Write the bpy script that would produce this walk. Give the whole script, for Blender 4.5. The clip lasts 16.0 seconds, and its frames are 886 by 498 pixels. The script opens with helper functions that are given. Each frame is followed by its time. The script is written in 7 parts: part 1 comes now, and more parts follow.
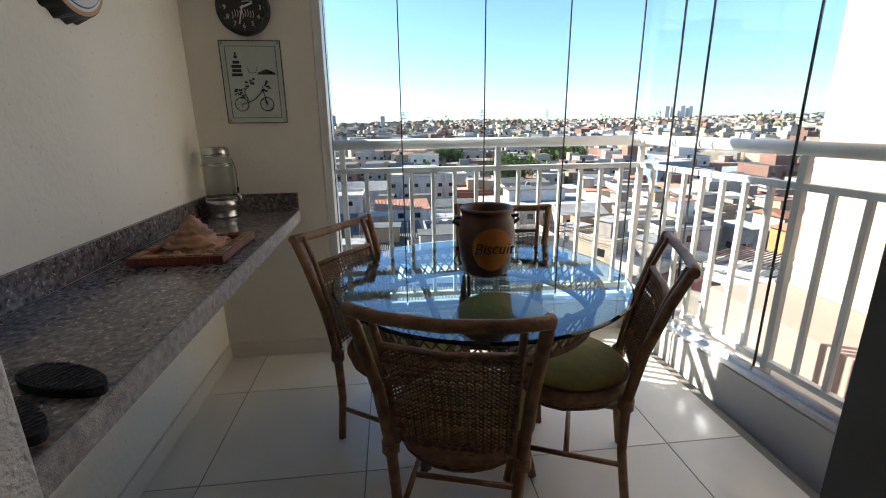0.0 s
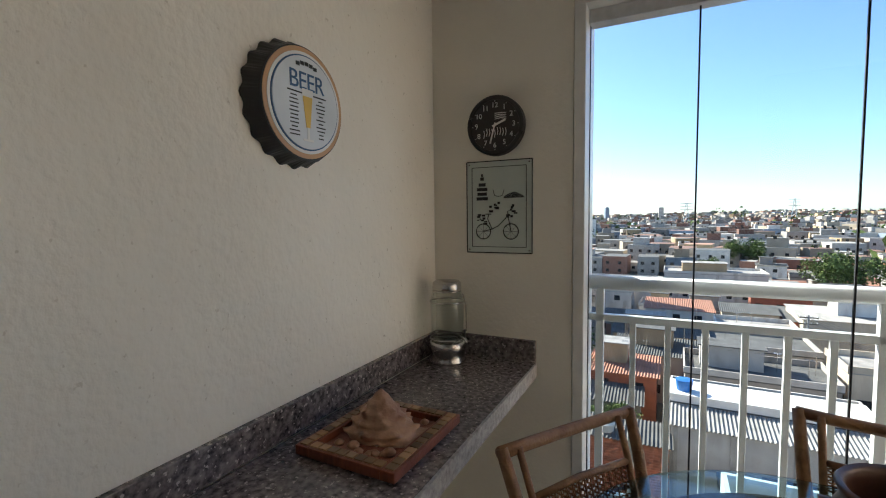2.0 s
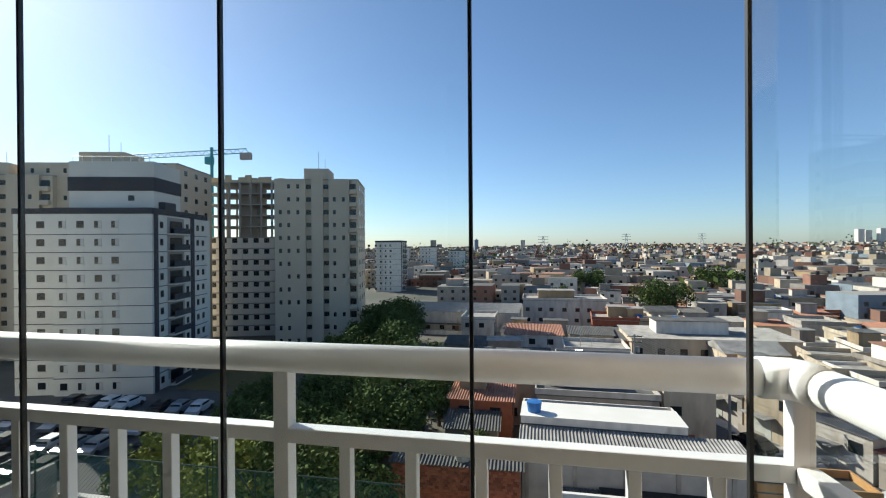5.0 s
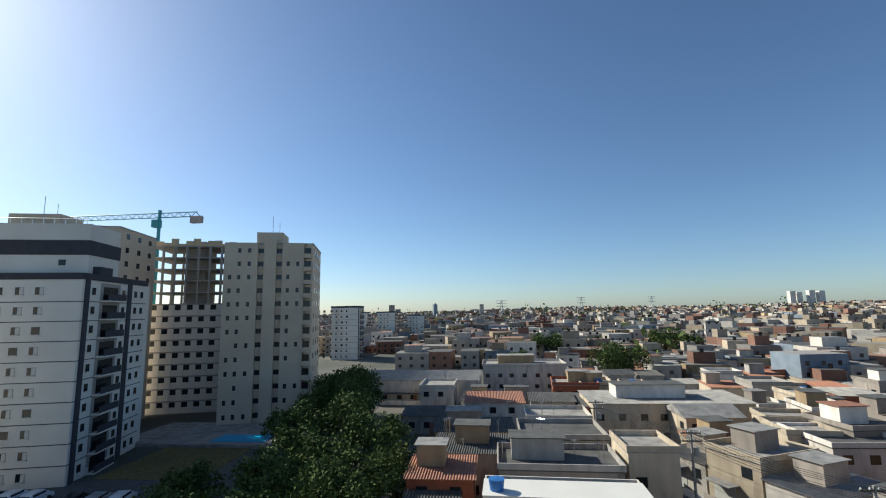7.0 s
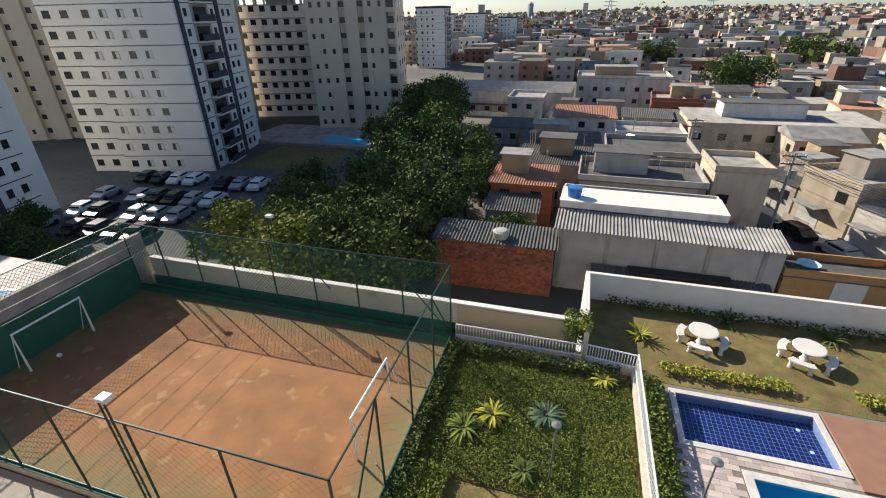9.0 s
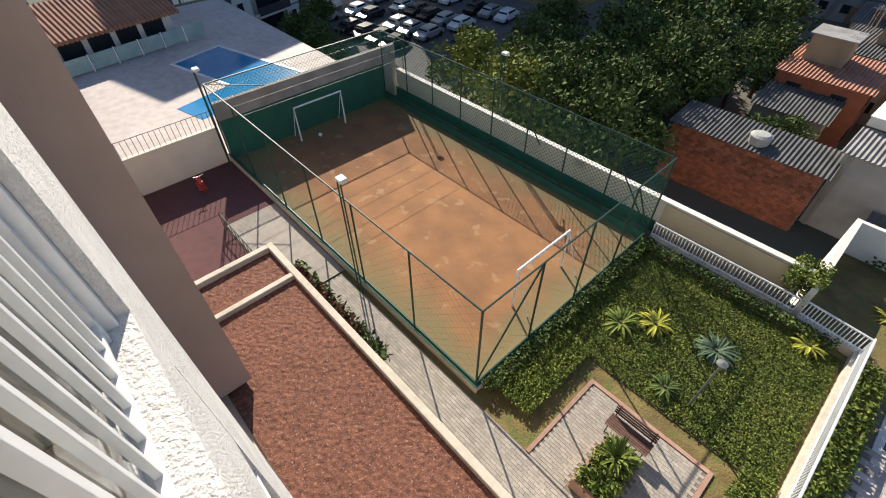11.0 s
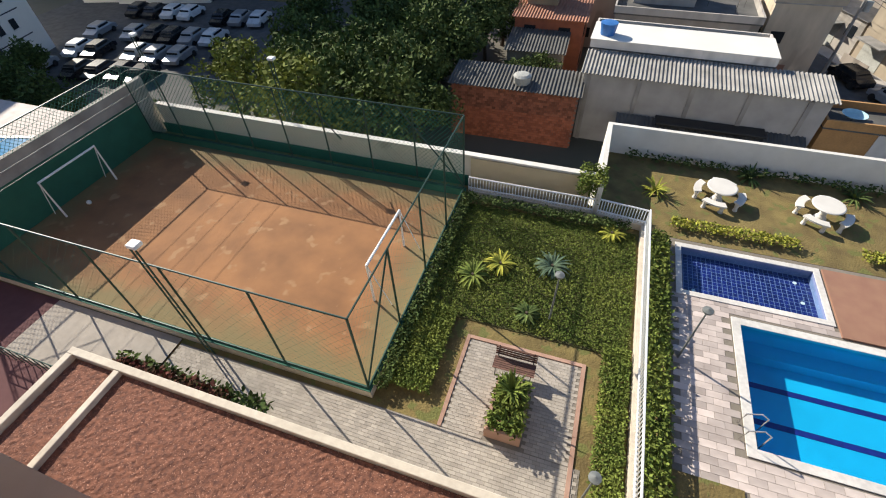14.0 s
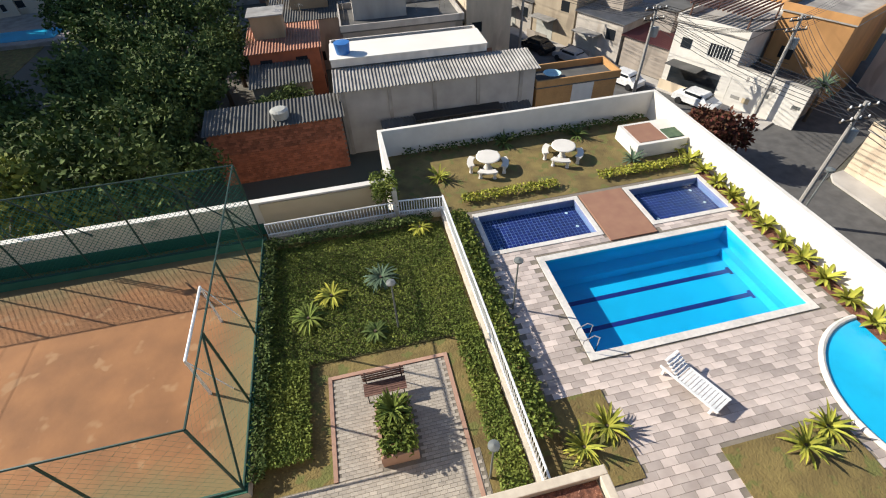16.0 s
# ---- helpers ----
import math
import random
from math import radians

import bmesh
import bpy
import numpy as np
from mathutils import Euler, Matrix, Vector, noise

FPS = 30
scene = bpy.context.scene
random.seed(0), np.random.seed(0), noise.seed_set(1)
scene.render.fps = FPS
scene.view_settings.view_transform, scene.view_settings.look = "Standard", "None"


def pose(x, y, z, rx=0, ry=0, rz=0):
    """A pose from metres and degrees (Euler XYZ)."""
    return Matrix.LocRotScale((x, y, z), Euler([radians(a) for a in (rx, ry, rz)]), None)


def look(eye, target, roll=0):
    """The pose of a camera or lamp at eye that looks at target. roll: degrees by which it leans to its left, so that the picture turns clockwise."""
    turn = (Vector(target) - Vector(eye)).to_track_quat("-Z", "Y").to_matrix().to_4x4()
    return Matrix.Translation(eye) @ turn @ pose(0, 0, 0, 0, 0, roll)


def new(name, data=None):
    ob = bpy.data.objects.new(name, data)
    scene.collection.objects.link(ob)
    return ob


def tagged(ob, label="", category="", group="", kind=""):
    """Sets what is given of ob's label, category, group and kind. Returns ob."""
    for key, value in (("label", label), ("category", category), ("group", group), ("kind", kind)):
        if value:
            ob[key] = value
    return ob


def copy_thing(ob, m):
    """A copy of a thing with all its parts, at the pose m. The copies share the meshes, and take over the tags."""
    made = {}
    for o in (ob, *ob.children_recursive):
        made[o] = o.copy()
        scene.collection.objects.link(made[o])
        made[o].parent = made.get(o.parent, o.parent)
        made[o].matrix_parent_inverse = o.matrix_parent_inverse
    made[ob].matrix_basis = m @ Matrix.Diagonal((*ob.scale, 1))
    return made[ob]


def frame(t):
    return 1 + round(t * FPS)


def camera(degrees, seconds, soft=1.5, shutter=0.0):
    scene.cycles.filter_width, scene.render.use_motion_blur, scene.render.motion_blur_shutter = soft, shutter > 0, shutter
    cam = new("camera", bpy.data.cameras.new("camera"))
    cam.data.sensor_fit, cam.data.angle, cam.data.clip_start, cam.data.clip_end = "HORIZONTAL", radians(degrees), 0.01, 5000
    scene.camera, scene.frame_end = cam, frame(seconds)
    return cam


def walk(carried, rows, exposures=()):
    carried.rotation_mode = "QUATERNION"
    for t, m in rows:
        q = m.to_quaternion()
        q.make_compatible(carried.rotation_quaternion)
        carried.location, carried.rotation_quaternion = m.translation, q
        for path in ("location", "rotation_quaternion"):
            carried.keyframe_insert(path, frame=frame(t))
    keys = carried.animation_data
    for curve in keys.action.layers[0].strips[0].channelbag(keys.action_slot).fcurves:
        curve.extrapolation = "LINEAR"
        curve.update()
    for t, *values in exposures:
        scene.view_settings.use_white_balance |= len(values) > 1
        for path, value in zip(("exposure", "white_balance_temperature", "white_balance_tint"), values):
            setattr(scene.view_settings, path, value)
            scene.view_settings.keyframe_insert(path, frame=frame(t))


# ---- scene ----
cam = camera(88.8, 16.0, soft=1.1)
PATH = [
    (0, look((0.784, -0.362, 1.437), (0.996, 1.553, 0.899), -0.7)),
    (0.5, look((0.772, -0.23, 1.526), (0.673, 1.694, 0.99), -1.0)),
    (1, look((0.72, -0.072, 1.565), (0.241, 1.836, 1.205), -1.2)),
    (1.5, look((0.685, 0.1, 1.581), (-0.087, 1.933, 1.367), -1.2)),
    (2, look((0.761, 0.328, 1.603), (-0.13, 2.113, 1.464), -0.7)),
    (2.5, look((0.931, 0.503, 1.6), (0.003, 2.273, 1.517), -0.2)),
    (3, look((1.16, 0.653, 1.585), (0.325, 2.47, 1.532), 0.3)),
    (3.5, look((1.425, 0.776, 1.572), (0.794, 2.674, 1.559), 0.1)),
    (4, look((1.626, 0.925, 1.557), (1.107, 2.857, 1.552), -0.1)),
    (4.5, look((1.793, 1.168, 1.539), (1.353, 3.119, 1.532), -0.2)),
    (5, look((1.904, 1.519, 1.536), (1.527, 3.483, 1.529), -0.4)),
    (5.2, look((1.929, 1.656, 1.552), (1.568, 3.623, 1.545), -0.3)),
    (7.3, pose(1.977, 2.489, 1.599, 98.34, 0.99, 5.46)),
    (7.5, pose(1.976, 2.487, 1.597, 96.94, 0.94, 5.42)),
    (8, pose(1.972, 2.482, 1.596, 82.73, 0.90, 5.29)),
    (8.5, pose(1.958, 2.514, 1.607, 70.71, 1.01, 7.06)),
    (9, pose(1.956, 2.523, 1.612, 62.63, 1.06, 16.41)),
    (9.5, pose(1.944, 2.513, 1.617, 56.63, 0.44, 27.04)),
    (10, pose(1.956, 2.521, 1.617, 51.57, 0.07, 37.06)),
    (10.2, pose(1.972, 2.564, 1.631, 49.71, 0.03, 40.34)),
    (12.3, pose(2.006, 2.660, 1.664, 43.78, 0.66, 49.54)),
    (12.5, pose(2.020, 2.689, 1.681, 43.73, 1.36, 48.07)),
    (13, pose(2.047, 2.725, 1.684, 43.65, 1.71, 40.33)),
    (13.5, pose(2.076, 2.753, 1.669, 43.59, 1.64, 30.47)),
    (14, pose(2.102, 2.771, 1.649, 43.76, 1.88, 18.56)),
    (14.5, pose(2.101, 2.800, 1.604, 44.66, 1.90, 8.53)),
    (15, pose(2.113, 2.811, 1.590, 45.13, 1.87, 0.43)),
    (15.5, pose(2.134, 2.811, 1.580, 45.40, 1.96, -6.69)),
    (16, pose(2.141, 2.798, 1.582, 45.44, 1.99, -13.06)),
]
walk(cam, PATH, exposures=[(0, 1.65, 6000, 6), (1.5, 1.65, 6100, 6), (2.5, 1.65, 6000, 7), (3.0, 1.5, 6100, 7), (4.0, 1.15, 6100, 4), (5.0, 0.55, 6200, 4), (7.5, 0.25, 6200, 4), (8.5, 0.45, 6500, 8), (9.5, 0.75, 6700, 10), (12.5, 0.75, 6600, 9), (16, 0.65, 6500, 9)])

# ---- light ----
SUN_EL, SUN_AZ = radians(31.5), radians(63)  # azimuth from +y towards -x
world = bpy.data.worlds.new("sky")
scene.world = world
world.use_nodes = True
_wn = world.node_tree.nodes
_sky = _wn.new("ShaderNodeTexSky")
_sky.sky_type = "NISHITA"
_sky.sun_disc = False
_sky.sun_elevation = SUN_EL
_sky.sun_rotation = -SUN_AZ
_sky.air_density = 0.85
_sky.dust_density = 0.55
_sky.ozone_density = 4.2
world.node_tree.links.new(_sky.outputs[0], _wn["Background"].inputs[0])
_wn["Background"].inputs[1].default_value = 0.10
sun = new("sun", bpy.data.lights.new("sun", "SUN"))
sun.data.energy = 5.0
sun.data.angle = radians(0.5)
sun.data.color = (1.0, 0.93, 0.82)
sun.matrix_world = look((-math.cos(SUN_EL) * math.sin(SUN_AZ) * 50, math.cos(SUN_EL) * math.cos(SUN_AZ) * 50, math.sin(SUN_EL) * 50), (0, 0, 0))

# ---- materials ----
FLOOR = 0.107
POD = -11.5
LOW = -20.0


def mat(name, col, rough=0.7, col2=None, scale=8.0, detail=6.0, bump=0.0, bump_scale=None, metal=0.0, spots=None, spot_scale=30.0, spot_at=0.6, vary=0.0, stretch=(1, 1, 1), spec=0.5, coat=0.0, island=False):
    """Procedural material: two-scale colour variation, optional spots, bump, and per-piece variation."""
    m = bpy.data.materials.new(name)
    m.use_nodes = True
    nt = m.node_tree
    b = nt.nodes["Principled BSDF"]
    b.inputs["Roughness"].default_value = rough
    b.inputs["Metallic"].default_value = metal
    b.inputs["Specular IOR Level"].default_value = spec
    b.inputs["Coat Weight"].default_value = coat
    tc = nt.nodes.new("ShaderNodeTexCoord")
    mp = nt.nodes.new("ShaderNodeMapping")
    mp.inputs["Scale"].default_value = stretch
    nt.links.new(tc.outputs["Object"], mp.inputs[0])
    n = nt.nodes.new("ShaderNodeTexNoise")
    n.inputs["Scale"].default_value = scale
    n.inputs["Detail"].default_value = detail
    nt.links.new(mp.outputs[0], n.inputs["Vector"])
    r = nt.nodes.new("ShaderNodeValToRGB")
    c2 = col2 or tuple(c * 0.82 for c in col)
    r.color_ramp.elements[0].position, r.color_ramp.elements[0].color = 0.3, (*c2, 1)
    r.color_ramp.elements[1].position, r.color_ramp.elements[1].color = 0.7, (*col, 1)
    nt.links.new(n.outputs["Fac"], r.inputs[0])
    out = r.outputs[0]
    big = nt.nodes.new("ShaderNodeTexNoise")
    big.inputs["Scale"].default_value = scale * 0.13
    big.inputs["Detail"].default_value = 3
    nt.links.new(mp.outputs[0], big.inputs["Vector"])
    mr = nt.nodes.new("ShaderNodeMapRange")
    mr.inputs[1].default_value, mr.inputs[2].default_value, mr.inputs[3].default_value, mr.inputs[4].default_value = 0.3, 0.7, 0.86, 1.08
    nt.links.new(big.outputs["Fac"], mr.inputs[0])
    mul = nt.nodes.new("ShaderNodeMix")
    mul.data_type, mul.blend_type = "RGBA", "MULTIPLY"
    mul.inputs[0].default_value = 1.0
    nt.links.new(out, mul.inputs[6])
    nt.links.new(mr.outputs[0], mul.inputs[7])
    out = mul.outputs[2]
    if spots:
        s = nt.nodes.new("ShaderNodeTexNoise")
        s.inputs["Scale"].default_value = spot_scale
        s.inputs["Detail"].default_value = 2
        nt.links.new(mp.outputs[0], s.inputs["Vector"])
        sr = nt.nodes.new("ShaderNodeValToRGB")
        sr.color_ramp.elements[0].position, sr.color_ramp.elements[1].position = spot_at, spot_at + 0.06
        nt.links.new(s.outputs["Fac"], sr.inputs[0])
        mx = nt.nodes.new("ShaderNodeMix")
        mx.data_type = "RGBA"
        nt.links.new(sr.outputs[0], mx.inputs[0])
        nt.links.new(out, mx.inputs[6])
        mx.inputs[7].default_value = (*spots, 1)
        out = mx.outputs[2]
    if vary:
        hs = nt.nodes.new("ShaderNodeHueSaturation")
        if island:
            src = nt.nodes.new("ShaderNodeNewGeometry").outputs["Random Per Island"]
        else:
            src = nt.nodes.new("ShaderNodeObjectInfo").outputs["Random"]
        vr = nt.nodes.new("ShaderNodeMapRange")
        vr.inputs[3].default_value, vr.inputs[4].default_value = 1 - vary, 1 + vary
        nt.links.new(src, vr.inputs[0])
        nt.links.new(vr.outputs[0], hs.inputs["Value"])
        nt.links.new(out, hs.inputs["Color"])
        out = hs.outputs[0]
    nt.links.new(out, b.inputs["Base Color"])
    if bump:
        bn = nt.nodes.new("ShaderNodeTexNoise")
        bn.inputs["Scale"].default_value = bump_scale or scale * 4
        bn.inputs["Detail"].default_value = 4
        nt.links.new(mp.outputs[0], bn.inputs["Vector"])
        bp = nt.nodes.new("ShaderNodeBump")
        bp.inputs["Strength"].default_value = min(1.0, bump)
        bp.inputs["Distance"].default_value = 0.01 * max(1.0, bump)
        nt.links.new(bn.outputs["Fac"], bp.inputs["Height"])
        nt.links.new(bp.outputs[0], b.inputs["Normal"])
    return m


def glass_mat(name, tint=(0.97, 0.99, 0.98), rough=0.0):
    m = bpy.data.materials.new(name)
    m.use_nodes = True
    b = m.node_tree.nodes["Principled BSDF"]
    b.inputs["Base Color"].default_value = (*tint, 1)
    b.inputs["Transmission Weight"].default_value = 1.0
    b.inputs["Roughness"].default_value = rough
    b.inputs["IOR"].default_value = 1.45
    return m


def thin_glass(name, tint, ior=1.45, wave=0.0):
    """A pane or still water: light passes straight, gloss by Fresnel."""
    m = bpy.data.materials.new(name)
    m.use_nodes = True
    nt = m.node_tree
    nt.nodes.remove(nt.nodes["Principled BSDF"])
    tr, gl, mx, fr = (nt.nodes.new("ShaderNodeBsdfTransparent"), nt.nodes.new("ShaderNodeBsdfGlossy"), nt.nodes.new("ShaderNodeMixShader"), nt.nodes.new("ShaderNodeLayerWeight"))
    tr.inputs[0].default_value = (*tint, 1)
    gl.inputs["Roughness"].default_value = 0.0
    fr.inputs["Blend"].default_value = 0.5
    pw, ad = nt.nodes.new("ShaderNodeMath"), nt.nodes.new("ShaderNodeMath")
    pw.operation, ad.operation = "POWER", "MULTIPLY_ADD"
    pw.inputs[1].default_value = 5.0
    ad.inputs[1].default_value, ad.inputs[2].default_value = 0.9, ((ior - 1) / (ior + 1)) ** 2
    nt.links.new(fr.outputs["Facing"], pw.inputs[0])
    nt.links.new(pw.outputs[0], ad.inputs[0])
    if wave:
        n, bp = nt.nodes.new("ShaderNodeTexNoise"), nt.nodes.new("ShaderNodeBump")
        n.inputs["Scale"].default_value = 2.5
        bp.inputs["Strength"].default_value, bp.inputs["Distance"].default_value = wave, 0.02
        nt.links.new(n.outputs["Fac"], bp.inputs["Height"])
        nt.links.new(bp.outputs[0], gl.inputs["Normal"])
    nt.links.new(ad.outputs[0], mx.inputs[0])
    nt.links.new(tr.outputs[0], mx.inputs[1])
    nt.links.new(gl.outputs[0], mx.inputs[2])
    nt.links.new(mx.outputs[0], nt.nodes["Material Output"].inputs[0])
    return m


M = {}
M["wall"] = mat("cream_textured_paint", (0.80, 0.77, 0.70), 0.85, (0.75, 0.72, 0.65), 3, bump=0.5, bump_scale=40, stretch=(1, 1, 0.85), spots=(0.60, 0.56, 0.49), spot_scale=70, spot_at=0.69)
M["wall_smooth"] = mat("cream_paint", (0.80, 0.76, 0.67), 0.8, (0.76, 0.72, 0.63), 2.5, bump=0.25, bump_scale=60)
M["white_stucco"] = mat("white_stucco", (0.73, 0.71, 0.67), 0.9, (0.62, 0.59, 0.55), 14, bump=1.6, bump_scale=60)
M["ceiling"] = mat("white_ceiling_paint", (0.78, 0.77, 0.74), 0.9)
M["brown"] = mat("brown_facade_paint", (0.42, 0.305, 0.24), 0.85, (0.39, 0.28, 0.22), 1.5, bump=0.3, bump_scale=50)
M["beige_facade"] = mat("beige_facade_paint", (0.66, 0.52, 0.40), 0.85, (0.62, 0.48, 0.37), 1.2, bump=0.3, bump_scale=50)
M["white_metal"] = mat("white_powder_coat", (0.80, 0.80, 0.78), 0.35, (0.74, 0.74, 0.72), 20)
M["alu"] = mat("anodised_aluminium", (0.62, 0.63, 0.65), 0.35, None, 30, metal=0.8)
# Lamp and patch paint; on the door wall its dark grey holds shade.
M["dark_frame"] = mat("dark_grey_paint_and_wall_shade", (0.16, 0.17, 0.16), 0.5)
M["black_rubber"] = mat("black_rubber", (0.012, 0.012, 0.012), 0.6)
M["tile"] = mat("cream_porcelain_tile", (0.76, 0.72, 0.64), 0.22, (0.71, 0.67, 0.59), 3, vary=0.03, bump=0.05)
M["grout"] = mat("grey_grout", (0.22, 0.20, 0.17), 0.9)
M["granite"] = mat("speckled_grey_granite", (0.25, 0.215, 0.21), 0.16, (0.03, 0.028, 0.03), 60, 5, spots=(0.42, 0.37, 0.35), spot_scale=80, spot_at=0.62)
M["granite_edge"] = mat("rough_granite_edge", (0.50, 0.47, 0.44), 0.7, (0.25, 0.23, 0.22), 60, bump=0.6)
M["rattan"] = mat("brown_rattan_cane", (0.30, 0.16, 0.07), 0.5, (0.17, 0.08, 0.035), 26, bump=0.4, bump_scale=120, vary=0.06)
M["weave"] = mat("woven_rattan_strand", (0.30, 0.15, 0.065), 0.6, (0.15, 0.07, 0.03), 60, bump=0.5, bump_scale=200, vary=0.35, island=True)
M["cushion"] = mat("mustard_seat_fabric", (0.42, 0.33, 0.10), 0.95, (0.34, 0.26, 0.08), 30, bump=0.8, bump_scale=300)
M["glass"] = thin_glass("clear_glass", (0.975, 0.99, 0.985))
M["table_glass"] = glass_mat("blue_green_table_glass", (0.62, 0.85, 0.93))
M["jar_glass"] = thin_glass("clear_jar_glass", (0.93, 0.95, 0.94))
M["steel"] = mat("brushed_steel", (0.60, 0.59, 0.57), 0.25, None, 40, metal=1.0, stretch=(1, 1, 12))
M["clay"] = mat("dark_brown_ceramic", (0.12, 0.055, 0.033), 0.4, (0.075, 0.034, 0.022), 12, bump=0.1)
M["orange_clay"] = mat("orange_painted_ceramic", (0.50, 0.19, 0.03), 0.45, (0.42, 0.15, 0.02), 14)
M["black"] = mat("black_paint", (0.015, 0.015, 0.016), 0.45)
M["black_line"] = mat("black_print", (0.02, 0.022, 0.022), 0.6)
M["white_print"] = mat("white_print", (0.78, 0.78, 0.76), 0.6)
M["tin_sign"] = mat("pale_green_enamel", (0.56, 0.61, 0.56), 0.4, (0.50, 0.55, 0.50), 6)
M["beer_face"] = mat("pale_blue_print", (0.66, 0.70, 0.74), 0.4)
M["gold"] = mat("copper_ring_paint", (0.55, 0.32, 0.16), 0.4)
M["blue_print"] = mat("dark_blue_print", (0.03, 0.10, 0.22), 0.5)
M["yellow_print"] = mat("amber_print", (0.75, 0.50, 0.10), 0.5)
M["tray_wood"] = mat("reddish_tray_wood", (0.26, 0.075, 0.035), 0.45, (0.16, 0.045, 0.022), 20, stretch=(6, 1, 1), bump=0.2)
M["mosaic"] = mat("tray_mosaic_tile", (0.45, 0.26, 0.10), 0.4, (0.18, 0.10, 0.06), 9, vary=0.6)
M["shell"] = mat("pinkish_sea_shell", (0.50, 0.31, 0.19), 0.5, (0.28, 0.13, 0.08), 22, bump=0.8, bump_scale=40)
M["blue_box"] = mat("light_blue_tin", (0.42, 0.62, 0.66), 0.4, (0.36, 0.56, 0.60), 8)
M["sole"] = mat("black_ribbed_rubber", (0.014, 0.014, 0.015), 0.65, bump=0.6, bump_scale=90)
# outside
M["mulch"] = mat("red_brown_mulch", (0.235, 0.095, 0.055), 0.95, (0.085, 0.034, 0.023), 9, 10, bump=2.0, bump_scale=24, spots=(0.36, 0.18, 0.12), spot_scale=26, spot_at=0.62)
M["rim"] = mat("cream_concrete_rim", (0.60, 0.53, 0.42), 0.85, (0.50, 0.43, 0.34), 6, bump=0.3)
M["dirt"] = mat("orange_sand", (0.44, 0.19, 0.075), 0.95, (0.33, 0.145, 0.06), 0.9, 8, spots=(0.40, 0.25, 0.13), spot_scale=1.5, spot_at=0.60, bump=0.8, bump_scale=6)
M["worn_grass"] = mat("worn_synthetic_grass", (0.22, 0.17, 0.06), 0.95, (0.13, 0.13, 0.05), 1.6, 8, bump=0.8, bump_scale=30)
M["green_paint"] = mat("green_painted_wall", (0.02, 0.12, 0.075), 0.8, (0.015, 0.095, 0.06), 1.5)
M["green_metal"] = mat("dark_green_steel", (0.012, 0.05, 0.035), 0.5)
M["green_net"] = mat("green_nylon_net", (0.02, 0.16, 0.10), 0.8)
M["concrete_wall"] = mat("cream_rendered_wall", (0.74, 0.67, 0.55), 0.9, (0.64, 0.57, 0.46), 0.8, bump=0.3, bump_scale=12, spots=(0.40, 0.36, 0.30), spot_scale=0.7, spot_at=0.66)
M["tan_wall"] = mat("tan_rendered_wall", (0.58, 0.47, 0.30), 0.9, (0.50, 0.40, 0.25), 0.8)
M["old_concrete"] = mat("weathered_concrete", (0.42, 0.39, 0.34), 0.95, (0.22, 0.20, 0.18), 0.7, bump=0.6, bump_scale=9)
M["white_paint"] = mat("white_wall_paint", (0.70, 0.665, 0.60), 0.8, (0.62, 0.585, 0.52), 1.5)
M["lawn"] = mat("dry_lawn_grass", (0.22, 0.165, 0.055), 0.95, (0.12, 0.085, 0.03), 1.6, 10, bump=3.0, bump_scale=16, spots=(0.13, 0.13, 0.035), spot_scale=2.2, spot_at=0.56)
M["leaf"] = mat("green_leaf", (0.19, 0.22, 0.045), 0.85, (0.085, 0.125, 0.025), 0.9, vary=0.45, island=True, spec=0.15)
M["leaf_dark"] = mat("dark_tree_leaf", (0.115, 0.15, 0.042), 0.85, (0.055, 0.085, 0.024), 0.6, vary=0.5, island=True, spec=0.15)
M["leaf_light"] = mat("light_tree_leaf", (0.21, 0.225, 0.045), 0.85, (0.11, 0.14, 0.03), 0.6, vary=0.4, island=True, spec=0.15)
M["leaf_yellow"] = mat("yellow_green_leaf", (0.36, 0.33, 0.05), 0.85, (0.22, 0.25, 0.04), 4, vary=0.35, island=True, spec=0.15)
M["leaf_grey"] = mat("grey_green_leaf", (0.12, 0.17, 0.10), 0.85, (0.07, 0.11, 0.07), 4, vary=0.35, island=True, spec=0.15)
M["leaf_red"] = mat("dark_red_leaf", (0.13, 0.03, 0.03), 0.85, (0.06, 0.05, 0.02), 4, vary=0.4, island=True, spec=0.15)
M["bed_moss"] = mat("mossy_garden_soil", (0.12, 0.12, 0.035), 0.95, (0.06, 0.055, 0.02), 3, 8, bump=2.0, bump_scale=20)
M["bark"] = mat("grey_brown_bark", (0.10, 0.075, 0.05), 0.95, bump=0.8)
M["paver"] = mat("grey_concrete_paver", (0.40, 0.35, 0.29), 0.9, (0.33, 0.29, 0.24), 3, vary=0.12, bump=0.3)
M["paver_red"] = mat("reddish_paver", (0.42, 0.26, 0.19), 0.9, (0.36, 0.21, 0.15), 3, vary=0.12)
M["joint"] = mat("sandy_joint", (0.22, 0.19, 0.15), 0.95)
M["stone"] = mat("pinkish_paving_stone", (0.54, 0.46, 0.41), 0.75, (0.42, 0.35, 0.31), 2.0, vary=0.3, bump=0.4, bump_scale=12)
M["stone_rest"] = mat("paving_stone_joined", (0.54, 0.46, 0.41), 0.75, (0.42, 0.35, 0.31), 2.0, vary=0.3, island=True)
M["pool_coping"] = mat("pale_pool_coping", (0.68, 0.64, 0.58), 0.6)
M["pool_tile"] = mat("sky_blue_pool_tile", (0.01, 0.43, 0.70), 0.3, (0.008, 0.40, 0.66), 4)
M["club_blue"] = mat("deep_blue_pool_water", (0.004, 0.20, 0.42), 0.12, (0.003, 0.17, 0.36), 1.5, bump=0.2, bump_scale=3)
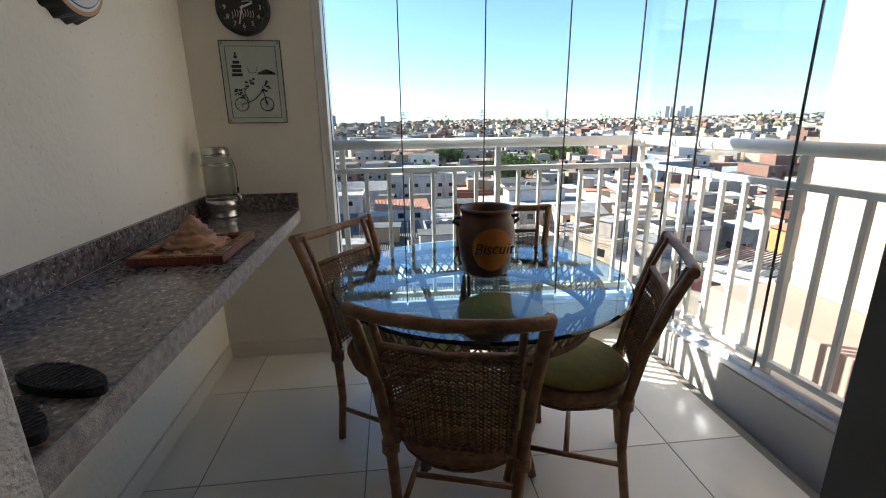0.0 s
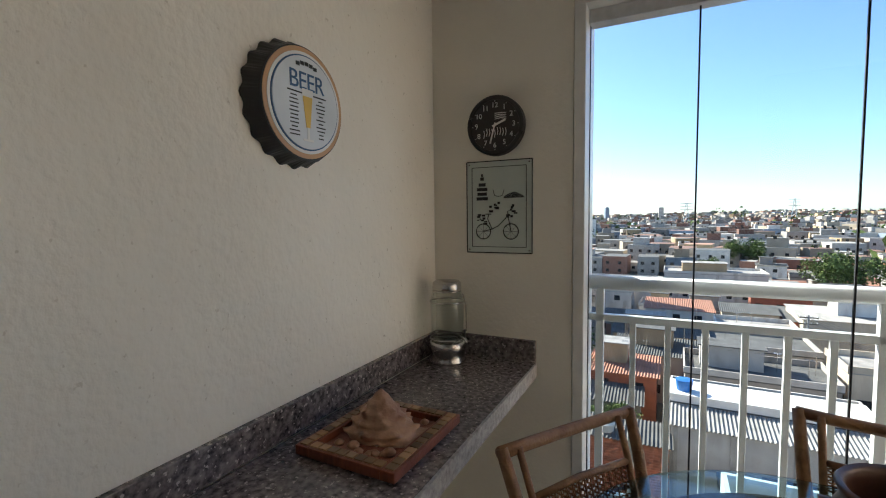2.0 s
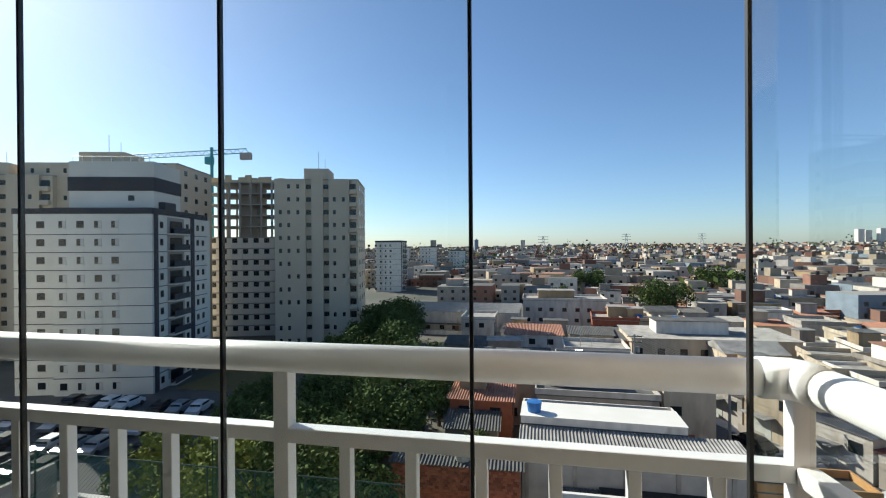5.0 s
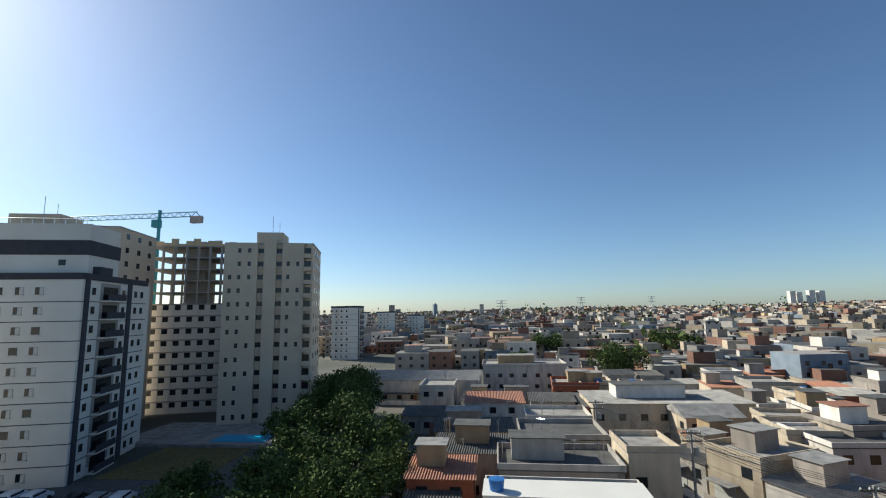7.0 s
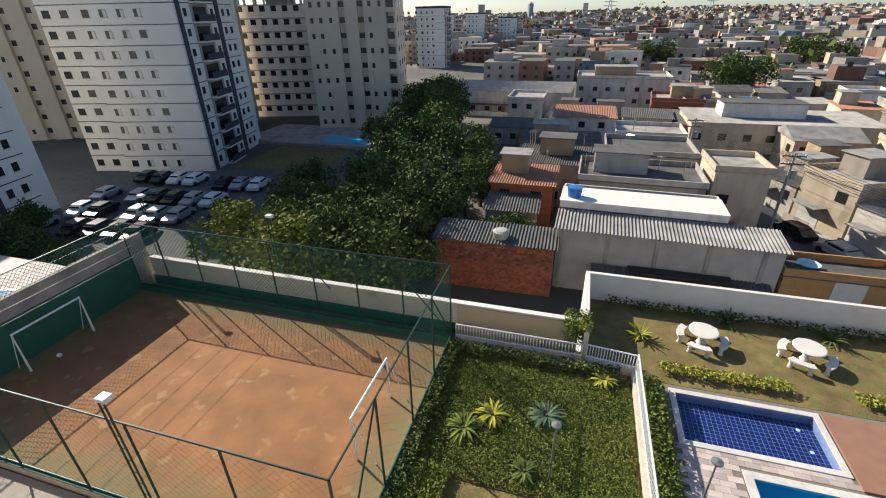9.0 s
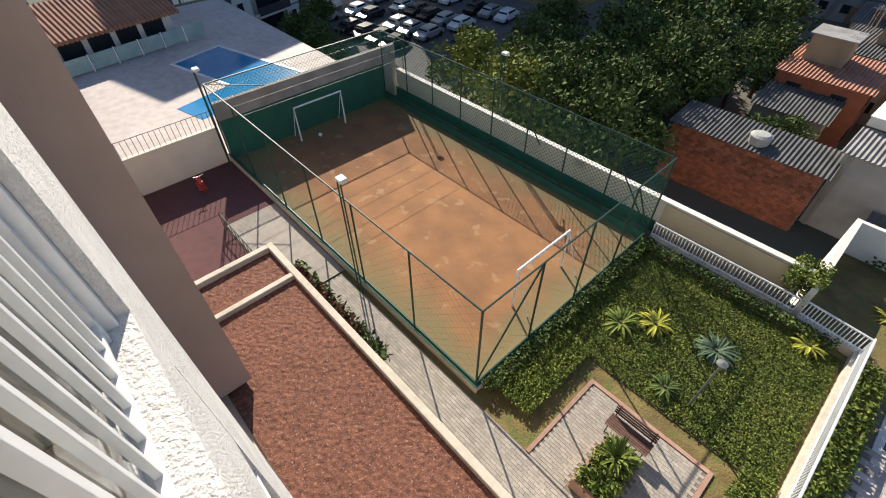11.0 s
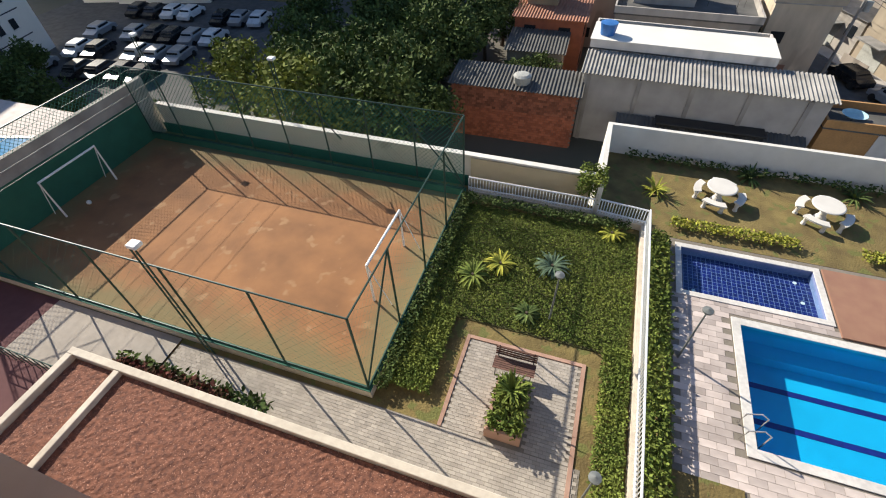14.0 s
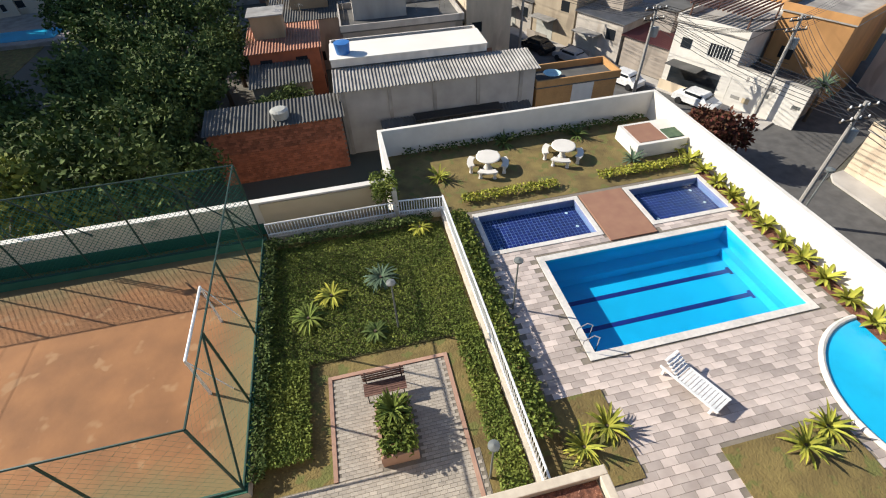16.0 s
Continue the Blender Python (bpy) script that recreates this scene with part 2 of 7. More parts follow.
M["navy_tile"] = mat("navy_pool_tile", (0.012, 0.02, 0.16), 0.3, (0.008, 0.014, 0.11), 5, vary=0.25)
M["navy_rest"] = mat("navy_pool_tile_joined", (0.010, 0.018, 0.14), 0.3, (0.006, 0.012, 0.10), 5, vary=0.3, island=True)
M["tile_joint"] = mat("pale_tile_joint", (0.20, 0.24, 0.42), 0.8)
M["brown_deck"] = mat("brown_rendered_deck", (0.30, 0.16, 0.10), 0.9, (0.26, 0.13, 0.085), 2)
M["playmat"] = mat("maroon_play_surface", (0.11, 0.045, 0.045), 0.95, (0.09, 0.035, 0.035), 3)
M["red_metal"] = mat("red_enamel", (0.50, 0.03, 0.02), 0.4)
M["white_plastic"] = mat("white_plastic", (0.80, 0.80, 0.78), 0.4)
M["bench_wood"] = mat("brown_bench_slat", (0.16, 0.08, 0.055), 0.6, (0.11, 0.05, 0.035), 12, vary=0.2)
M["brick"] = mat("red_hollow_brick", (0.40, 0.125, 0.06), 0.9, (0.27, 0.09, 0.05), 1.6, vary=0.25, island=True, bump=0.5)
M["brick_piece"] = mat("red_hollow_brick_piece", (0.36, 0.12, 0.062), 0.9, (0.22, 0.085, 0.05), 1.6, vary=0.42, bump=0.5)
M["mortar"] = mat("grey_mortar", (0.25, 0.17, 0.13), 0.95)
M["fibre"] = mat("grey_corrugated_roof", (0.35, 0.33, 0.30), 0.9, (0.20, 0.19, 0.172), 0.8, bump=0.3)
M["fibre_dark"] = mat("dark_weathered_roof", (0.13, 0.125, 0.115), 0.95, (0.07, 0.068, 0.062), 0.7)
M["terracotta"] = mat("terracotta_roof_tile", (0.36, 0.165, 0.095), 0.85, (0.26, 0.115, 0.07), 1.2, vary=0.12)
M["grey_render"] = mat("grey_cement_render", (0.47, 0.44, 0.40), 0.95, (0.34, 0.315, 0.285), 0.6)
M["asphalt"] = mat("grey_asphalt", (0.115, 0.11, 0.105), 0.95, (0.07, 0.068, 0.065), 1.2, bump=0.4)
M["ground"] = mat("urban_ground", (0.16, 0.14, 0.115), 0.95, (0.07, 0.075, 0.05), 0.05, 9)
# Window glass; on the garage front the same dark colour stands for shade.
M["window_dark"] = mat("dark_glass_and_opening_shade", (0.02, 0.024, 0.028), 0.15)
M["tower_beige"] = mat("beige_tower_render", (0.66, 0.55, 0.41), 0.9, (0.60, 0.49, 0.36), 0.25)
M["block_white"] = mat("white_block_render", (0.80, 0.76, 0.68), 0.9, (0.73, 0.69, 0.61), 0.3)
M["block_dark"] = mat("charcoal_stripe_paint", (0.06, 0.06, 0.07), 0.85)
M["raw_concrete"] = mat("raw_grey_concrete", (0.40, 0.375, 0.34), 0.95, (0.31, 0.29, 0.265), 0.3)
M["teal_metal"] = mat("teal_crane_steel", (0.05, 0.28, 0.32), 0.5)
M["blue_plastic"] = mat("blue_water_tank", (0.03, 0.16, 0.45), 0.5)
M["tank_grey"] = mat("grey_cement_tank", (0.42, 0.42, 0.38), 0.8)
M["orange_wall"] = mat("orange_house_paint", (0.50, 0.27, 0.10), 0.85)
M["pole"] = mat("concrete_pole", (0.34, 0.32, 0.29), 0.9)


def house_paint(name, col, dirty):
    """Painted render, blotched and streaked by rain, a little different on every house."""
    return mat(name, col, 0.92, tuple(c * 0.72 for c in col), 0.9, 8, spots=dirty, spot_scale=0.55, spot_at=0.6, vary=0.22, stretch=(1, 1, 0.35), bump=0.3, bump_scale=10)


HOUSE = [house_paint("aged_white_render", (0.74, 0.67, 0.58), (0.48, 0.42, 0.35)), house_paint("aged_grey_render", (0.42, 0.38, 0.33), (0.26, 0.235, 0.20)), house_paint("aged_cream_render", (0.56, 0.46, 0.33), (0.36, 0.29, 0.21)), house_paint("aged_tan_render", (0.43, 0.31, 0.18), (0.30, 0.22, 0.14)), house_paint("aged_orange_render", (0.52, 0.27, 0.10), (0.38, 0.20, 0.09)), M["brick"], house_paint("bare_block_wall", (0.35, 0.30, 0.25), (0.21, 0.18, 0.15))]


def town_paint(name, col):
    return mat(name, col, 0.92, tuple(c * 0.75 for c in col), 0.5, 4, vary=0.38, island=True)


TOWN = [town_paint("town_white", (0.60, 0.54, 0.46)), town_paint("town_grey", (0.34, 0.31, 0.27)), town_paint("town_cream", (0.47, 0.38, 0.27)), town_paint("town_tile_roof", (0.32, 0.17, 0.11)), town_paint("town_dark_roof", (0.10, 0.095, 0.085)), M["window_dark"], town_paint("town_brick", (0.27, 0.14, 0.095)), town_paint("town_ochre", (0.46, 0.33, 0.18)), town_paint("town_sheet_roof", (0.20, 0.185, 0.165)), town_paint("town_blue", (0.22, 0.26, 0.30))]
M["water"] = thin_glass("pool_water", (0.86, 0.97, 1.0), 1.33, 0.15)


# ---- mesh helpers ----
def mesh_of(name, bm, material, smooth=False):
    me = bpy.data.meshes.new(name)
    bm.to_mesh(me)
    bm.free()
    for one in (material if isinstance(material, (list, tuple)) else [material]):
        me.materials.append(one)
    if smooth:
        for p in me.polygons:
            p.use_smooth = True
    return me


def part(name, bm, material, parent=None, label="", smooth=False):
    ob = new(name, mesh_of(name, bm, material, smooth))
    ob.parent = parent
    if label:
        tagged(ob, label)
    return ob


def thing(name, label, category, at=(0, 0, 0), rz=0, group="", kind=""):
    ob = new(name)
    ob.empty_display_size = 0.1
    ob.matrix_basis = pose(*at, 0, 0, rz)
    return tagged(ob, label, category, group, kind)


def box(bm, x0, x1, y0, y1, z0, z1, bevel=0.0, mi=0):
    v = [bm.verts.new(p) for p in ((x0, y0, z0), (x1, y0, z0), (x1, y1, z0), (x0, y1, z0), (x0, y0, z1), (x1, y0, z1), (x1, y1, z1), (x0, y1, z1))]
    fs = [bm.faces.new([v[i] for i in q]) for q in ((3, 2, 1, 0), (4, 5, 6, 7), (0, 1, 5, 4), (1, 2, 6, 5), (2, 3, 7, 6), (3, 0, 4, 7))]
    for f in fs:
        f.material_index = mi
    if bevel:
        es = {e for f in fs for e in f.edges}
        bmesh.ops.bevel(bm, geom=list(es), offset=bevel, segments=2, affect="EDGES", profile=0.5)
    return bm


def boxbm(x0, x1, y0, y1, z0, z1, bevel=0.0):
    return box(bmesh.new(), x0, x1, y0, y1, z0, z1, bevel)


def tube(bm, pts, r, segs=8, caps=True, closed=False):
    """A round bar along a line of points; r a number or one per point."""
    pts = [Vector(p) for p in pts]
    n = len(pts)
    rs = r if isinstance(r, (list, tuple)) else [r] * n
    rings = []
    up = Vector((0.13, 0.21, 1)).normalized()
    for i, p in enumerate(pts):
        a = pts[(i - 1) % n] if (i or closed) else p
        b = pts[(i + 1) % n] if (i < n - 1 or closed) else p
        d = (b - a).normalized()
        ref = up if abs(d.dot(up)) < 0.95 else Vector((1, 0, 0))
        s = d.cross(ref).normalized()
        u = s.cross(d)
        rings.append([bm.verts.new(p + (s * math.cos(k * 2 * math.pi / segs) + u * math.sin(k * 2 * math.pi / segs)) * rs[i]) for k in range(segs)])
    for i in range(n if closed else n - 1):
        A, B = rings[i], rings[(i + 1) % n]
        for k in range(segs):
            bm.faces.new((A[k], A[(k + 1) % segs], B[(k + 1) % segs], B[k]))
    if caps and not closed:
        bm.faces.new(rings[0][::-1])
        bm.faces.new(rings[-1])
    return bm


def tubebm(pts, r, segs=8, closed=False):
    return tube(bmesh.new(), pts, r, segs, True, closed)


def lathe(prof, segs=32, cx=0, cy=0):
    """A turned body from (radius, height) pairs."""
    bm = bmesh.new()
    rings = []
    for r, z in prof:
        rings.append([bm.verts.new((cx + max(r, 1e-4) * math.cos(k * 2 * math.pi / segs), cy + max(r, 1e-4) * math.sin(k * 2 * math.pi / segs), z)) for k in range(segs)])
    for A, B in zip(rings, rings[1:]):
        for k in range(segs):
            bm.faces.new((A[k], A[(k + 1) % segs], B[(k + 1) % segs], B[k]))
    bm.faces.new(rings[0][::-1])
    bm.faces.new(rings[-1])
    bmesh.ops.recalc_face_normals(bm, faces=bm.faces)
    return bm


def disc(bm, c, r, normal_axis, t=0.002, segs=32):
    """A thin round plate, its axis along x, y or z."""
    rings = []
    for s in (0, t):
        ring = []
        for k in range(segs):
            a, b = r * math.cos(k * 2 * math.pi / segs), r * math.sin(k * 2 * math.pi / segs)
            p = {"x": (s, a, b), "y": (a, s, b), "z": (a, b, s)}[normal_axis]
            ring.append(bm.verts.new((c[0] + p[0], c[1] + p[1], c[2] + p[2])))
        rings.append(ring)
    bm.faces.new(rings[0][::-1])
    bm.faces.new(rings[1])
    for k in range(segs):
        bm.faces.new((rings[0][k], rings[0][(k + 1) % segs], rings[1][(k + 1) % segs], rings[1][k]))
    bmesh.ops.recalc_face_normals(bm, faces=bm.faces)
    return bm


def text_mesh(name, body, size, m, material, parent=None, extrude=0.0008, label="", shear=0.0, space=1.0):
    cu = bpy.data.curves.new(name, "FONT")
    cu.body, cu.size, cu.extrude, cu.shear, cu.space_character = body, size, extrude, shear, space
    cu.align_x, cu.align_y = "CENTER", "CENTER"
    tmp = bpy.data.objects.new(name, cu)
    scene.collection.objects.link(tmp)
    me = bpy.data.meshes.new_from_object(tmp.evaluated_get(bpy.context.evaluated_depsgraph_get()))
    bpy.data.objects.remove(tmp)
    me.materials.clear()
    me.materials.append(material)
    ob = new(name, me)
    ob.parent = parent
    ob.matrix_basis = m
    if label:
        tagged(ob, label)
    return ob


def structure(name, bm, material, label, category="wall"):
    return tagged(part(name, bm, material), label, category, "", "structure")


def leaves(bm, count, place, size, rng, flat=0.0, aspect=0.55):
    """Many small folded leaves; place() gives a point each."""
    for _ in range(count):
        p = Vector(place())
        d = Vector((rng.gauss(0, 1), rng.gauss(0, 1), rng.gauss(0, 1) * (1 - flat))).normalized()
        s = d.cross(Vector((rng.gauss(0, 1), rng.gauss(0, 1), rng.gauss(0, 1)))).normalized()
        L = size * rng.uniform(0.6, 1.3)
        w = L * aspect
        a, b, c, e = (bm.verts.new(p), bm.verts.new(p + d * L * 0.5 + s * w * 0.5), bm.verts.new(p + d * L), bm.verts.new(p + d * L * 0.5 - s * w * 0.5))
        bm.faces.new((a, b, c, e))
    return bm
# ---- balcony structure ----
LW, EW, SW = -0.21, 2.19, 0.21      # left wall, end wall, partition wall
GX, GY = 2.29, 2.29                 # glass planes
RX, RY = 2.33, 2.344                # railing
CURB = 0.29
structure("wall_west", boxbm(LW - 0.2, LW, -1.5, EW, -0.1, 2.62), M["wall"], "cream wall with rough combed plaster texture")
structure("wall_north", boxbm(LW - 0.2, 0.415, EW, 2.40, -0.1, 2.62), M["wall_smooth"], "smooth cream end wall beside the glazing")
structure("facade_column", boxbm(-0.6, 0.416, 2.402, 2.45, POD + 2.9, 6.0), M["white_stucco"], "white stucco outer face of the facade column", "facade")
structure("partition_wall", boxbm(LW, 0.29, -0.08, SW, -0.1, 2.62, 0.008), M["white_stucco"], "white rough stucco end of the room wall")
structure("floor_slab", boxbm(-3, 2.30, -3, 2.249, -0.1, FLOOR - 0.006), M["grout"], "concrete floor slab with grey joints", "floor")
structure("ceiling", boxbm(-3, 2.6, -3, 2.62, 2.62, 2.75), M["ceiling"], "plain white painted ceiling", "ceiling")
structure("beam_north", boxbm(0.417, 2.6, EW, 2.449, 2.42, 2.62), M["ceiling"], "white beam over the front glazing", "beam")
structure("beam_east", boxbm(GX - 0.03, 2.6, -0.2, EW, 2.42, 2.62), M["ceiling"], "white beam over the side glazing", "beam")
# Shade on this wall is put into its dark grey colour.
structure("door_wall_east", boxbm(1.37, 2.6, -0.1, 0.10, -0.1, 2.62), M["dark_frame"], "grey wall beside the balcony door, its shade put into the dark colour")
structure("room_wall_south", boxbm(-3, 2.6, -3.2, -3, -0.1, 2.62), M["wall_smooth"], "plain cream room wall behind the door")
structure("room_wall_west", boxbm(-3.2, -3, -3.2, -0.08, -0.1, 2.62), M["wall_smooth"], "plain cream side wall of the room")
structure("room_wall_north", boxbm(-3, LW - 0.2, -0.2, -0.08, -0.1, 2.62), M["wall_smooth"], "plain cream wall beside the door")
structure("room_wall_east", boxbm(2.6, 2.8, -3.2, 0.1, -0.1, 2.62), M["wall_smooth"], "plain cream far wall of the room")
structure("baseboard", boxbm(LW, LW + 0.012, SW, EW - 0.012, FLOOR, FLOOR + 0.09), M["tile"], "cream tile skirting along the wall", "baseboard")
structure("baseboard_north", boxbm(LW, 0.415, EW - 0.012, EW, FLOOR, FLOOR + 0.09), M["tile"], "cream tile skirting along the end wall", "baseboard")
# kerb under the glazing and the outer ledge
structure("kerb_north", boxbm(0.417, 2.40, 2.25, 2.45, -0.1, CURB), M["white_stucco"], "white stucco kerb under the railing", "kerb")
side_kerb = structure("kerb_east", boxbm(2.25, 2.44, 0.10, 2.25, -0.1, CURB - 0.004), M["white_paint"], "white painted kerb under the side glazing", "kerb")
structure("slab_edge", boxbm(0.417, 2.40, 2.36, 2.449, -0.9, -0.101), M["white_stucco"], "white stucco slab edge of the balcony", "ledge")

# white jamb profile
structure("trim", boxbm(0.417, 0.462, 2.185, 2.40, FLOOR, 2.42, 0.004), M["white_metal"], "white metal jamb of the glazing", "trim")

def flare(ob, deg=6.0):
    """The side of the balcony opens slightly outwards from its corner."""
    ob.matrix_basis = Matrix.Translation((RX, RY, 0)) @ pose(0, 0, 0, 0, 0, deg) @ Matrix.Translation((-RX, -RY, 0)) @ ob.matrix_basis
    return ob


# ---- glazing ----


def glass_pane(x0, y0, x1, y1, label):
    t = thing("sliding_glass_door", label, "glass door", group="sliding glass panels")
    along_x = abs(x1 - x0) > abs(y1 - y0)
    if along_x:
        g = part("pane", boxbm(x0 + 0.004, x1 - 0.004, y0 - 0.004, y0 + 0.004, CURB + 0.055, 2.37), M["glass"], t)
        e = part("edge_seal", boxbm(x0 - 0.003, x0 + 0.003, y0 - 0.005, y0 + 0.005, CURB + 0.055, 2.37), M["black_rubber"], t, "thin dark edge seal")
        part("bottom_shoe", boxbm(x0 + 0.006, x1 - 0.006, y0 - 0.009, y0 + 0.009, CURB + 0.03, CURB + 0.056), M["alu"], t)
    else:
        g = part("pane", boxbm(x0 - 0.004, x0 + 0.004, y0 + 0.004, y1 - 0.004, CURB + 0.055, 2.37), M["glass"], t)
        e = part("edge_seal", boxbm(x0 - 0.005, x0 + 0.005, y0 - 0.003, y0 + 0.003, CURB + 0.055, 2.37), M["black_rubber"], t, "thin dark edge seal")
        part("bottom_shoe", boxbm(x0 - 0.009, x0 + 0.009, y0 + 0.006, y1 - 0.006, CURB + 0.03, CURB + 0.056), M["alu"], t)
    g.visible_shadow = False
    return t


for a, b in ((0.462, 0.85), (0.85, 1.325), (1.325, 1.805)):
    glass_pane(a, GY, b, GY, "clear frameless glass panel of the front glazing")
structure("edge_trim", boxbm(1.802, 1.808, GY - 0.005, GY + 0.005, CURB + 0.055, 2.37), M["black_rubber"], "thin dark edge seal of the opened glazing", "trim")
glass_pane(2.235, GY, GX - 0.012, GY, "narrow clear glass panel folded at the corner")
for a, b in ((2.05, 2.26), (1.854, 2.05), (1.32, 1.854), (0.78, 1.32), (0.24, 0.78)):
    flare(glass_pane(GX, a, GX, b, "clear frameless glass panel of the side glazing"))
structure("track_north", boxbm(0.462, GX + 0.02, GY - 0.03, GY + 0.03, CURB, CURB + 0.03, 0.004), M["alu"], "aluminium floor track of the glazing", "track")
flare(side_kerb)
side_track = structure("track_east", boxbm(GX - 0.035, GX + 0.02, 0.10, GY - 0.03, CURB, CURB + 0.03, 0.004), M["alu"], "aluminium side track of the glazing", "track")
structure("head_track_north", boxbm(0.462, GX + 0.02, GY - 0.035, GY + 0.035, 2.365, 2.42, 0.004), M["alu"], "aluminium head track of the glazing", "track")
flare(side_track)
side_head = structure("head_track_east", boxbm(GX - 0.035, GX + 0.035, 0.10, GY - 0.035, 2.365, 2.42, 0.004), M["alu"], "aluminium head track of the side glazing", "track")

flare(side_head)

# ---- railing ----
rail = thing("balcony_railing", "white tubular metal railing on a stucco kerb", "railing")
part("handrail", tubebm([(0.462, RY, 1.32), (RX - 0.02, RY, 1.32)], 0.030, 20), M["white_metal"], rail, smooth=True)
flare(part("side_handrail", tubebm([(RX, RY - 0.0, 1.32), (RX, 0.1, 1.32)], 0.030, 20), M["white_metal"], rail, smooth=True))
part("corner_elbow", tubebm([(RX - 0.06, RY, 1.32), (RX - 0.015, RY - 0.004, 1.32), (RX - 0.002, RY - 0.02, 1.32), (RX, RY - 0.06, 1.32)], 0.0335, 20), M["white_metal"], rail, smooth=True)
part("middle_rail", boxbm(0.462, RX, RY - 0.016, RY + 0.016, 1.155, 1.185, 0.003), M["white_metal"], rail)
flare(part("side_middle_rail", boxbm(RX - 0.016, RX + 0.016, 0.1, RY - 0.017, 1.155, 1.185, 0.003), M["white_metal"], rail))
part("bottom_rail", boxbm(0.462, RX, RY - 0.016, RY + 0.016, 0.36, 0.39, 0.003), M["white_metal"], rail)
flare(part("side_bottom_rail", boxbm(RX - 0.016, RX + 0.016, 0.1, RY - 0.017, 0.36, 0.39, 0.003), M["white_metal"], rail))
bal = mesh_of("baluster", boxbm(-0.0115, 0.0115, -0.0115, 0.0115, 0.39, 1.155, 0.002), M["white_metal"])
post = mesh_of("post", boxbm(-0.016, 0.016, -0.016, 0.016, 0.29, 1.30, 0.002), M["white_metal"])
for k in range(14):
    x = 0.505 + 0.131 * k
    ob = new("post" if k in (0, 7) else "baluster", post if k in (0, 7) else bal)
    ob.parent, ob.location = rail, (x, RY, 0)
ob = new("post", post)
ob.parent, ob.location = rail, (RX, RY, 0)
for k in range(1, 17):
    ob = new("post" if k % 8 == 0 else "baluster", post if k % 8 == 0 else bal)
    ob.parent, ob.matrix_basis = rail, pose(RX, RY - 0.131 * k, 0)
    flare(ob)

lower = thing("lower_railing", "white metal railing of the balcony below", "railing")
part("handrail", tubebm([(0.43, 2.40, -1.35), (2.33, 2.40, -1.35)], 0.035, 10), M["white_metal"], lower)
part("middle_rail", tubebm([(0.43, 2.40, -1.5), (2.33, 2.40, -1.5)], 0.016, 6), M["white_metal"], lower)
for k in range(14):
    ob = new("baluster", bal)
    ob.parent, ob.location = lower, (0.52 + 0.131 * k, 2.40, -2.72)

# ---- counter ----
counter = thing("granite_counter", "speckled grey granite bar counter fixed to the wall", "counter")
part("worktop", boxbm(LW + 0.022, 0.268, SW + 0.002, EW - 0.022, 0.945, 0.985, 0.003), M["granite"], counter)
part("front_edge", boxbm(0.266, 0.276, SW + 0.002, EW - 0.022, 0.925, 0.9835, 0.002), M["granite_edge"], counter, "pale rough granite edge")
part("backsplash", boxbm(LW, LW + 0.02, SW + 0.002, EW, 0.985, 1.078, 0.002), M["granite"], counter)
part("end_backsplash", boxbm(LW + 0.021, 0.268, EW - 0.02, EW, 0.945, 1.078, 0.002), M["granite"], counter)

# ---- rattan chairs ----


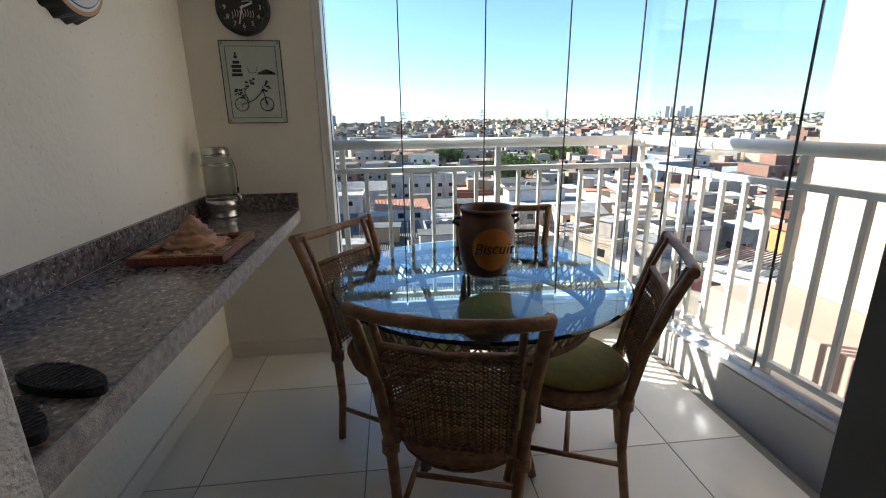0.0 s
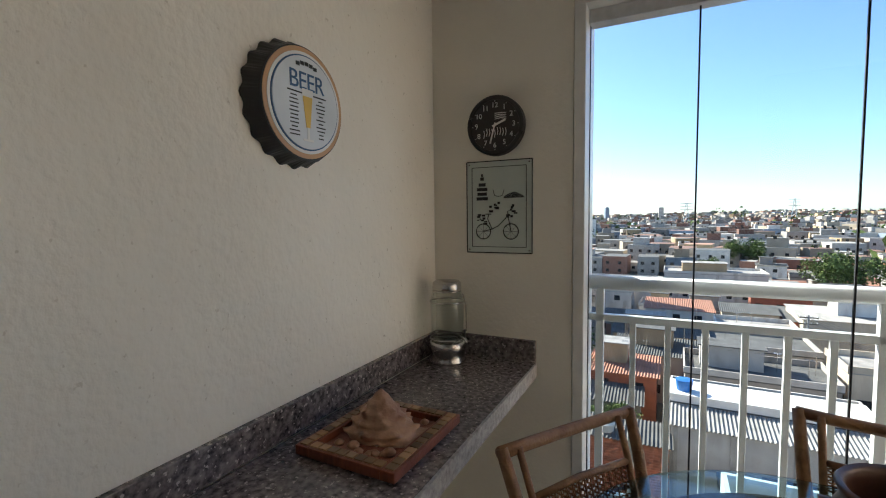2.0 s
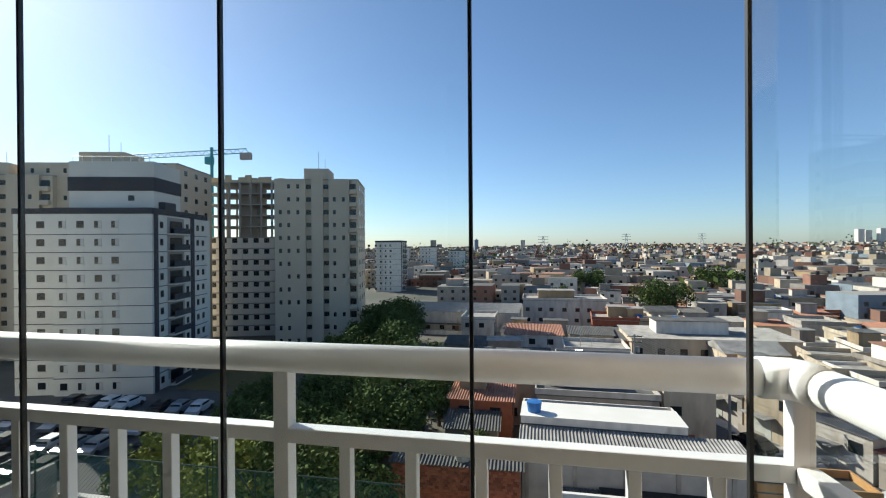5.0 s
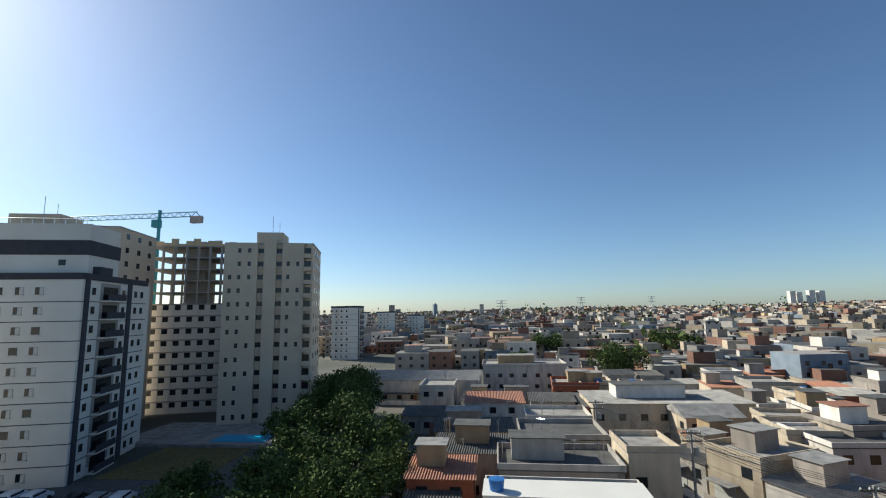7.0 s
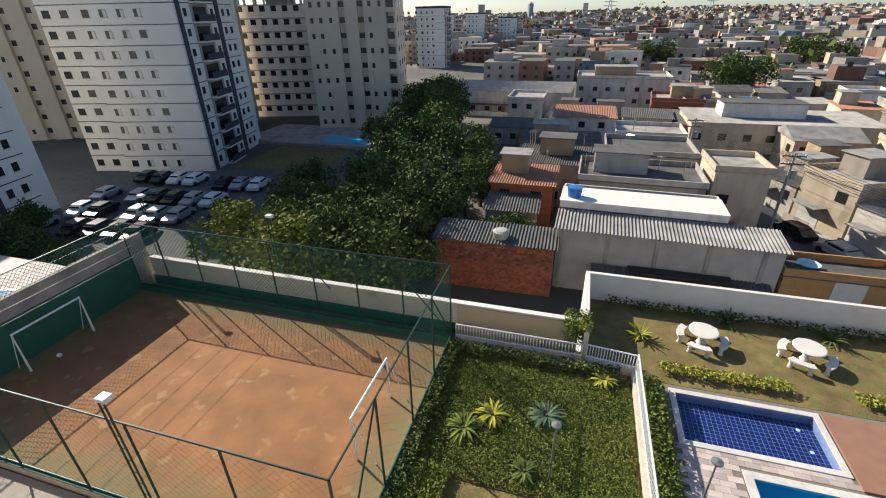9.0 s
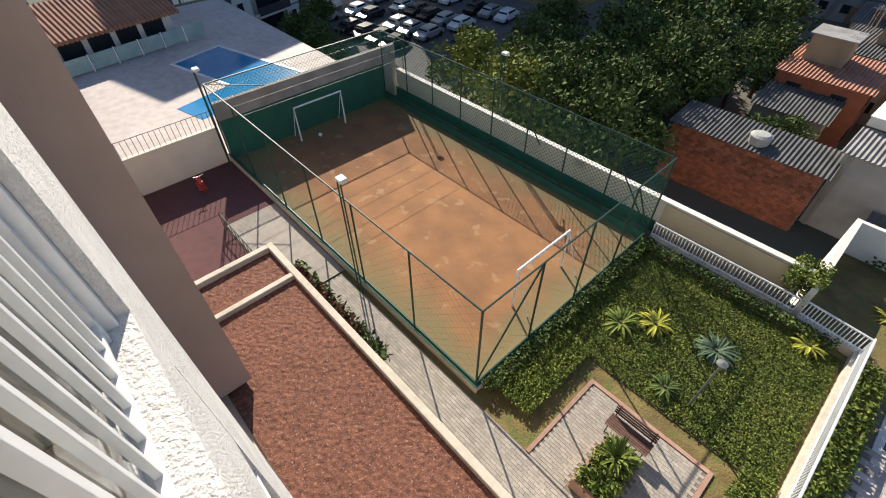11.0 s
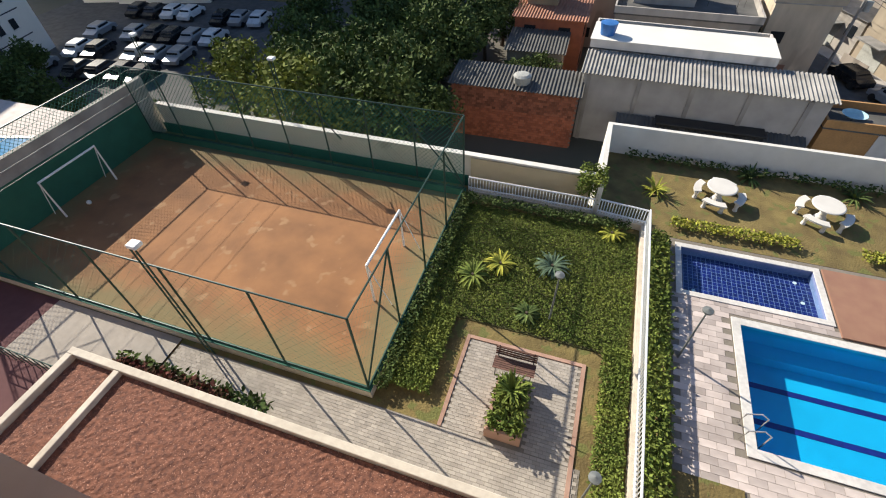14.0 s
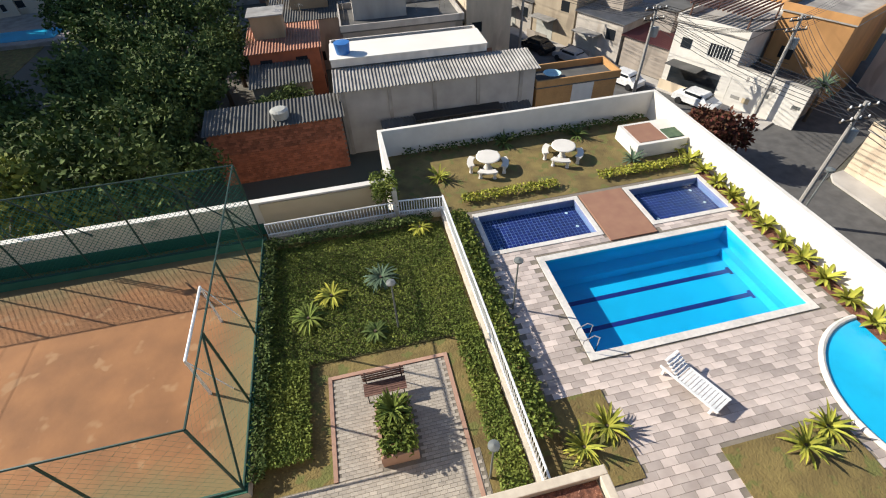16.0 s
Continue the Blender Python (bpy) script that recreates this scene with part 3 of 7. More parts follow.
def rattan_chair(at, face):
    """Seat 0.44 m, back to 0.92 m; faces +y before turning."""
    t = thing("rattan_chair", "brown rattan dining chair with woven back and mustard cushion", "chair", at, face, "rattan chairs round the table")
    ring = [(0.225 * math.cos(a) * (1.0 if math.sin(a) > 0 else 0.95), 0.225 * math.sin(a), 0.42) for a in [k * math.pi / 12 for k in range(24)]]
    part("seat_frame", tubebm(ring, 0.018, 8, True), M["rattan"], t, smooth=True)
    bm = bmesh.new()
    for k in range(5):
        tube(bm, [(x * (1.0 - 0.005 * k), y * (1.0 - 0.005 * k), 0.435 - 0.014 * k) for x, y, z in ring], 0.0075, 5, True, True)
    part("seat_apron", bm, M["weave"], t)
    part("seat", lathe([(0.0, 0.405), (0.205, 0.405), (0.215, 0.42), (0.205, 0.432), (0.0, 0.432)], 24), M["weave"], t)
    part("cushion", lathe([(0.0, 0.433), (0.18, 0.433), (0.208, 0.445), (0.212, 0.458), (0.19, 0.474), (0.10, 0.482), (0.0, 0.483)], 28), M["cushion"], t, "round mustard fabric cushion", smooth=True)
    for s in (-1, 1):
        part("back_post", tubebm([(s * 0.165, -0.235, 0.0), (s * 0.175, -0.205, 0.22), (s * 0.19, -0.20, 0.42), (s * 0.205, -0.235, 0.62), (s * 0.225, -0.29, 0.80), (s * 0.238, -0.335, 0.915)], [0.016, 0.016, 0.018, 0.018, 0.017, 0.016], 10), M["rattan"], t, smooth=True)
        part("front_leg", tubebm([(s * 0.175, 0.19, 0.0), (s * 0.17, 0.17, 0.2), (s * 0.15, 0.155, 0.42)], 0.016, 10), M["rattan"], t, smooth=True)
        part("side_stretcher", tubebm([(s * 0.172, -0.212, 0.16), (s * 0.172, 0.18, 0.16)], 0.010, 8), M["rattan"], t, smooth=True)
        part("inner_post", tubebm([(s * 0.165, -0.205, 0.44), (s * 0.17, -0.24, 0.62), (s * 0.178, -0.285, 0.79), (s * 0.185, -0.332, 0.905)], 0.010, 8), M["rattan"], t, smooth=True)
    part("cross_stretcher", tubebm([(-0.172, -0.02, 0.16), (0.172, -0.02, 0.16)], 0.010, 8), M["rattan"], t, smooth=True)
    part("top_rail", tubebm([(-0.243, -0.334, 0.905), (-0.15, -0.352, 0.895), (0, -0.362, 0.89), (0.15, -0.352, 0.895), (0.243, -0.334, 0.905)], 0.017, 10), M["rattan"], t, smooth=True)
    part("weave_top_bar", tubebm([(-0.18, -0.287, 0.79), (0, -0.305, 0.785), (0.18, -0.287, 0.79)], 0.010, 8), M["rattan"], t, smooth=True)
    bm = bmesh.new()
    rows, cols = 46, 17
    for i in range(rows):
        z = 0.455 + 0.325 * i / (rows - 1)
        y0 = -0.21 - 0.085 * ((z - 0.45) / 0.33) ** 1.2
        w = 0.168 + 0.01 * (z - 0.45) / 0.33
        pts = []
        for j in range(2 * cols + 1):
            u = j / (2 * cols) * 2 - 1
            wob = (0.0045 if (j // 1 + i) % 2 else -0.0045)
            pts.append((u * w, y0 - 0.016 * (1 - u * u) + wob, z + 0.0008 * math.sin(j * 3.1 + i)))
        if not (6 < (i * 7) % 46 < 9):
            tube(bm, pts, 0.0030, 4, False)
    for j in range(cols):
        u = j / (cols - 1) * 2 - 1
        tube(bm, [(u * 0.166, -0.21 - 0.016 * (1 - u * u), 0.45), (u * 0.172, -0.245 - 0.016 * (1 - u * u), 0.62), (u * 0.178, -0.295 - 0.016 * (1 - u * u), 0.785)], 0.0028, 4, False)
    part("back_weave", bm, M["weave"], t, "woven rattan back panel")
    for s in (-1, 1):
        bm = bmesh.new()
        for k in range(5):
            c, z = Vector((s * 0.19, -0.20, 0)), 0.402 + 0.008 * k
            tube(bm, [(c.x + 0.023 * math.cos(a), c.y + 0.023 * math.sin(a), z) for a in [q * math.pi / 5 for q in range(10)]], 0.0045, 5, True, True)
        part("cane_binding", bm, M["rattan"], t)
    return t


TC = Vector((1.11, 1.30))
near_chair = rattan_chair((0.97, 0.87, FLOOR), math.degrees(math.atan2(-0.22, 0.71)))


def chair_at(bx, by, fx, fy):
    """A chair whose back's top stands at (bx, by) and that faces (fx, fy)."""
    f = Vector((fx, fy)).normalized()
    p = Vector((bx, by)) + f * 0.335
    return pose(p.x, p.y, FLOOR, 0, 0, math.degrees(math.atan2(-f.x, f.y)))


near_chair.matrix_basis = chair_at(0.89, 0.59, 0.22, 0.71)
copy_thing(near_chair, chair_at(0.53, 1.57, 0.62, -0.42))
copy_thing(near_chair, chair_at(1.35, 1.92, -0.14, -0.62))
copy_thing(near_chair, chair_at(1.73, 1.00, -0.62, 0.27))

# ---- table ----
table = thing("round_table", "round blue-tinted glass table on a woven rattan base", "table", (TC.x, TC.y, FLOOR))
part("glass_top", lathe([(0.0, 0.735), (0.562, 0.735), (0.568, 0.740), (0.568, 0.745), (0.562, 0.75), (0.0, 0.75)], 64), M["table_glass"], table, "clear blue-green glass disc")
for zz, rr in ((0.722, 0.46), (0.61, 0.43)):
    part("hoop", tubebm([(rr * math.cos(a), rr * math.sin(a), zz) for a in [k * math.pi / 24 for k in range(48)]], 0.013, 8, True), M["rattan"], table, smooth=True)
bm = bmesh.new()
for k in range(64):
    for s in (-1, 1):
        a0, a1 = k * 2 * math.pi / 64, (k + 2.0 * s) * 2 * math.pi / 64
        tube(bm, [(0.43 * math.cos(a0), 0.43 * math.sin(a0), 0.612), (0.446 * math.cos((a0 + a1) / 2), 0.446 * math.sin((a0 + a1) / 2), 0.667), (0.46 * math.cos(a1), 0.46 * math.sin(a1), 0.722)], 0.0042, 5, False)
part("lattice_band", bm, M["rattan"], table, "diamond lattice rattan band")
for k in range(4):
    a = k * math.pi / 2 + 0.6
    part("leg", tubebm([(0.42 * math.cos(a), 0.42 * math.sin(a), 0.70), (0.25 * math.cos(a), 0.25 * math.sin(a), 0.45), (0.20 * math.cos(a), 0.20 * math.sin(a), 0.30), (0.30 * math.cos(a), 0.30 * math.sin(a), 0.0)], 0.017, 9), M["rattan"], table, smooth=True)
part("lower_hoop", tubebm([(0.2 * math.cos(a), 0.2 * math.sin(a), 0.33) for a in [k * math.pi / 14 for k in range(28)]], 0.011, 8, True), M["rattan"], table, smooth=True)

# ---- biscuit jar ----
TT = FLOOR + 0.75
jar = thing("biscuit_jar", "dark brown ceramic biscuit jar with orange disc on the table", "jar", (1.145, 1.345, TT), 2)
jar.scale = (0.9, 0.9, 0.95)
part("body", lathe([(0.0, 0.0), (0.088, 0.0), (0.10, 0.012), (0.118, 0.10), (0.125, 0.18), (0.117, 0.225), (0.106, 0.245), (0.112, 0.262), (0.117, 0.272), (0.11, 0.28), (0.098, 0.27), (0.095, 0.24), (0.105, 0.20), (0.09, 0.03), (0.0, 0.02)], 40), M["clay"], jar, smooth=True)
bm = bmesh.new()
N = 16
grid = {}
for i in range(-N, N + 1):
    for j in range(-N, N + 1):
        u, v = i / N, j / N
        q = math.sqrt(max(0.0, 1 - v * v / 2)) * u, math.sqrt(max(0.0, 1 - u * u / 2)) * v
        z = 0.125 + q[1] * 0.088
        rr = 0.1215 + (z - 0.10) * 0.0 + (0.004 if z > 0.14 else 0) - 0.10 * max(0, 0.10 - z) * 1.6
        a = -math.pi / 2 + q[0] * 0.085 / 0.12
        grid[i, j] = bm.verts.new(((rr + 0.0025) * math.cos(a), (rr + 0.0025) * math.sin(a), z))
for i in range(-N, N):
    for j in range(-N, N):
        bm.faces.new((grid[i, j], grid[i + 1, j], grid[i + 1, j + 1], grid[i, j + 1]))
part("orange_disc", bm, M["orange_clay"], jar, "orange painted disc", smooth=True)
text_mesh("lettering", "Biscuit", 0.064, pose(0, -0.133, 0.13, 90, 0, 0), M["black_line"], jar, 0.001, "black hand-painted lettering", 0.25)
for s in (-1, 1):
    part("handle", tubebm([(s * 0.112, 0, 0.235), (s * 0.142, 0, 0.238), (s * 0.146, 0, 0.222), (s * 0.120, 0, 0.205)], 0.009, 8), M["clay"], jar, smooth=True)

# ---- wall decorations ----
clock = thing("wall_clock", "round black wall clock with white numerals", "clock", (0.098, EW, 1.987))
part("case", disc(bmesh.new(), (0, -0.03, 0), 0.125, "y", 0.03, 48), M["black"], clock)
part("bezel", tubebm([(0.115 * math.cos(a), -0.032, 0.115 * math.sin(a)) for a in [k * math.pi / 24 for k in range(48)]], 0.010, 8, True), M["black"], clock, smooth=True)
for h in range(1, 13):
    a = math.pi / 2 - h * math.pi / 6
    text_mesh("numeral", str(h), 0.030, pose(0.083 * math.cos(a), -0.0325, 0.083 * math.sin(a), 90), M["white_print"], clock)
for k in range(60):
    if k % 5 == 0:
        a = k * math.pi / 30
        ob = part("minute_mark", boxbm(-0.001, 0.001, -0.0325, -0.0305, 0.098, 0.103), M["white_print"], clock)
        ob.rotation_euler = (0, a, 0)
for rot, ln, w in ((68, 0.052, 0.004), (195, 0.078, 0.003)):
    ob = part("hand", boxbm(-w, w, -0.037, -0.035, -0.01, ln), M["white_print"], clock)
    ob.rotation_euler = (0, radians(rot), 0)
rgq = random.Random(21)
for k in range(9):
    u, v = -0.05 + 0.012 * k, -0.03 + rgq.uniform(-0.008, 0.008)
    part("emblem_stroke", tubebm([(u, -0.0325, v - 0.016), (u + 0.004, -0.0325, v), (u + 0.001, -0.0325, v + 0.016)], 0.0016, 5), M["white_print"], clock)
for k in range(4):
    part("emblem_stroke", tubebm([(0.0, -0.0325, 0.025 + 0.008 * k), (0.025, -0.0325, 0.029 + 0.007 * k), (0.05, -0.0325, 0.024 + 0.008 * k)], 0.0015, 5), M["white_print"], clock)

sign = thing("tin_sign", "pale green tin sign with black drawing of a bicycle", "sign", (0.105, EW, 1.645))
part("plate", boxbm(-0.15, 0.15, -0.008, 0, -0.2, 0.2, 0.003), M["tin_sign"], sign)
bm = bmesh.new()
for w, h, t in ((0.147, 0.197, 0.004), (0.122, 0.172, 0.0025)):
    for s in (-1, 1):
        box(bm, -w, w, -0.0098, -0.0078, s * h - t / 2, s * h + t / 2)
        box(bm, s * w - t / 2, s * w + t / 2, -0.0099, -0.0078, -h, h)
part("border", bm, M["black_line"], sign)
for cx in (-0.07, 0.055):
    bm = bmesh.new()
    tube(bm, [(cx + 0.033 * math.cos(a), -0.009, -0.105 + 0.033 * math.sin(a)) for a in [k * math.pi / 12 for k in range(24)]], 0.0022, 5, True, True)
    for k in range(4):
        a = k * math.pi / 4
        tube(bm, [(cx - 0.032 * math.cos(a), -0.0088, -0.105 - 0.032 * math.sin(a)), (cx + 0.032 * math.cos(a), -0.0088, -0.105 + 0.032 * math.sin(a))], 0.0006, 4)
    part("drawn_wheel", bm, M["black_line"], sign)
bm = bmesh.new()
for pts in (((-0.07, -0.105), (-0.03, -0.095), (0.0, -0.08), (0.03, -0.05), (0.045, -0.03)), ((0.055, -0.105), (0.045, -0.05), (0.04, -0.02), (0.06, -0.01)), ((-0.03, -0.095), (-0.05, -0.05), (-0.045, -0.03)), ((-0.06, -0.03), (-0.035, -0.03))):
    tube(bm, [(x, -0.009, z) for x, z in pts], 0.002, 5)
part("drawn_frame", bm, M["black_line"], sign)
bm = bmesh.new()
for i, (w, z) in enumerate(((0.026, 0.03), (0.022, 0.05), (0.024, 0.07), (0.016, 0.09), (0.008, 0.115), (0.004, 0.13))):
    box(bm, -0.075 - w, -0.075 + w, -0.0096, -0.0078, z, z + 0.014)
part("drawn_tower", bm, M["black_line"], sign)
bm = bmesh.new()
for i in range(9):
    w = 0.045 * math.cos(math.pi / 2 * i / 9)
    box(bm, 0.068 - w, 0.068 + w, -0.0096, -0.0078, 0.038 + i * 0.0028, 0.0402 + i * 0.0028)
part("drawn_umbrella", bm, M["black_line"], sign)
bm = bmesh.new()
rg = random.Random(4)
for cx, cz in ((-0.085, -0.045), (-0.06, -0.06), (0.07, 0.0), (0.06, -0.03), (0.0, 0.01), (-0.02, -0.01)):
    for _ in range(5):
        x, z, w, h = cx + rg.uniform(-0.018, 0.018), cz + rg.uniform(-0.014, 0.014), rg.uniform(0.003, 0.009), rg.uniform(0.002, 0.005)
        box(bm, x - w, x + w, -0.0097 - 0.0001 * rg.random(), -0.0078, z - h, z + h)
tube(bm, [(-0.025, -0.009, 0.075), (-0.018, -0.009, 0.05), (0.0, -0.009, 0.045), (0.018, -0.009, 0.05), (0.025, -0.009, 0.075)], 0.0012, 4)
part("drawn_flowers", bm, M["black_line"], sign)
for x in (-0.135, 0.135):
    for z in (-0.185, 0.185):
        part("screw", disc(bmesh.new(), (x, -0.0105, z), 0.004, "y", 0.003, 10), M["steel"], sign)

cap = thing("bottle_cap_sign", "black bottle-cap wall sign with a beer glass print", "sign", (LW, 1.315, 1.925))
bm = bmesh.new()
R0, R1, NC = 0.174, 0.156, 120
ring0, ring1 = [], []
for k in range(NC):
    a = k * 2 * math.pi / NC
    wv = 0.005 * math.cos(a * 20)
    ring0.append(bm.verts.new((0.002, (R0 + wv) * math.cos(a), (R0 + wv) * math.sin(a))))
    ring1.append(bm.verts.new((0.052, R1 * math.cos(a), R1 * math.sin(a))))
for k in range(NC):
    bm.faces.new((ring0[k], ring0[(k + 1) % NC], ring1[(k + 1) % NC], ring1[k]))
bm.faces.new(ring1)
bm.faces.new(ring0[::-1])
bmesh.ops.recalc_face_normals(bm, faces=bm.faces)
part("crimped_cap", bm, M["black"], cap, "black crimped metal cap")
part("copper_ring", disc(bmesh.new(), (0.053, 0, 0), 0.152, "x", 0.002, 56), M["gold"], cap)
part("white_ring", disc(bmesh.new(), (0.055, 0, 0), 0.139, "x", 0.002, 56), M["white_print"], cap)
part("dark_ring", disc(bmesh.new(), (0.057, 0, 0), 0.130, "x", 0.002, 56), M["blue_print"], cap)
part("print_face", disc(bmesh.new(), (0.059, 0, 0), 0.126, "x", 0.002, 56), M["beer_face"], cap)
text_mesh("lettering", "BEER", 0.068, pose(0.0615, 0, 0.056, 90, 0, 90), M["blue_print"], cap, 0.0006, "dark blue lettering", 0, 0.92)
bm = bmesh.new()
for i in range(10):
    w = 0.018 - 0.0011 * i
    box(bm, 0.0608, 0.0622, -w, w, 0.018 - i * 0.0085 - 0.0085, 0.018 - i * 0.0085)
part("printed_beer", bm, M["yellow_print"], cap)
bm = bmesh.new()
box(bm, 0.0608, 0.0624, -0.021, 0.021, 0.018, 0.038)
box(bm, 0.0608, 0.0623, -0.004, 0.004, -0.10, -0.067)
box(bm, 0.0608, 0.0624, -0.020, 0.020, -0.105, -0.099)
part("printed_foam", bm, M["white_print"], cap)
bm = bmesh.new()
for s in (-1, 1):
    for i in range(11):
        w = rg.uniform(0.008, 0.019)
        c = s * 0.052
        box(bm, 0.0608, 0.062, c - w, c + w, 0.012 - i * 0.0105, 0.0152 - i * 0.0105)
box(bm, 0.0608, 0.0621, -0.075, 0.075, 0.0225, 0.0262)
for k in range(5):
    a = (k - 2) * 0.17
    box(bm, 0.0608, 0.0621, 0.10 * math.sin(a) - 0.007, 0.10 * math.sin(a) + 0.007, 0.102 * math.cos(a), 0.102 * math.cos(a) + 0.010)
part("small_print", bm, M["black_line"], cap, "rows of small print")

# ---- on the counter ----
CT = 0.985
disp = thing("drink_dispenser", "glass drink dispenser jar with steel base and lid", "jar", (-0.085, 2.055, CT))
part("base", lathe([(0.0, 0), (0.07, 0), (0.072, 0.006), (0.066, 0.012), (0.066, 0.036), (0.070, 0.04), (0.070, 0.066), (0.064, 0.07), (0.0, 0.07)], 32), M["steel"], disp, smooth=True)
part("glass_body", lathe([(0.0, 0.071), (0.060, 0.071), (0.064, 0.08), (0.064, 0.205), (0.055, 0.232), (0.05, 0.238), (0.047, 0.234), (0.051, 0.228), (0.060, 0.203), (0.060, 0.084), (0.0, 0.078)], 32), M["jar_glass"], disp, smooth=True).visible_shadow = False
part("lid", lathe([(0.0, 0.239), (0.054, 0.239), (0.056, 0.243), (0.054, 0.262), (0.046, 0.268), (0.0, 0.27)], 32), M["steel"], disp, "steel screw lid", smooth=True)
part("tap", tubebm([(0.06, -0.02, 0.09), (0.085, -0.032, 0.09), (0.094, -0.036, 0.085), (0.096, -0.037, 0.068)], 0.006, 8), M["steel"], disp, smooth=True)
part("tap_lever", tubebm([(0.086, -0.032, 0.095), (0.088, -0.034, 0.118)], 0.005, 8), M["black"], disp, smooth=True)
part("wire_bail", tubebm([(0.058, 0.02, 0.225), (0.068, 0.025, 0.18), (0.069, 0.025, 0.10)], 0.002, 6), M["steel"], disp)

# Steel rings added so that the outlines of the clear glass show.
for z0, r0 in ((0.078, 0.0655), (0.2, 0.0655), (0.236, 0.054)):
    part("glass_outline_ring", tubebm([(r0 * math.cos(a), r0 * math.sin(a), z0) for a in [k * math.pi / 14 for k in range(28)]], 0.0025, 6, True), M["steel"], disp, smooth=True)
disp.scale = (1.12, 1.12, 1.3)
tray = thing("wooden_tray", "reddish wooden tray with mosaic tile rim on the counter", "tray", (0.055, 1.352, CT), -1)
part("bottom", boxbm(-0.15, 0.15, -0.17, 0.17, 0.0, 0.012, 0.002), M["tray_wood"], tray)
for nm, b in (("rim_front", (0.112, 0.155, -0.177, 0.177)), ("rim_back", (-0.155, -0.112, -0.177, 0.177)), ("rim_end", (-0.111, 0.111, -0.177, -0.134)), ("rim_end", (-0.111, 0.111, 0.134, 0.177))):
    part(nm, boxbm(*b, 0.004, 0.030, 0.002), M["tray_wood"], tray)
tl = mesh_of("mosaic_tile", boxbm(-0.0125, 0.0125, -0.0125, 0.0125, 0.029, 0.033, 0.001), M["mosaic"])
for i in range(12):
    for x in (-0.134, 0.134):
        ob = new("mosaic_tile", tl)
        ob.parent, ob.location = tray, (x, -0.155 + i * 0.0282, 0)
for i in range(8):
    for y in (-0.155, 0.155):
        ob = new("mosaic_tile", tl)
        ob.parent, ob.location = tray, (-0.1 + i * 0.0286, y, 0)
shell = thing("conch_shell", "spiny pinkish conch shell lying in the tray", "shell", (0.045, 1.36, CT + 0.012), 25)
bm = bmesh.new()
NT, NS = 26, 48
rows = []
for i in range(NT):
    u = i / (NT - 1)
    ring = []
    for k in range(NS):
        b = k * 2 * math.pi / NS
        whorl = 0.5 + 0.5 * math.cos((u * 5.0 - b / (2 * math.pi)) * 2 * math.pi)
        knob = max(0.0, math.cos(b * 7 + u * 9)) ** 3 * whorl
        rad = 0.090 * (1 - u) ** 0.85 * (1 + 0.10 * whorl + 0.30 * knob * (1 - u)) + 0.002
        flare_ = 1.0 + 0.35 * max(0.0, math.cos(b + 0.6)) ** 4 * (1 - u) ** 3
        ring.append(bm.verts.new((rad * flare_ * math.cos(b), rad * flare_ * 0.86 * math.sin(b), 0.003 + 0.125 * u + 0.012 * knob * (1 - u))))
    rows.append(ring)
for A, B in zip(rows, rows[1:]):
    for k in range(NS):
        bm.faces.new((A[k], A[(k + 1) % NS], B[(k + 1) % NS], B[k]))
bm.faces.new(rows[0][::-1])
bm.faces.new(rows[-1])
bmesh.ops.recalc_face_normals(bm, faces=bm.faces)
part("shell_body", bm, M["shell"], shell, smooth=True)
for k in range(16):
    rg2 = random.Random(k + 60)
    st = thing("small_shell", "small rounded sea shell lying in the tray", "shell", (0.055 + rg2.uniform(-0.09, 0.09), 1.352 + rg2.choice((-1, 1)) * rg2.uniform(0.085, 0.118), CT + 0.012), rg2.uniform(0, 360), "small shells in the tray")
    s = rg2.uniform(0.010, 0.02)
    part("body", lathe([(0, 0), (s * 0.8, 0.001), (s, s * 0.4), (s * 0.7, s * 0.8), (s * 0.3, s * 1.05), (0, s * 1.1)], 10), M["shell"], st, smooth=True)

tinbox = thing("printed_tin", "light blue printed tin under the pan", "tin", (-0.075, 0.325, CT))
part("tin_body", boxbm(-0.085, 0.085, -0.10, 0.09, 0, 0.19, 0.006), M["blue_box"], tinbox)
bm = bmesh.new()
for k in range(6):
    rr = 0.03 + 0.008 * k
    tube(bm, [(0.0862, -0.005 + rr * math.cos(a), 0.06 + rr * 0.95 * math.sin(a)) for a in [q * math.pi / 16 for q in range(17)]], 0.0012, 4)
part("printed_arches", bm, M["black_line"], tinbox)
pan = thing("metal_pan", "round dark metal pan with wire handles on the tin", "pan", (-0.07, 0.335, CT + 0.19))
part("pan_body", lathe([(0, 0), (0.07, 0), (0.098, 0.018), (0.118, 0.05), (0.124, 0.053), (0.122, 0.057), (0.114, 0.054), (0.094, 0.022), (0.066, 0.006), (0, 0.005)], 36), mat("dark_cast_metal", (0.06, 0.055, 0.045), 0.4, metal=0.6), pan, smooth=True)
part("handle", tubebm([(-0.03, 0.115, 0.05), (-0.028, 0.125, 0.08), (0.028, 0.125, 0.08), (0.03, 0.115, 0.05)], 0.004, 8), M["steel"], pan)
bm = bmesh.new()
for k in range(7):
    a = k * 0.9
    tube(bm, [(0, 0, 0.012), (0.05 * math.cos(a), 0.05 * math.sin(a), 0.02), (0.085 * math.cos(a), 0.085 * math.sin(a), 0.03)], 0.0025, 5)
tube(bm, [(0.01, 0.0, 0.012), (0.0, 0.03, 0.06), (-0.02, -0.03, 0.085), (-0.04, -0.09, 0.075)], 0.003, 6)
part("wire_rack", bm, M["black"], pan)

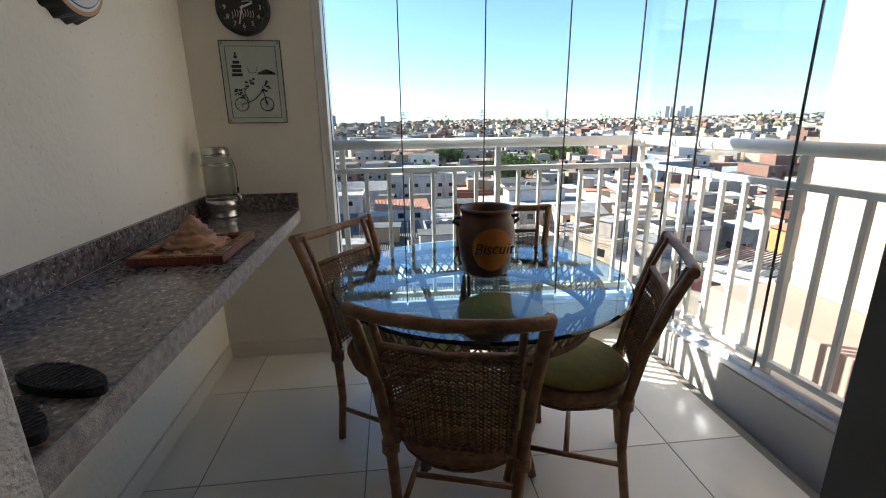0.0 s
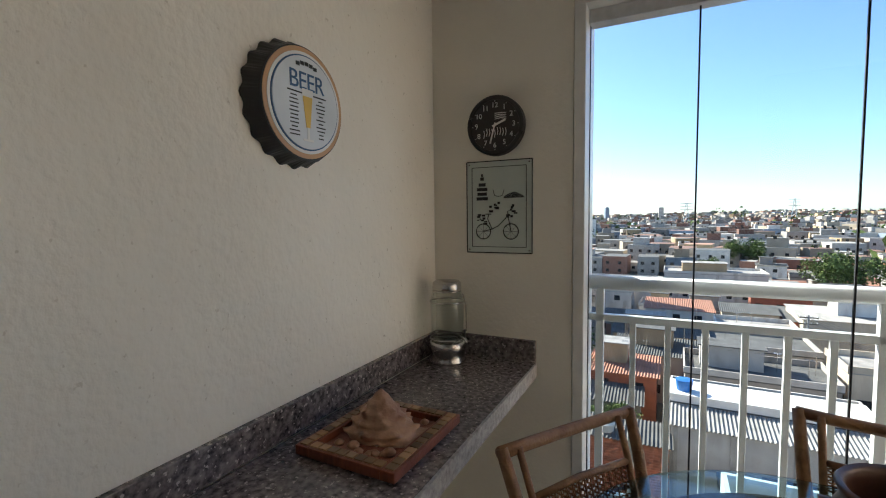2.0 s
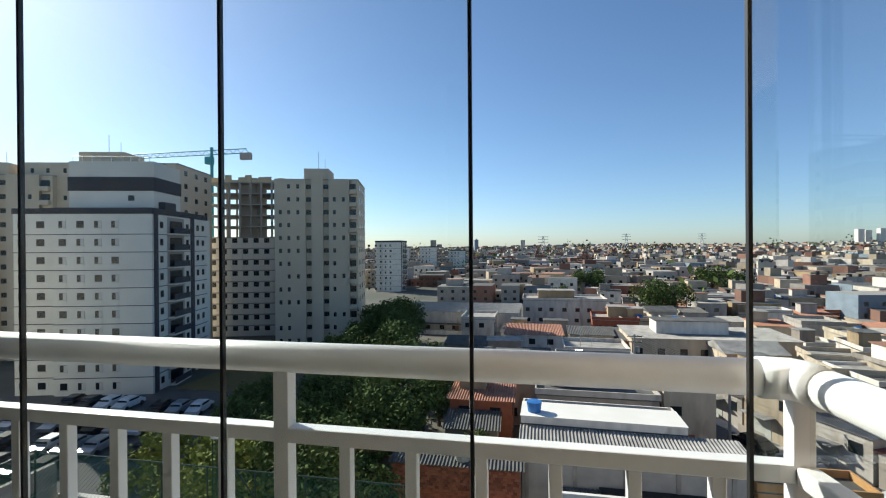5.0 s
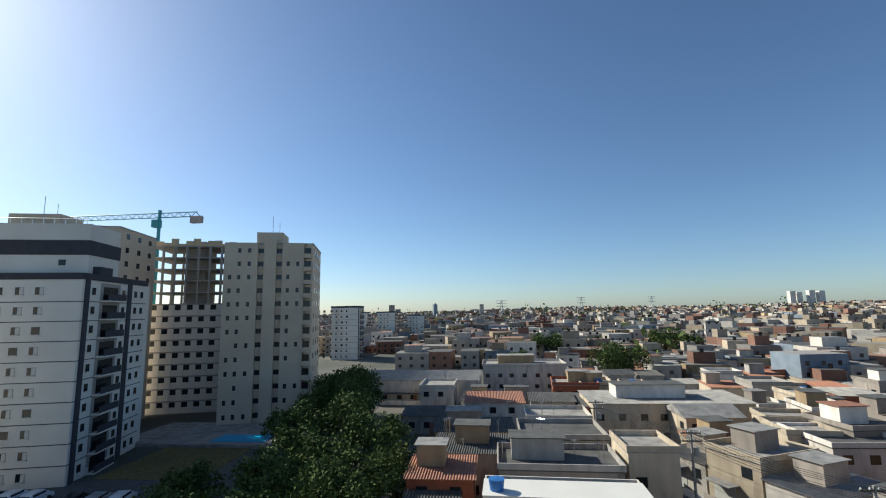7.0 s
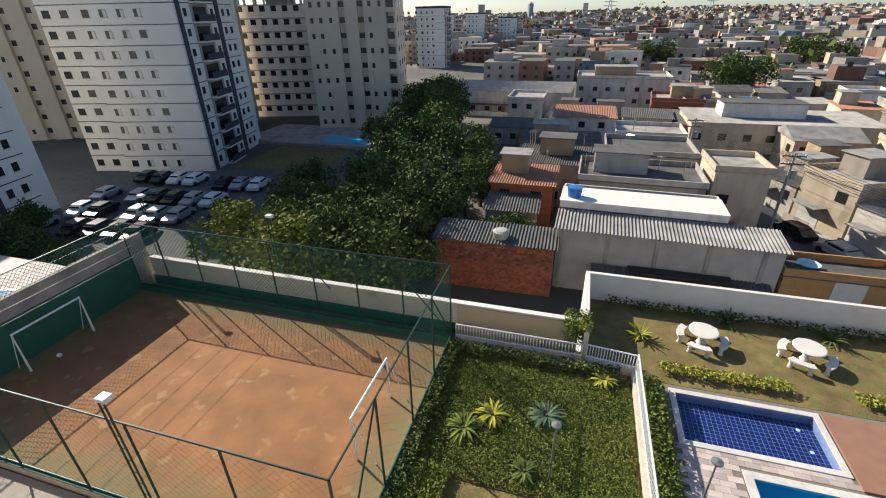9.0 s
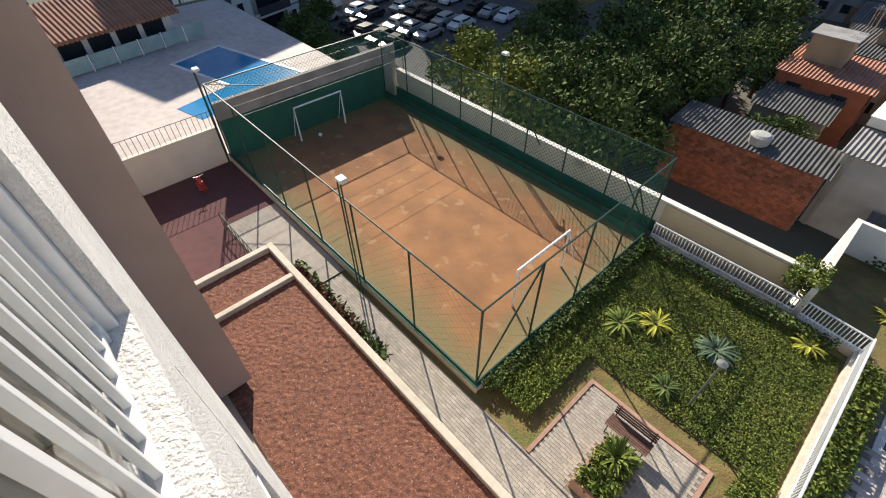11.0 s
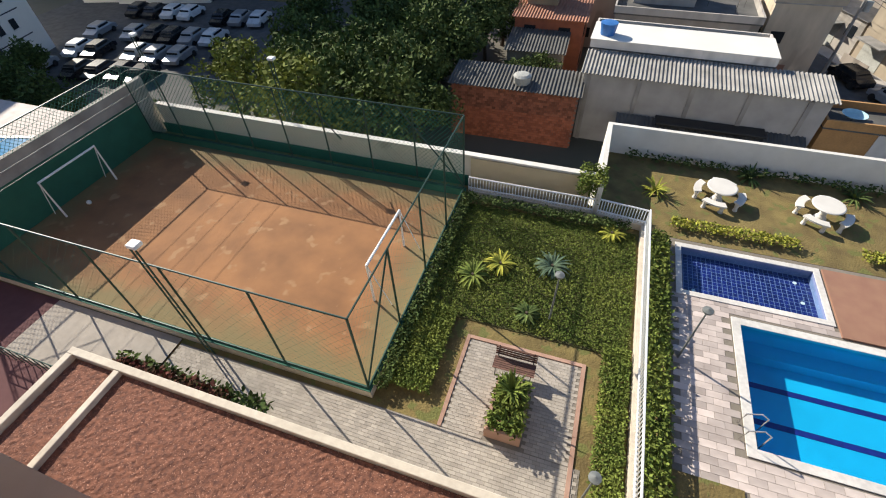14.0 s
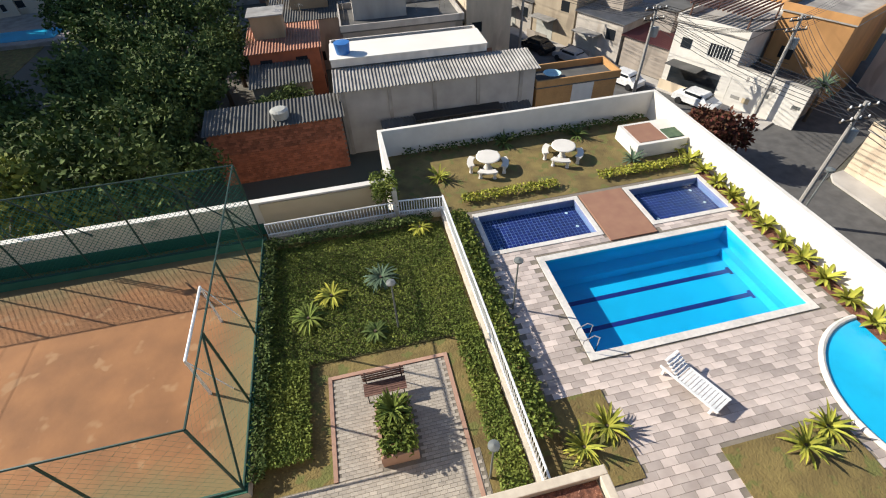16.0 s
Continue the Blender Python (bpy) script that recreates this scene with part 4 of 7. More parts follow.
for k, (sx, sy, rz) in enumerate(((0.175, 0.44, 66), (0.165, 0.325, 58))):
    sl = thing("black_flip_flop", "black ribbed rubber slipper lying on the counter", "slipper", (sx, sy, CT), rz, "slippers on the counter")
    bm = bmesh.new()
    lo, hi = [], []
    for q in range(28):
        a = q * 2 * math.pi / 28
        w = 0.045 + 0.008 * math.sin(a)
        lo.append(bm.verts.new((w * math.cos(a), 0.13 * math.sin(a), 0)))
        hi.append(bm.verts.new((w * 1.02 * math.cos(a), 0.132 * math.sin(a), 0.022)))
    bm.faces.new(lo[::-1])
    bm.faces.new(hi)
    for q in range(28):
        bm.faces.new((lo[q], lo[(q + 1) % 28], hi[(q + 1) % 28], hi[q]))
    part("sole", bm, M["sole"], sl)
    bm = bmesh.new()
    for q in range(14):
        yy = -0.105 + q * 0.0155
        w = 0.04 * math.sqrt(max(0.05, 1 - (yy / 0.132) ** 2))
        box(bm, -w, w, yy, yy + 0.008, 0.0215, 0.026)
    part("tread", bm, M["sole"], sl)
    sl.scale = (0.85, 0.78, 0.8)
# ---- own building outside ----
structure("facade_brown_west", boxbm(-9.2, -5.45, -6, 2.95, POD + 3.0, 6), M["brown"], "brown painted projecting facade of the building", "facade")
for z in (-5.6, -2.8, 0.0):
    structure("facade_joint", boxbm(-9.21, -5.44, 2.94, 2.956, z, z + 0.02), M["block_dark"], "thin dark joint across the brown facade", "joint")
structure("facade_west", boxbm(-5.45, -0.42, -0.5, 2.0, POD, 6), M["white_stucco"], "white stucco facade of the building", "facade")
structure("facade_under", boxbm(-1.0, 2.38, -3.2, 2.0, POD + 2.9, -0.101), M["white_stucco"], "white stucco facade under the balcony", "facade")
structure("facade_base", boxbm(-20, 12, -8, 2.3, POD, POD + 2.75), M["beige_facade"], "beige ground storey of the building", "facade")
structure("facade_brown_east", boxbm(3.33, 9, -6, 2.86, POD + 2.9, 0.12), M["brown"], "brown painted facade beside the balcony", "facade")
structure("facade_beige_east", boxbm(4.0, 9, -6, 2.80, 0.125, 9), M["beige_facade"], "beige painted wall of the building beside the balcony", "facade")
# balcony of the storey below
structure("lower_slab_edge", boxbm(0.417, 2.40, 2.20, 2.449, -3.4, -2.35), M["white_stucco"], "white stucco slab edge of the storey below", "ledge")

# ---- ground ----
def hill(x, y):
    d = math.hypot(x, y)
    if d < 260:
        return LOW
    k = min(1.0, (d - 260) / 1500)
    a = math.atan2(x, y)
    return LOW + k * (7 + 13 * max(0, math.sin(a * 1.3 + 0.1)) + 6 * math.sin(x * 0.004 + 1) * math.sin(y * 0.005))


bm = bmesh.new()
gx = [-3500, -2400, -1700, -1200, -850, -600, -420, -300, -200, -120, -60, 0, 60, 120, 200, 300, 420, 600, 850, 1200, 1700, 2400, 3500]
gy = [-600, -200, -60, 0, 60, 120, 200, 300, 420, 600, 800, 1000, 1250, 1500, 1800, 2200, 2800, 3600, 4500]
gv = {}
for i, x in enumerate(gx):
    for j, y in enumerate(gy):
        gv[i, j] = bm.verts.new((x, y, hill(x, y)))
for i in range(len(gx) - 1):
    for j in range(len(gy) - 1):
        bm.faces.new((gv[i, j], gv[i + 1, j], gv[i + 1, j + 1], gv[i, j + 1]))
structure("ground", bm, M["ground"], "dusty urban ground reaching the horizon", "ground")

# podium on which the garden lies
structure("podium_west", boxbm(-48, 4.6, -8, 19.0, LOW, POD - 0.3), M["old_concrete"], "concrete podium under the garden", "podium")
structure("podium_east", boxbm(4.62, 18.6, -8, 23.4, LOW, POD - 1.35), M["old_concrete"], "concrete podium under the pool terrace", "podium")
structure("podium_corner", boxbm(3.3, 4.611, 18.0, 23.4, LOW, POD - 0.301), M["old_concrete"], "concrete podium under the lawn corner", "podium")
structure("podium_fill", boxbm(-48, 4.6, -8, 19.0, POD - 0.3, POD - 0.06), M["lawn"], "earth bed of the garden", "ground")

# roof bed of mulch
roofbed = thing("roof_planter", "roof bed of red-brown mulch with cream concrete rim", "planter")
part("body", boxbm(-9.45, 5.8, 2.3, 5.5, POD - 0.05, -8.75), M["rim"], roofbed)
bm = bmesh.new()
rg = random.Random(8)
nx, ny = 150, 36
vv = {}
for i in range(nx + 1):
    for j in range(ny + 1):
        vv[i, j] = bm.verts.new((-9.40 + 15.1 * i / nx, 2.32 + 3.12 * j / ny, -8.68 + rg.uniform(-0.010, 0.010)))
for i in range(nx):
    for j in range(ny):
        bm.faces.new((vv[i, j], vv[i + 1, j], vv[i + 1, j + 1], vv[i, j + 1]))
part("mulch", bm, M["mulch"], roofbed, "coarse red-brown mulch")
part("front_rim", boxbm(-9.62, 5.95, 5.45, 5.65, -9.1, -8.5, 0.02), M["rim"], roofbed)
part("side_rim", boxbm(-9.62, -9.42, 2.3, 5.45, -9.1, -8.5, 0.02), M["rim"], roofbed)
part("divider_rim", boxbm(-8.0, -7.82, 2.3, 5.45, -9.0, -8.52, 0.02), M["rim"], roofbed)
part("side_rim", boxbm(5.75, 5.95, 2.3, 5.45, -9.1, -8.5, 0.02), M["rim"], roofbed)

# ---- sports court ----
CX0, CX1, CY0, CY1 = -20.1, -2.55, 8.1, 18.0
def court_mat():
    """Orange sand that thins out into worn green towards the edges of the court."""
    m = mat("worn_sand_court", (0.33, 0.155, 0.062), 0.95, (0.22, 0.105, 0.045), 0.8, 9, spots=(0.34, 0.19, 0.09), spot_scale=1.3, spot_at=0.62, bump=0.8, bump_scale=7)
    nt = m.node_tree
    bsdf = nt.nodes["Principled BSDF"]
    sand = bsdf.inputs["Base Color"].links[0].from_socket
    tc = nt.nodes.new("ShaderNodeTexCoord")
    sep = nt.nodes.new("ShaderNodeSeparateXYZ")
    nt.links.new(tc.outputs["Object"], sep.inputs[0])

    def op(kind, a, b):
        n = nt.nodes.new("ShaderNodeMath")
        n.operation = kind
        for i, v in enumerate((a, b)):
            if isinstance(v, (int, float)):
                n.inputs[i].default_value = v
            else:
                nt.links.new(v, n.inputs[i])
        return n.outputs[0]
    ex = op("SUBTRACT", (CX1 - CX0) / 2, op("ABSOLUTE", op("ADD", sep.outputs[0], -(CX0 + CX1) / 2), 0))
    ey = op("SUBTRACT", (CY1 - CY0) / 2, op("ABSOLUTE", op("ADD", sep.outputs[1], -(CY0 + CY1) / 2), 0))
    n1 = nt.nodes.new("ShaderNodeTexNoise")
    n1.inputs["Scale"].default_value, n1.inputs["Detail"].default_value = 0.9, 8
    nt.links.new(tc.outputs["Object"], n1.inputs["Vector"])
    edge = op("ADD", op("MINIMUM", ex, ey), op("MULTIPLY", op("ADD", n1.outputs["Fac"], -0.5), 2.6))
    mr = nt.nodes.new("ShaderNodeMapRange")
    mr.inputs[1].default_value, mr.inputs[2].default_value = 0.3, 1.7
    nt.links.new(edge, mr.inputs[0])
    mx = nt.nodes.new("ShaderNodeMix")
    mx.data_type = "RGBA"
    nt.links.new(mr.outputs[0], mx.inputs[0])
    mx.inputs[6].default_value = (0.19, 0.145, 0.065, 1)
    nt.links.new(sand, mx.inputs[7])
    nt.links.new(mx.outputs[2], bsdf.inputs["Base Color"])
    return m


structure("court_floor", boxbm(CX0, CX1, CY0, CY1, POD - 0.055, POD - 0.006), court_mat(), "orange sand court with worn green edges", "court")
for nm, b in (("court_kerb_south", (CX0, CX1 + 0.15, CY0 - 0.15, CY0)), ("court_kerb_east", (CX1, CX1 + 0.15, CY0, CY1)), ("court_kerb_north", (CX0, CX1 + 0.15, CY1, CY1 + 0.15))):
    structure(nm, boxbm(*b, POD - 0.055, POD + 0.32), M["green_paint"] if nm.endswith("north") else M["rim"], "low concrete kerb round the court", "kerb")
    structure(nm + "_top", boxbm(b[0], b[1], b[2] - 0.01, b[3] + 0.01, POD + 0.321, POD + 0.36), M["green_paint"], "green painted top of the court kerb", "kerb")
structure("court_wall_west", boxbm(CX0 - 0.25, CX0, CY0, 19.0, POD - 0.3, POD + 3.0), M["old_concrete"], "weathered concrete wall behind the goal")
structure("court_wall_green", boxbm(CX0, CX0 + 0.03, CY0, CY1, POD, POD + 2.1), M["green_paint"], "green painted lower part of the court wall")
structure("court_band_north", boxbm(-20.0, -2.5, 18.83, 18.897, POD - 0.05, POD + 0.5), M["green_paint"], "green painted foot of the boundary wall")
structure("court_wall_north", boxbm(-19.9, 2.9, 18.9, 19.1, LOW, POD + 1.55), M["concrete_wall"], "cream rendered boundary wall behind the court")
structure("wall_cap_north", boxbm(-19.9, 2.9, 18.86, 19.14, POD + 1.55, POD + 1.62), M["white_paint"], "white capping on the boundary wall", "cap")
structure("wall_tan_north", boxbm(-2.4, 2.8, 18.84, 18.898, POD - 0.1, POD + 1.5), M["tan_wall"], "tan stretch of the boundary wall")

fence = thing("court_fence", "tall green steel mesh fence round the sand court", "fence")
FT = POD + 4.0


def fence_post(x, y, h=FT, r=0.036):
    part("post", tubebm([(x, y, POD), (x, y, h)], r, 6), M["green_metal"], fence)


def fence_bar(a, b, r=0.030):
    part("rail", tubebm([a, b], r, 6), M["green_metal"], fence)


FY0, FY1, FXE = CY0 - 0.06, CY1 + 0.06, CX1 + 0.06
for k in range(7):
    fence_post(CX0 + (FXE - CX0) * k / 6, FY0)
for k in range(9):
    fence_post(CX0 + (FXE - CX0) * k / 8, FY1)
for k in range(1, 4):
    fence_post(FXE, FY0 + (FY1 - FY0) * k / 4)
for z in (POD + 0.4, FT):
    fence_bar((CX0, FY0, z), (FXE, FY0, z))
    fence_bar((CX0, FY1, z), (FXE, FY1, z))
    fence_bar((FXE, FY0, z), (FXE, FY1, z))
fence_bar((CX0, FY0, FT), (CX0, FY1, FT))
fence_bar((FXE, FY0, POD + 0.5), (FXE, FY0 + (FY1 - FY0) / 4, FT))
fence_bar((FXE, FY1, POD + 0.5), (FXE, FY1 - (FY1 - FY0) / 4, FT))
fence_bar((FXE, FY1, POD + 0.5), (FXE - 2.9, FY1, FT))
fence_bar((FXE - 5.8, FY1, POD + 1.9), (FXE - 7.5, FY1, FT))
fence_bar((CX0, FY0, FT), (CX0 + 2.0, FY0 + 2.0, FT), 0.02)
for k in range(1, 5):
    fence_bar((CX0 + 1.0 * k, FY0, FT), (CX0 + 1.0 * k, FY1, FT), 0.008)


def net(name, origin, u, v, step, r):
    """Diamond net of thin strands on the rectangle origin + s*u + t*v."""
    o, u, v = Vector(origin), Vector(u), Vector(v)
    L, Hh = u.length, v.length
    un, vn = u.normalized(), v.normalized()
    bm = bmesh.new()
    n = int((L + Hh) / step)
    for k in range(n + 1):
        s = k * step
        for d in (0, 1):
            a0, b0 = max(0, s - Hh), min(L, s)
            p, q = o + un * a0 + vn * (s - a0), o + un * b0 + vn * (s - b0)
            if d:
                p, q = o + un * (L - a0) + vn * (s - a0), o + un * (L - b0) + vn * (s - b0)
            if (p - q).length > 0.05:
                tube(bm, [p, q], r, 3, False)
    return part(name, bm, M["green_net"], fence, "green diamond mesh")


net("mesh_net", (CX0, FY1, POD + 0.4), (FXE - CX0, 0, 0), (0, 0, 3.6), 0.20, 0.009)
net("mesh_net", (CX0, FY0, POD + 0.4), (FXE - CX0, 0, 0), (0, 0, 3.6), 0.32, 0.0022)
net("mesh_net", (FXE, FY0, POD + 0.4), (0, FY1 - FY0, 0), (0, 0, 3.6), 0.32, 0.0022)
net("mesh_net", (CX0 + 0.05, CY0, POD + 3.0), (0, FY1 - FY0, 0), (0, 0, 1.0), 0.20, 0.009)


def goal(x, y0, y1, side):
    t = thing("football_goal", "white steel football goal on the sand court", "goal", group="court goals")
    part("goal_frame", tubebm([(x, y0, POD), (x, y0, POD + 1.9), (x, y1, POD + 1.9), (x, y1, POD)], 0.05, 8), M["white_metal"], t)
    for y in (y0, y1):
        part("back_stay", tubebm([(x, y, POD + 1.9), (x + side * 0.7, y, POD)], 0.02, 6), M["white_metal"], t)


goal(-19.2, 11.6, 14.45, -1)
goal(-3.9, 11.4, 14.3, 1)

for lx, ly, top in ((-8.25, 7.75, -6.4), (-19.6, 7.75, -6.6), (-12.0, 19.4, -6.9), (-19.9, 19.5, -6.6)):
    t = thing("flood_light", "floodlight on a tall dark lattice pole beside the court", "floodlight", (lx, ly, POD - 0.06), 0, "court floodlights")
    h = top - POD
    for dx in (-0.11, 0.11):
        part("pole", tubebm([(dx, 0, 0), (dx * 0.8, 0, h)], 0.028, 6), M["green_metal"], t)
    for k in range(10):
        part("rung", tubebm([(-0.1, 0, 0.3 + k * (h - 0.5) / 10), (0.1, 0, 0.3 + k * (h - 0.5) / 10)], 0.012, 5), M["green_metal"], t)
    part("lamp_head", boxbm(-0.16, 0.16, -0.04, 0.24, h, h + 0.13, 0.035), M["white_plastic"], t, "white lamp housing")
bt = thing("ball", "small pale ball lying on the court", "ball", (-18.9, 12.6, POD + 0.10))
part("ball_skin", lathe([(0.0, -0.11), (0.06, -0.09), (0.1, -0.04), (0.11, 0), (0.1, 0.04), (0.06, 0.09), (0, 0.11)], 14), M["white_plastic"], bt, smooth=True)

# ---- playground and west side ----
structure("playground_floor", boxbm(-20.0, -9.6, 3.2, 7.9, POD - 0.05, POD - 0.02), M["playmat"], "maroon soft playground floor", "floor")
structure("path_west", boxbm(-15.3, -9.6, 5.6, 7.9, POD - 0.02, POD + 0.0), M["paver"], "pale paved strip beside the playground", "pavement")
structure("wall_club", boxbm(CX0 - 0.25, CX0, -6, CY0 - 0.16, POD - 0.3, POD + 1.9), M["concrete_wall"], "cream wall between playground and club pool")
structure("club_deck", boxbm(-47, CX0 - 0.26, -6, 18.9, POD - 0.3, POD + 0.0), M["stone"], "sunlit pale stone deck of the club pool", "floor")
toy = thing("spring_toy", "red playground toy with coiled spring on the soft floor", "playground toy", (-18.5, 5.9, POD - 0.02))
part("spring", tubebm([(0.16 * math.cos(a * 0.6), 0.16 * math.sin(a * 0.6), 0.02 + a * 0.012) for a in range(42)], 0.03, 6), M["red_metal"], toy)
part("saddle", boxbm(-0.32, 0.32, -0.1, 0.1, 0.52, 0.66, 0.04), M["red_metal"], toy)
part("handlebar", tubebm([(0.2, -0.22, 0.95), (0.2, 0, 0.9), (0.2, 0.22, 0.95)], 0.02, 6), M["white_metal"], toy)
part("neck", tubebm([(0.2, 0, 0.6), (0.2, 0, 0.92)], 0.03, 6), M["red_metal"], toy)
pl = thing("playground_fence", "dark green low bar fence of the playground", "fence")
for k in range(16):
    x = -15.2 + k * 0.37
    part("bar", tubebm([(x, 5.5, POD), (x, 5.5, POD + 0.9)], 0.016, 5), M["green_metal"], pl)
part("rail", tubebm([(-15.2, 5.5, POD + 0.9), (-9.7, 5.5, POD + 0.9)], 0.02, 5), M["green_metal"], pl)
cf = thing("club_fence", "low dark bar fence on the club wall", "fence")
for k in range(30):
    y = 1.0 + k * 0.24
    part("bar", tubebm([(CX0 - 0.12, y, POD + 1.9), (CX0 - 0.12, y, POD + 2.7)], 0.012, 4), M["green_metal"], cf)
part("rail", tubebm([(CX0 - 0.12, 1.0, POD + 2.7), (CX0 - 0.12, 8.0, POD + 2.7)], 0.015, 5), M["green_metal"], cf)


def pool(name, x0, x1, y0, y1, depth, tile, label, coping=0.28, z=POD):
    t = thing(name, label, "pool", kind="")
    part("basin_floor", boxbm(x0, x1, y0, y1, z - depth - 0.05, z - depth), tile, t)
    for b in ((x0 - 0.08, x0, y0, y1), (x1, x1 + 0.08, y0, y1), (x0 - 0.08, x1 + 0.08, y0 - 0.08, y0), (x0 - 0.08, x1 + 0.08, y1, y1 + 0.08)):
        part("basin_wall", boxbm(*b, z - depth - 0.05, z + 0.0), tile, t)
    for b in ((x0 - coping, x0, y0 - coping, y1 + coping), (x1, x1 + coping, y0 - coping, y1 + coping), (x0, x1, y0 - coping, y0), (x0, x1, y1, y1 + coping)):
        part("coping", boxbm(*b, z + 0.001, z + 0.035, 0.008), M["pool_coping"], t)
    w = part("water", boxbm(x0, x1, y0, y1, z - 0.16, z - 0.10), M["water"], t, "clear still pool water")
    w.visible_shadow = False
    return t


clubpool = thing("club_pool", "blue rectangular pool of the neighbouring club", "pool")
clubpool.matrix_basis = pose(-34.3, 10.2, POD, 0, 0, 14.6)
part("basin", boxbm(0, 9.1, 0, 3.75, 0.002, 0.02), M["club_blue"], clubpool)
part("step_basin", boxbm(6.0, 8.4, -3.9, -0.001, 0.003, 0.019), M["club_blue"], clubpool)
for b in ((-0.25, 9.35, 3.75, 4.0), (-0.25, 0, 0, 3.75), (9.1, 9.35, -0.25, 3.75), (-0.25, 6.0, -0.25, 0)):
    part("coping", boxbm(*b, 0.001, 0.05), M["pool_coping"], clubpool)
club = thing("club_house", "long club house with terracotta tile roof", "house", (-41.0, 3.0, POD - 0.5), 9)
part("wall", boxbm(-3, 3, -9, 9, 0, 2.6), M["white_paint"], club)
for k in range(9):
    part("window", boxbm(3.01, 3.06, -8.4 + k * 1.9, -6.9 + k * 1.9, 0.5, 2.2), M["window_dark"], club)
for s in (-1, 1):
    tile_row = mesh_of("roof_tile", tubebm([(s * 3.9, 0, 2.45), (0.0, 0, 3.9)], 0.17, 6), M["terracotta"])
    for k in range(60):
        ob = new("roof_tile", tile_row)
        ob.parent, ob.location = club, (0, -9.6 + k * 0.32, 0)
M["balustrade_glass"] = mat("pale_green_frosted_glass", (0.30, 0.42, 0.40), 0.2)
gb = thing("glass_balustrade", "glass panel balustrade along the club deck", "railing", (-37.0, 6.6, POD), 9)
for k in range(9):
    part("panel", boxbm(-0.01, 0.01, -7.5 + k * 1.7, -5.95 + k * 1.7, 0.1, 1.1), M["balustrade_glass"], gb)
    part("post", boxbm(-0.03, 0.03, -7.62 + k * 1.7, -7.54 + k * 1.7, 0, 1.15), M["white_metal"], gb)

# ---- garden beside the court ----
structure("garden_lawn", boxbm(CX1 + 0.16, 4.61, 5.7, 18.0, POD - 0.055, POD - 0.02), M["lawn"], "dry lawn ground of the garden", "lawn")
structure("path_slab", boxbm(-9.5, 3.9, 5.75, 7.75, POD - 0.02, POD - 0.008), M["joint"], "sandy bed of the paved path", "pavement")
paved_slab = structure("terrace_slab", boxbm(-0.1, 3.58, 7.75, 10.9, POD - 0.02, POD - 0.008), M["joint"], "sandy bed of the small paved square", "pavement")
bed = thing("path_border", "reddish brick edging of the paved square", "edging")
for b in ((-0.22, -0.1, 7.75, 11.02), (3.58, 3.70, 6.0, 11.02), (-0.1, 3.58, 10.9, 11.02)):
    part("edging_strip", boxbm(*b, POD - 0.02, POD + 0.03), M["paver_red"], bed)

rgl = random.Random(5)


def hedge(name, label, x0, x1, y0, y1, h, count, size, m, group="", base=POD):
    t = thing(name, label, "hedge", group=group)
    bm = bmesh.new()
    leaves(bm, count, lambda: (rgl.uniform(x0, x1), rgl.uniform(y0, y1), base + max(0.0, h * (1 - abs(rgl.gauss(0, 0.28))) + rgl.uniform(-0.04, 0.04))), size, rgl, 0.65)
    part("foliage", bm, m, t)
    return t


structure("bed_soil", boxbm(-2.3, 5.0, 11.6, 17.6, POD - 0.02, POD + 0.015), M["bed_moss"], "mossy soil under the ground cover", "bed")
GC = tagged(hedge("ground_cover", "dense green ground cover of the garden bed", -2.2, 4.95, 11.65, 17.5, 0.10, 52000, 0.075, M["leaf"]), kind="stuff")
hedge("clipped_hedge", "low clipped green hedge beside the court", -2.2, -0.78, 8.5, 11.8, 0.28, 10000, 0.09, M["leaf"], "garden hedges")
hedge("clipped_hedge", "low clipped green hedge beside the white fence", 4.14, 4.95, 6.2, 11.8, 0.28, 8000, 0.09, M["leaf"], "garden hedges")
hedge("clipped_hedge", "dark low hedge along the court kerb", -2.42, -2.0, 8.2, 17.9, 0.45, 3200, 0.12, M["leaf_dark"], "garden hedges")
hedge("clipped_hedge", "dark low hedge along the north railing", -2.2, 4.6, 17.4, 17.85, 0.45, 2400, 0.12, M["leaf_dark"], "garden hedges")


def rosette(name, label, at, n, L, m, wide=0.06, lift=0.55):
    """A palm-like tuft of long arching leaves."""
    t = thing(name, label, "plant", at)
    bm = bmesh.new()
    r = random.Random(hash((round(at[0], 2), round(at[1], 2))) & 0xFFFF)
    for k in range(n):
        a = k * 2.4 + r.uniform(-0.2, 0.2)
        e = r.uniform(0.15, 1.0) * lift + 0.1
        ln = L * r.uniform(0.75, 1.1)
        d = Vector((math.cos(a), math.sin(a), 0))
        s = Vector((-math.sin(a), math.cos(a), 0))
        prev_ = None
        for q in range(5):
            u = q / 4
            p = d * ln * u * math.cos(e * (1 - 0.3 * u)) + Vector((0, 0, 0.08 + ln * (math.sin(e) * 1.4 * u - 0.75 * u * u * (1.1 - e * 0.6))))
            w = wide * (1 - 0.85 * abs(u - 0.35)) * (0.05 if q == 4 else 1)
            row = (bm.verts.new(p + s * w), bm.verts.new(p + Vector((0, 0, -w * 0.3))), bm.verts.new(p - s * w))
            if prev_:
                bm.faces.new((prev_[0], prev_[1], row[1], row[0]))
                bm.faces.new((prev_[1], prev_[2], row[2], row[1]))
            prev_ = row
    part("leaf_tuft", bm, m, t)
    part("stem", tubebm([(0, 0, 0), (0, 0, 0.18)], 0.05, 6), M["bark"], t)
    return t


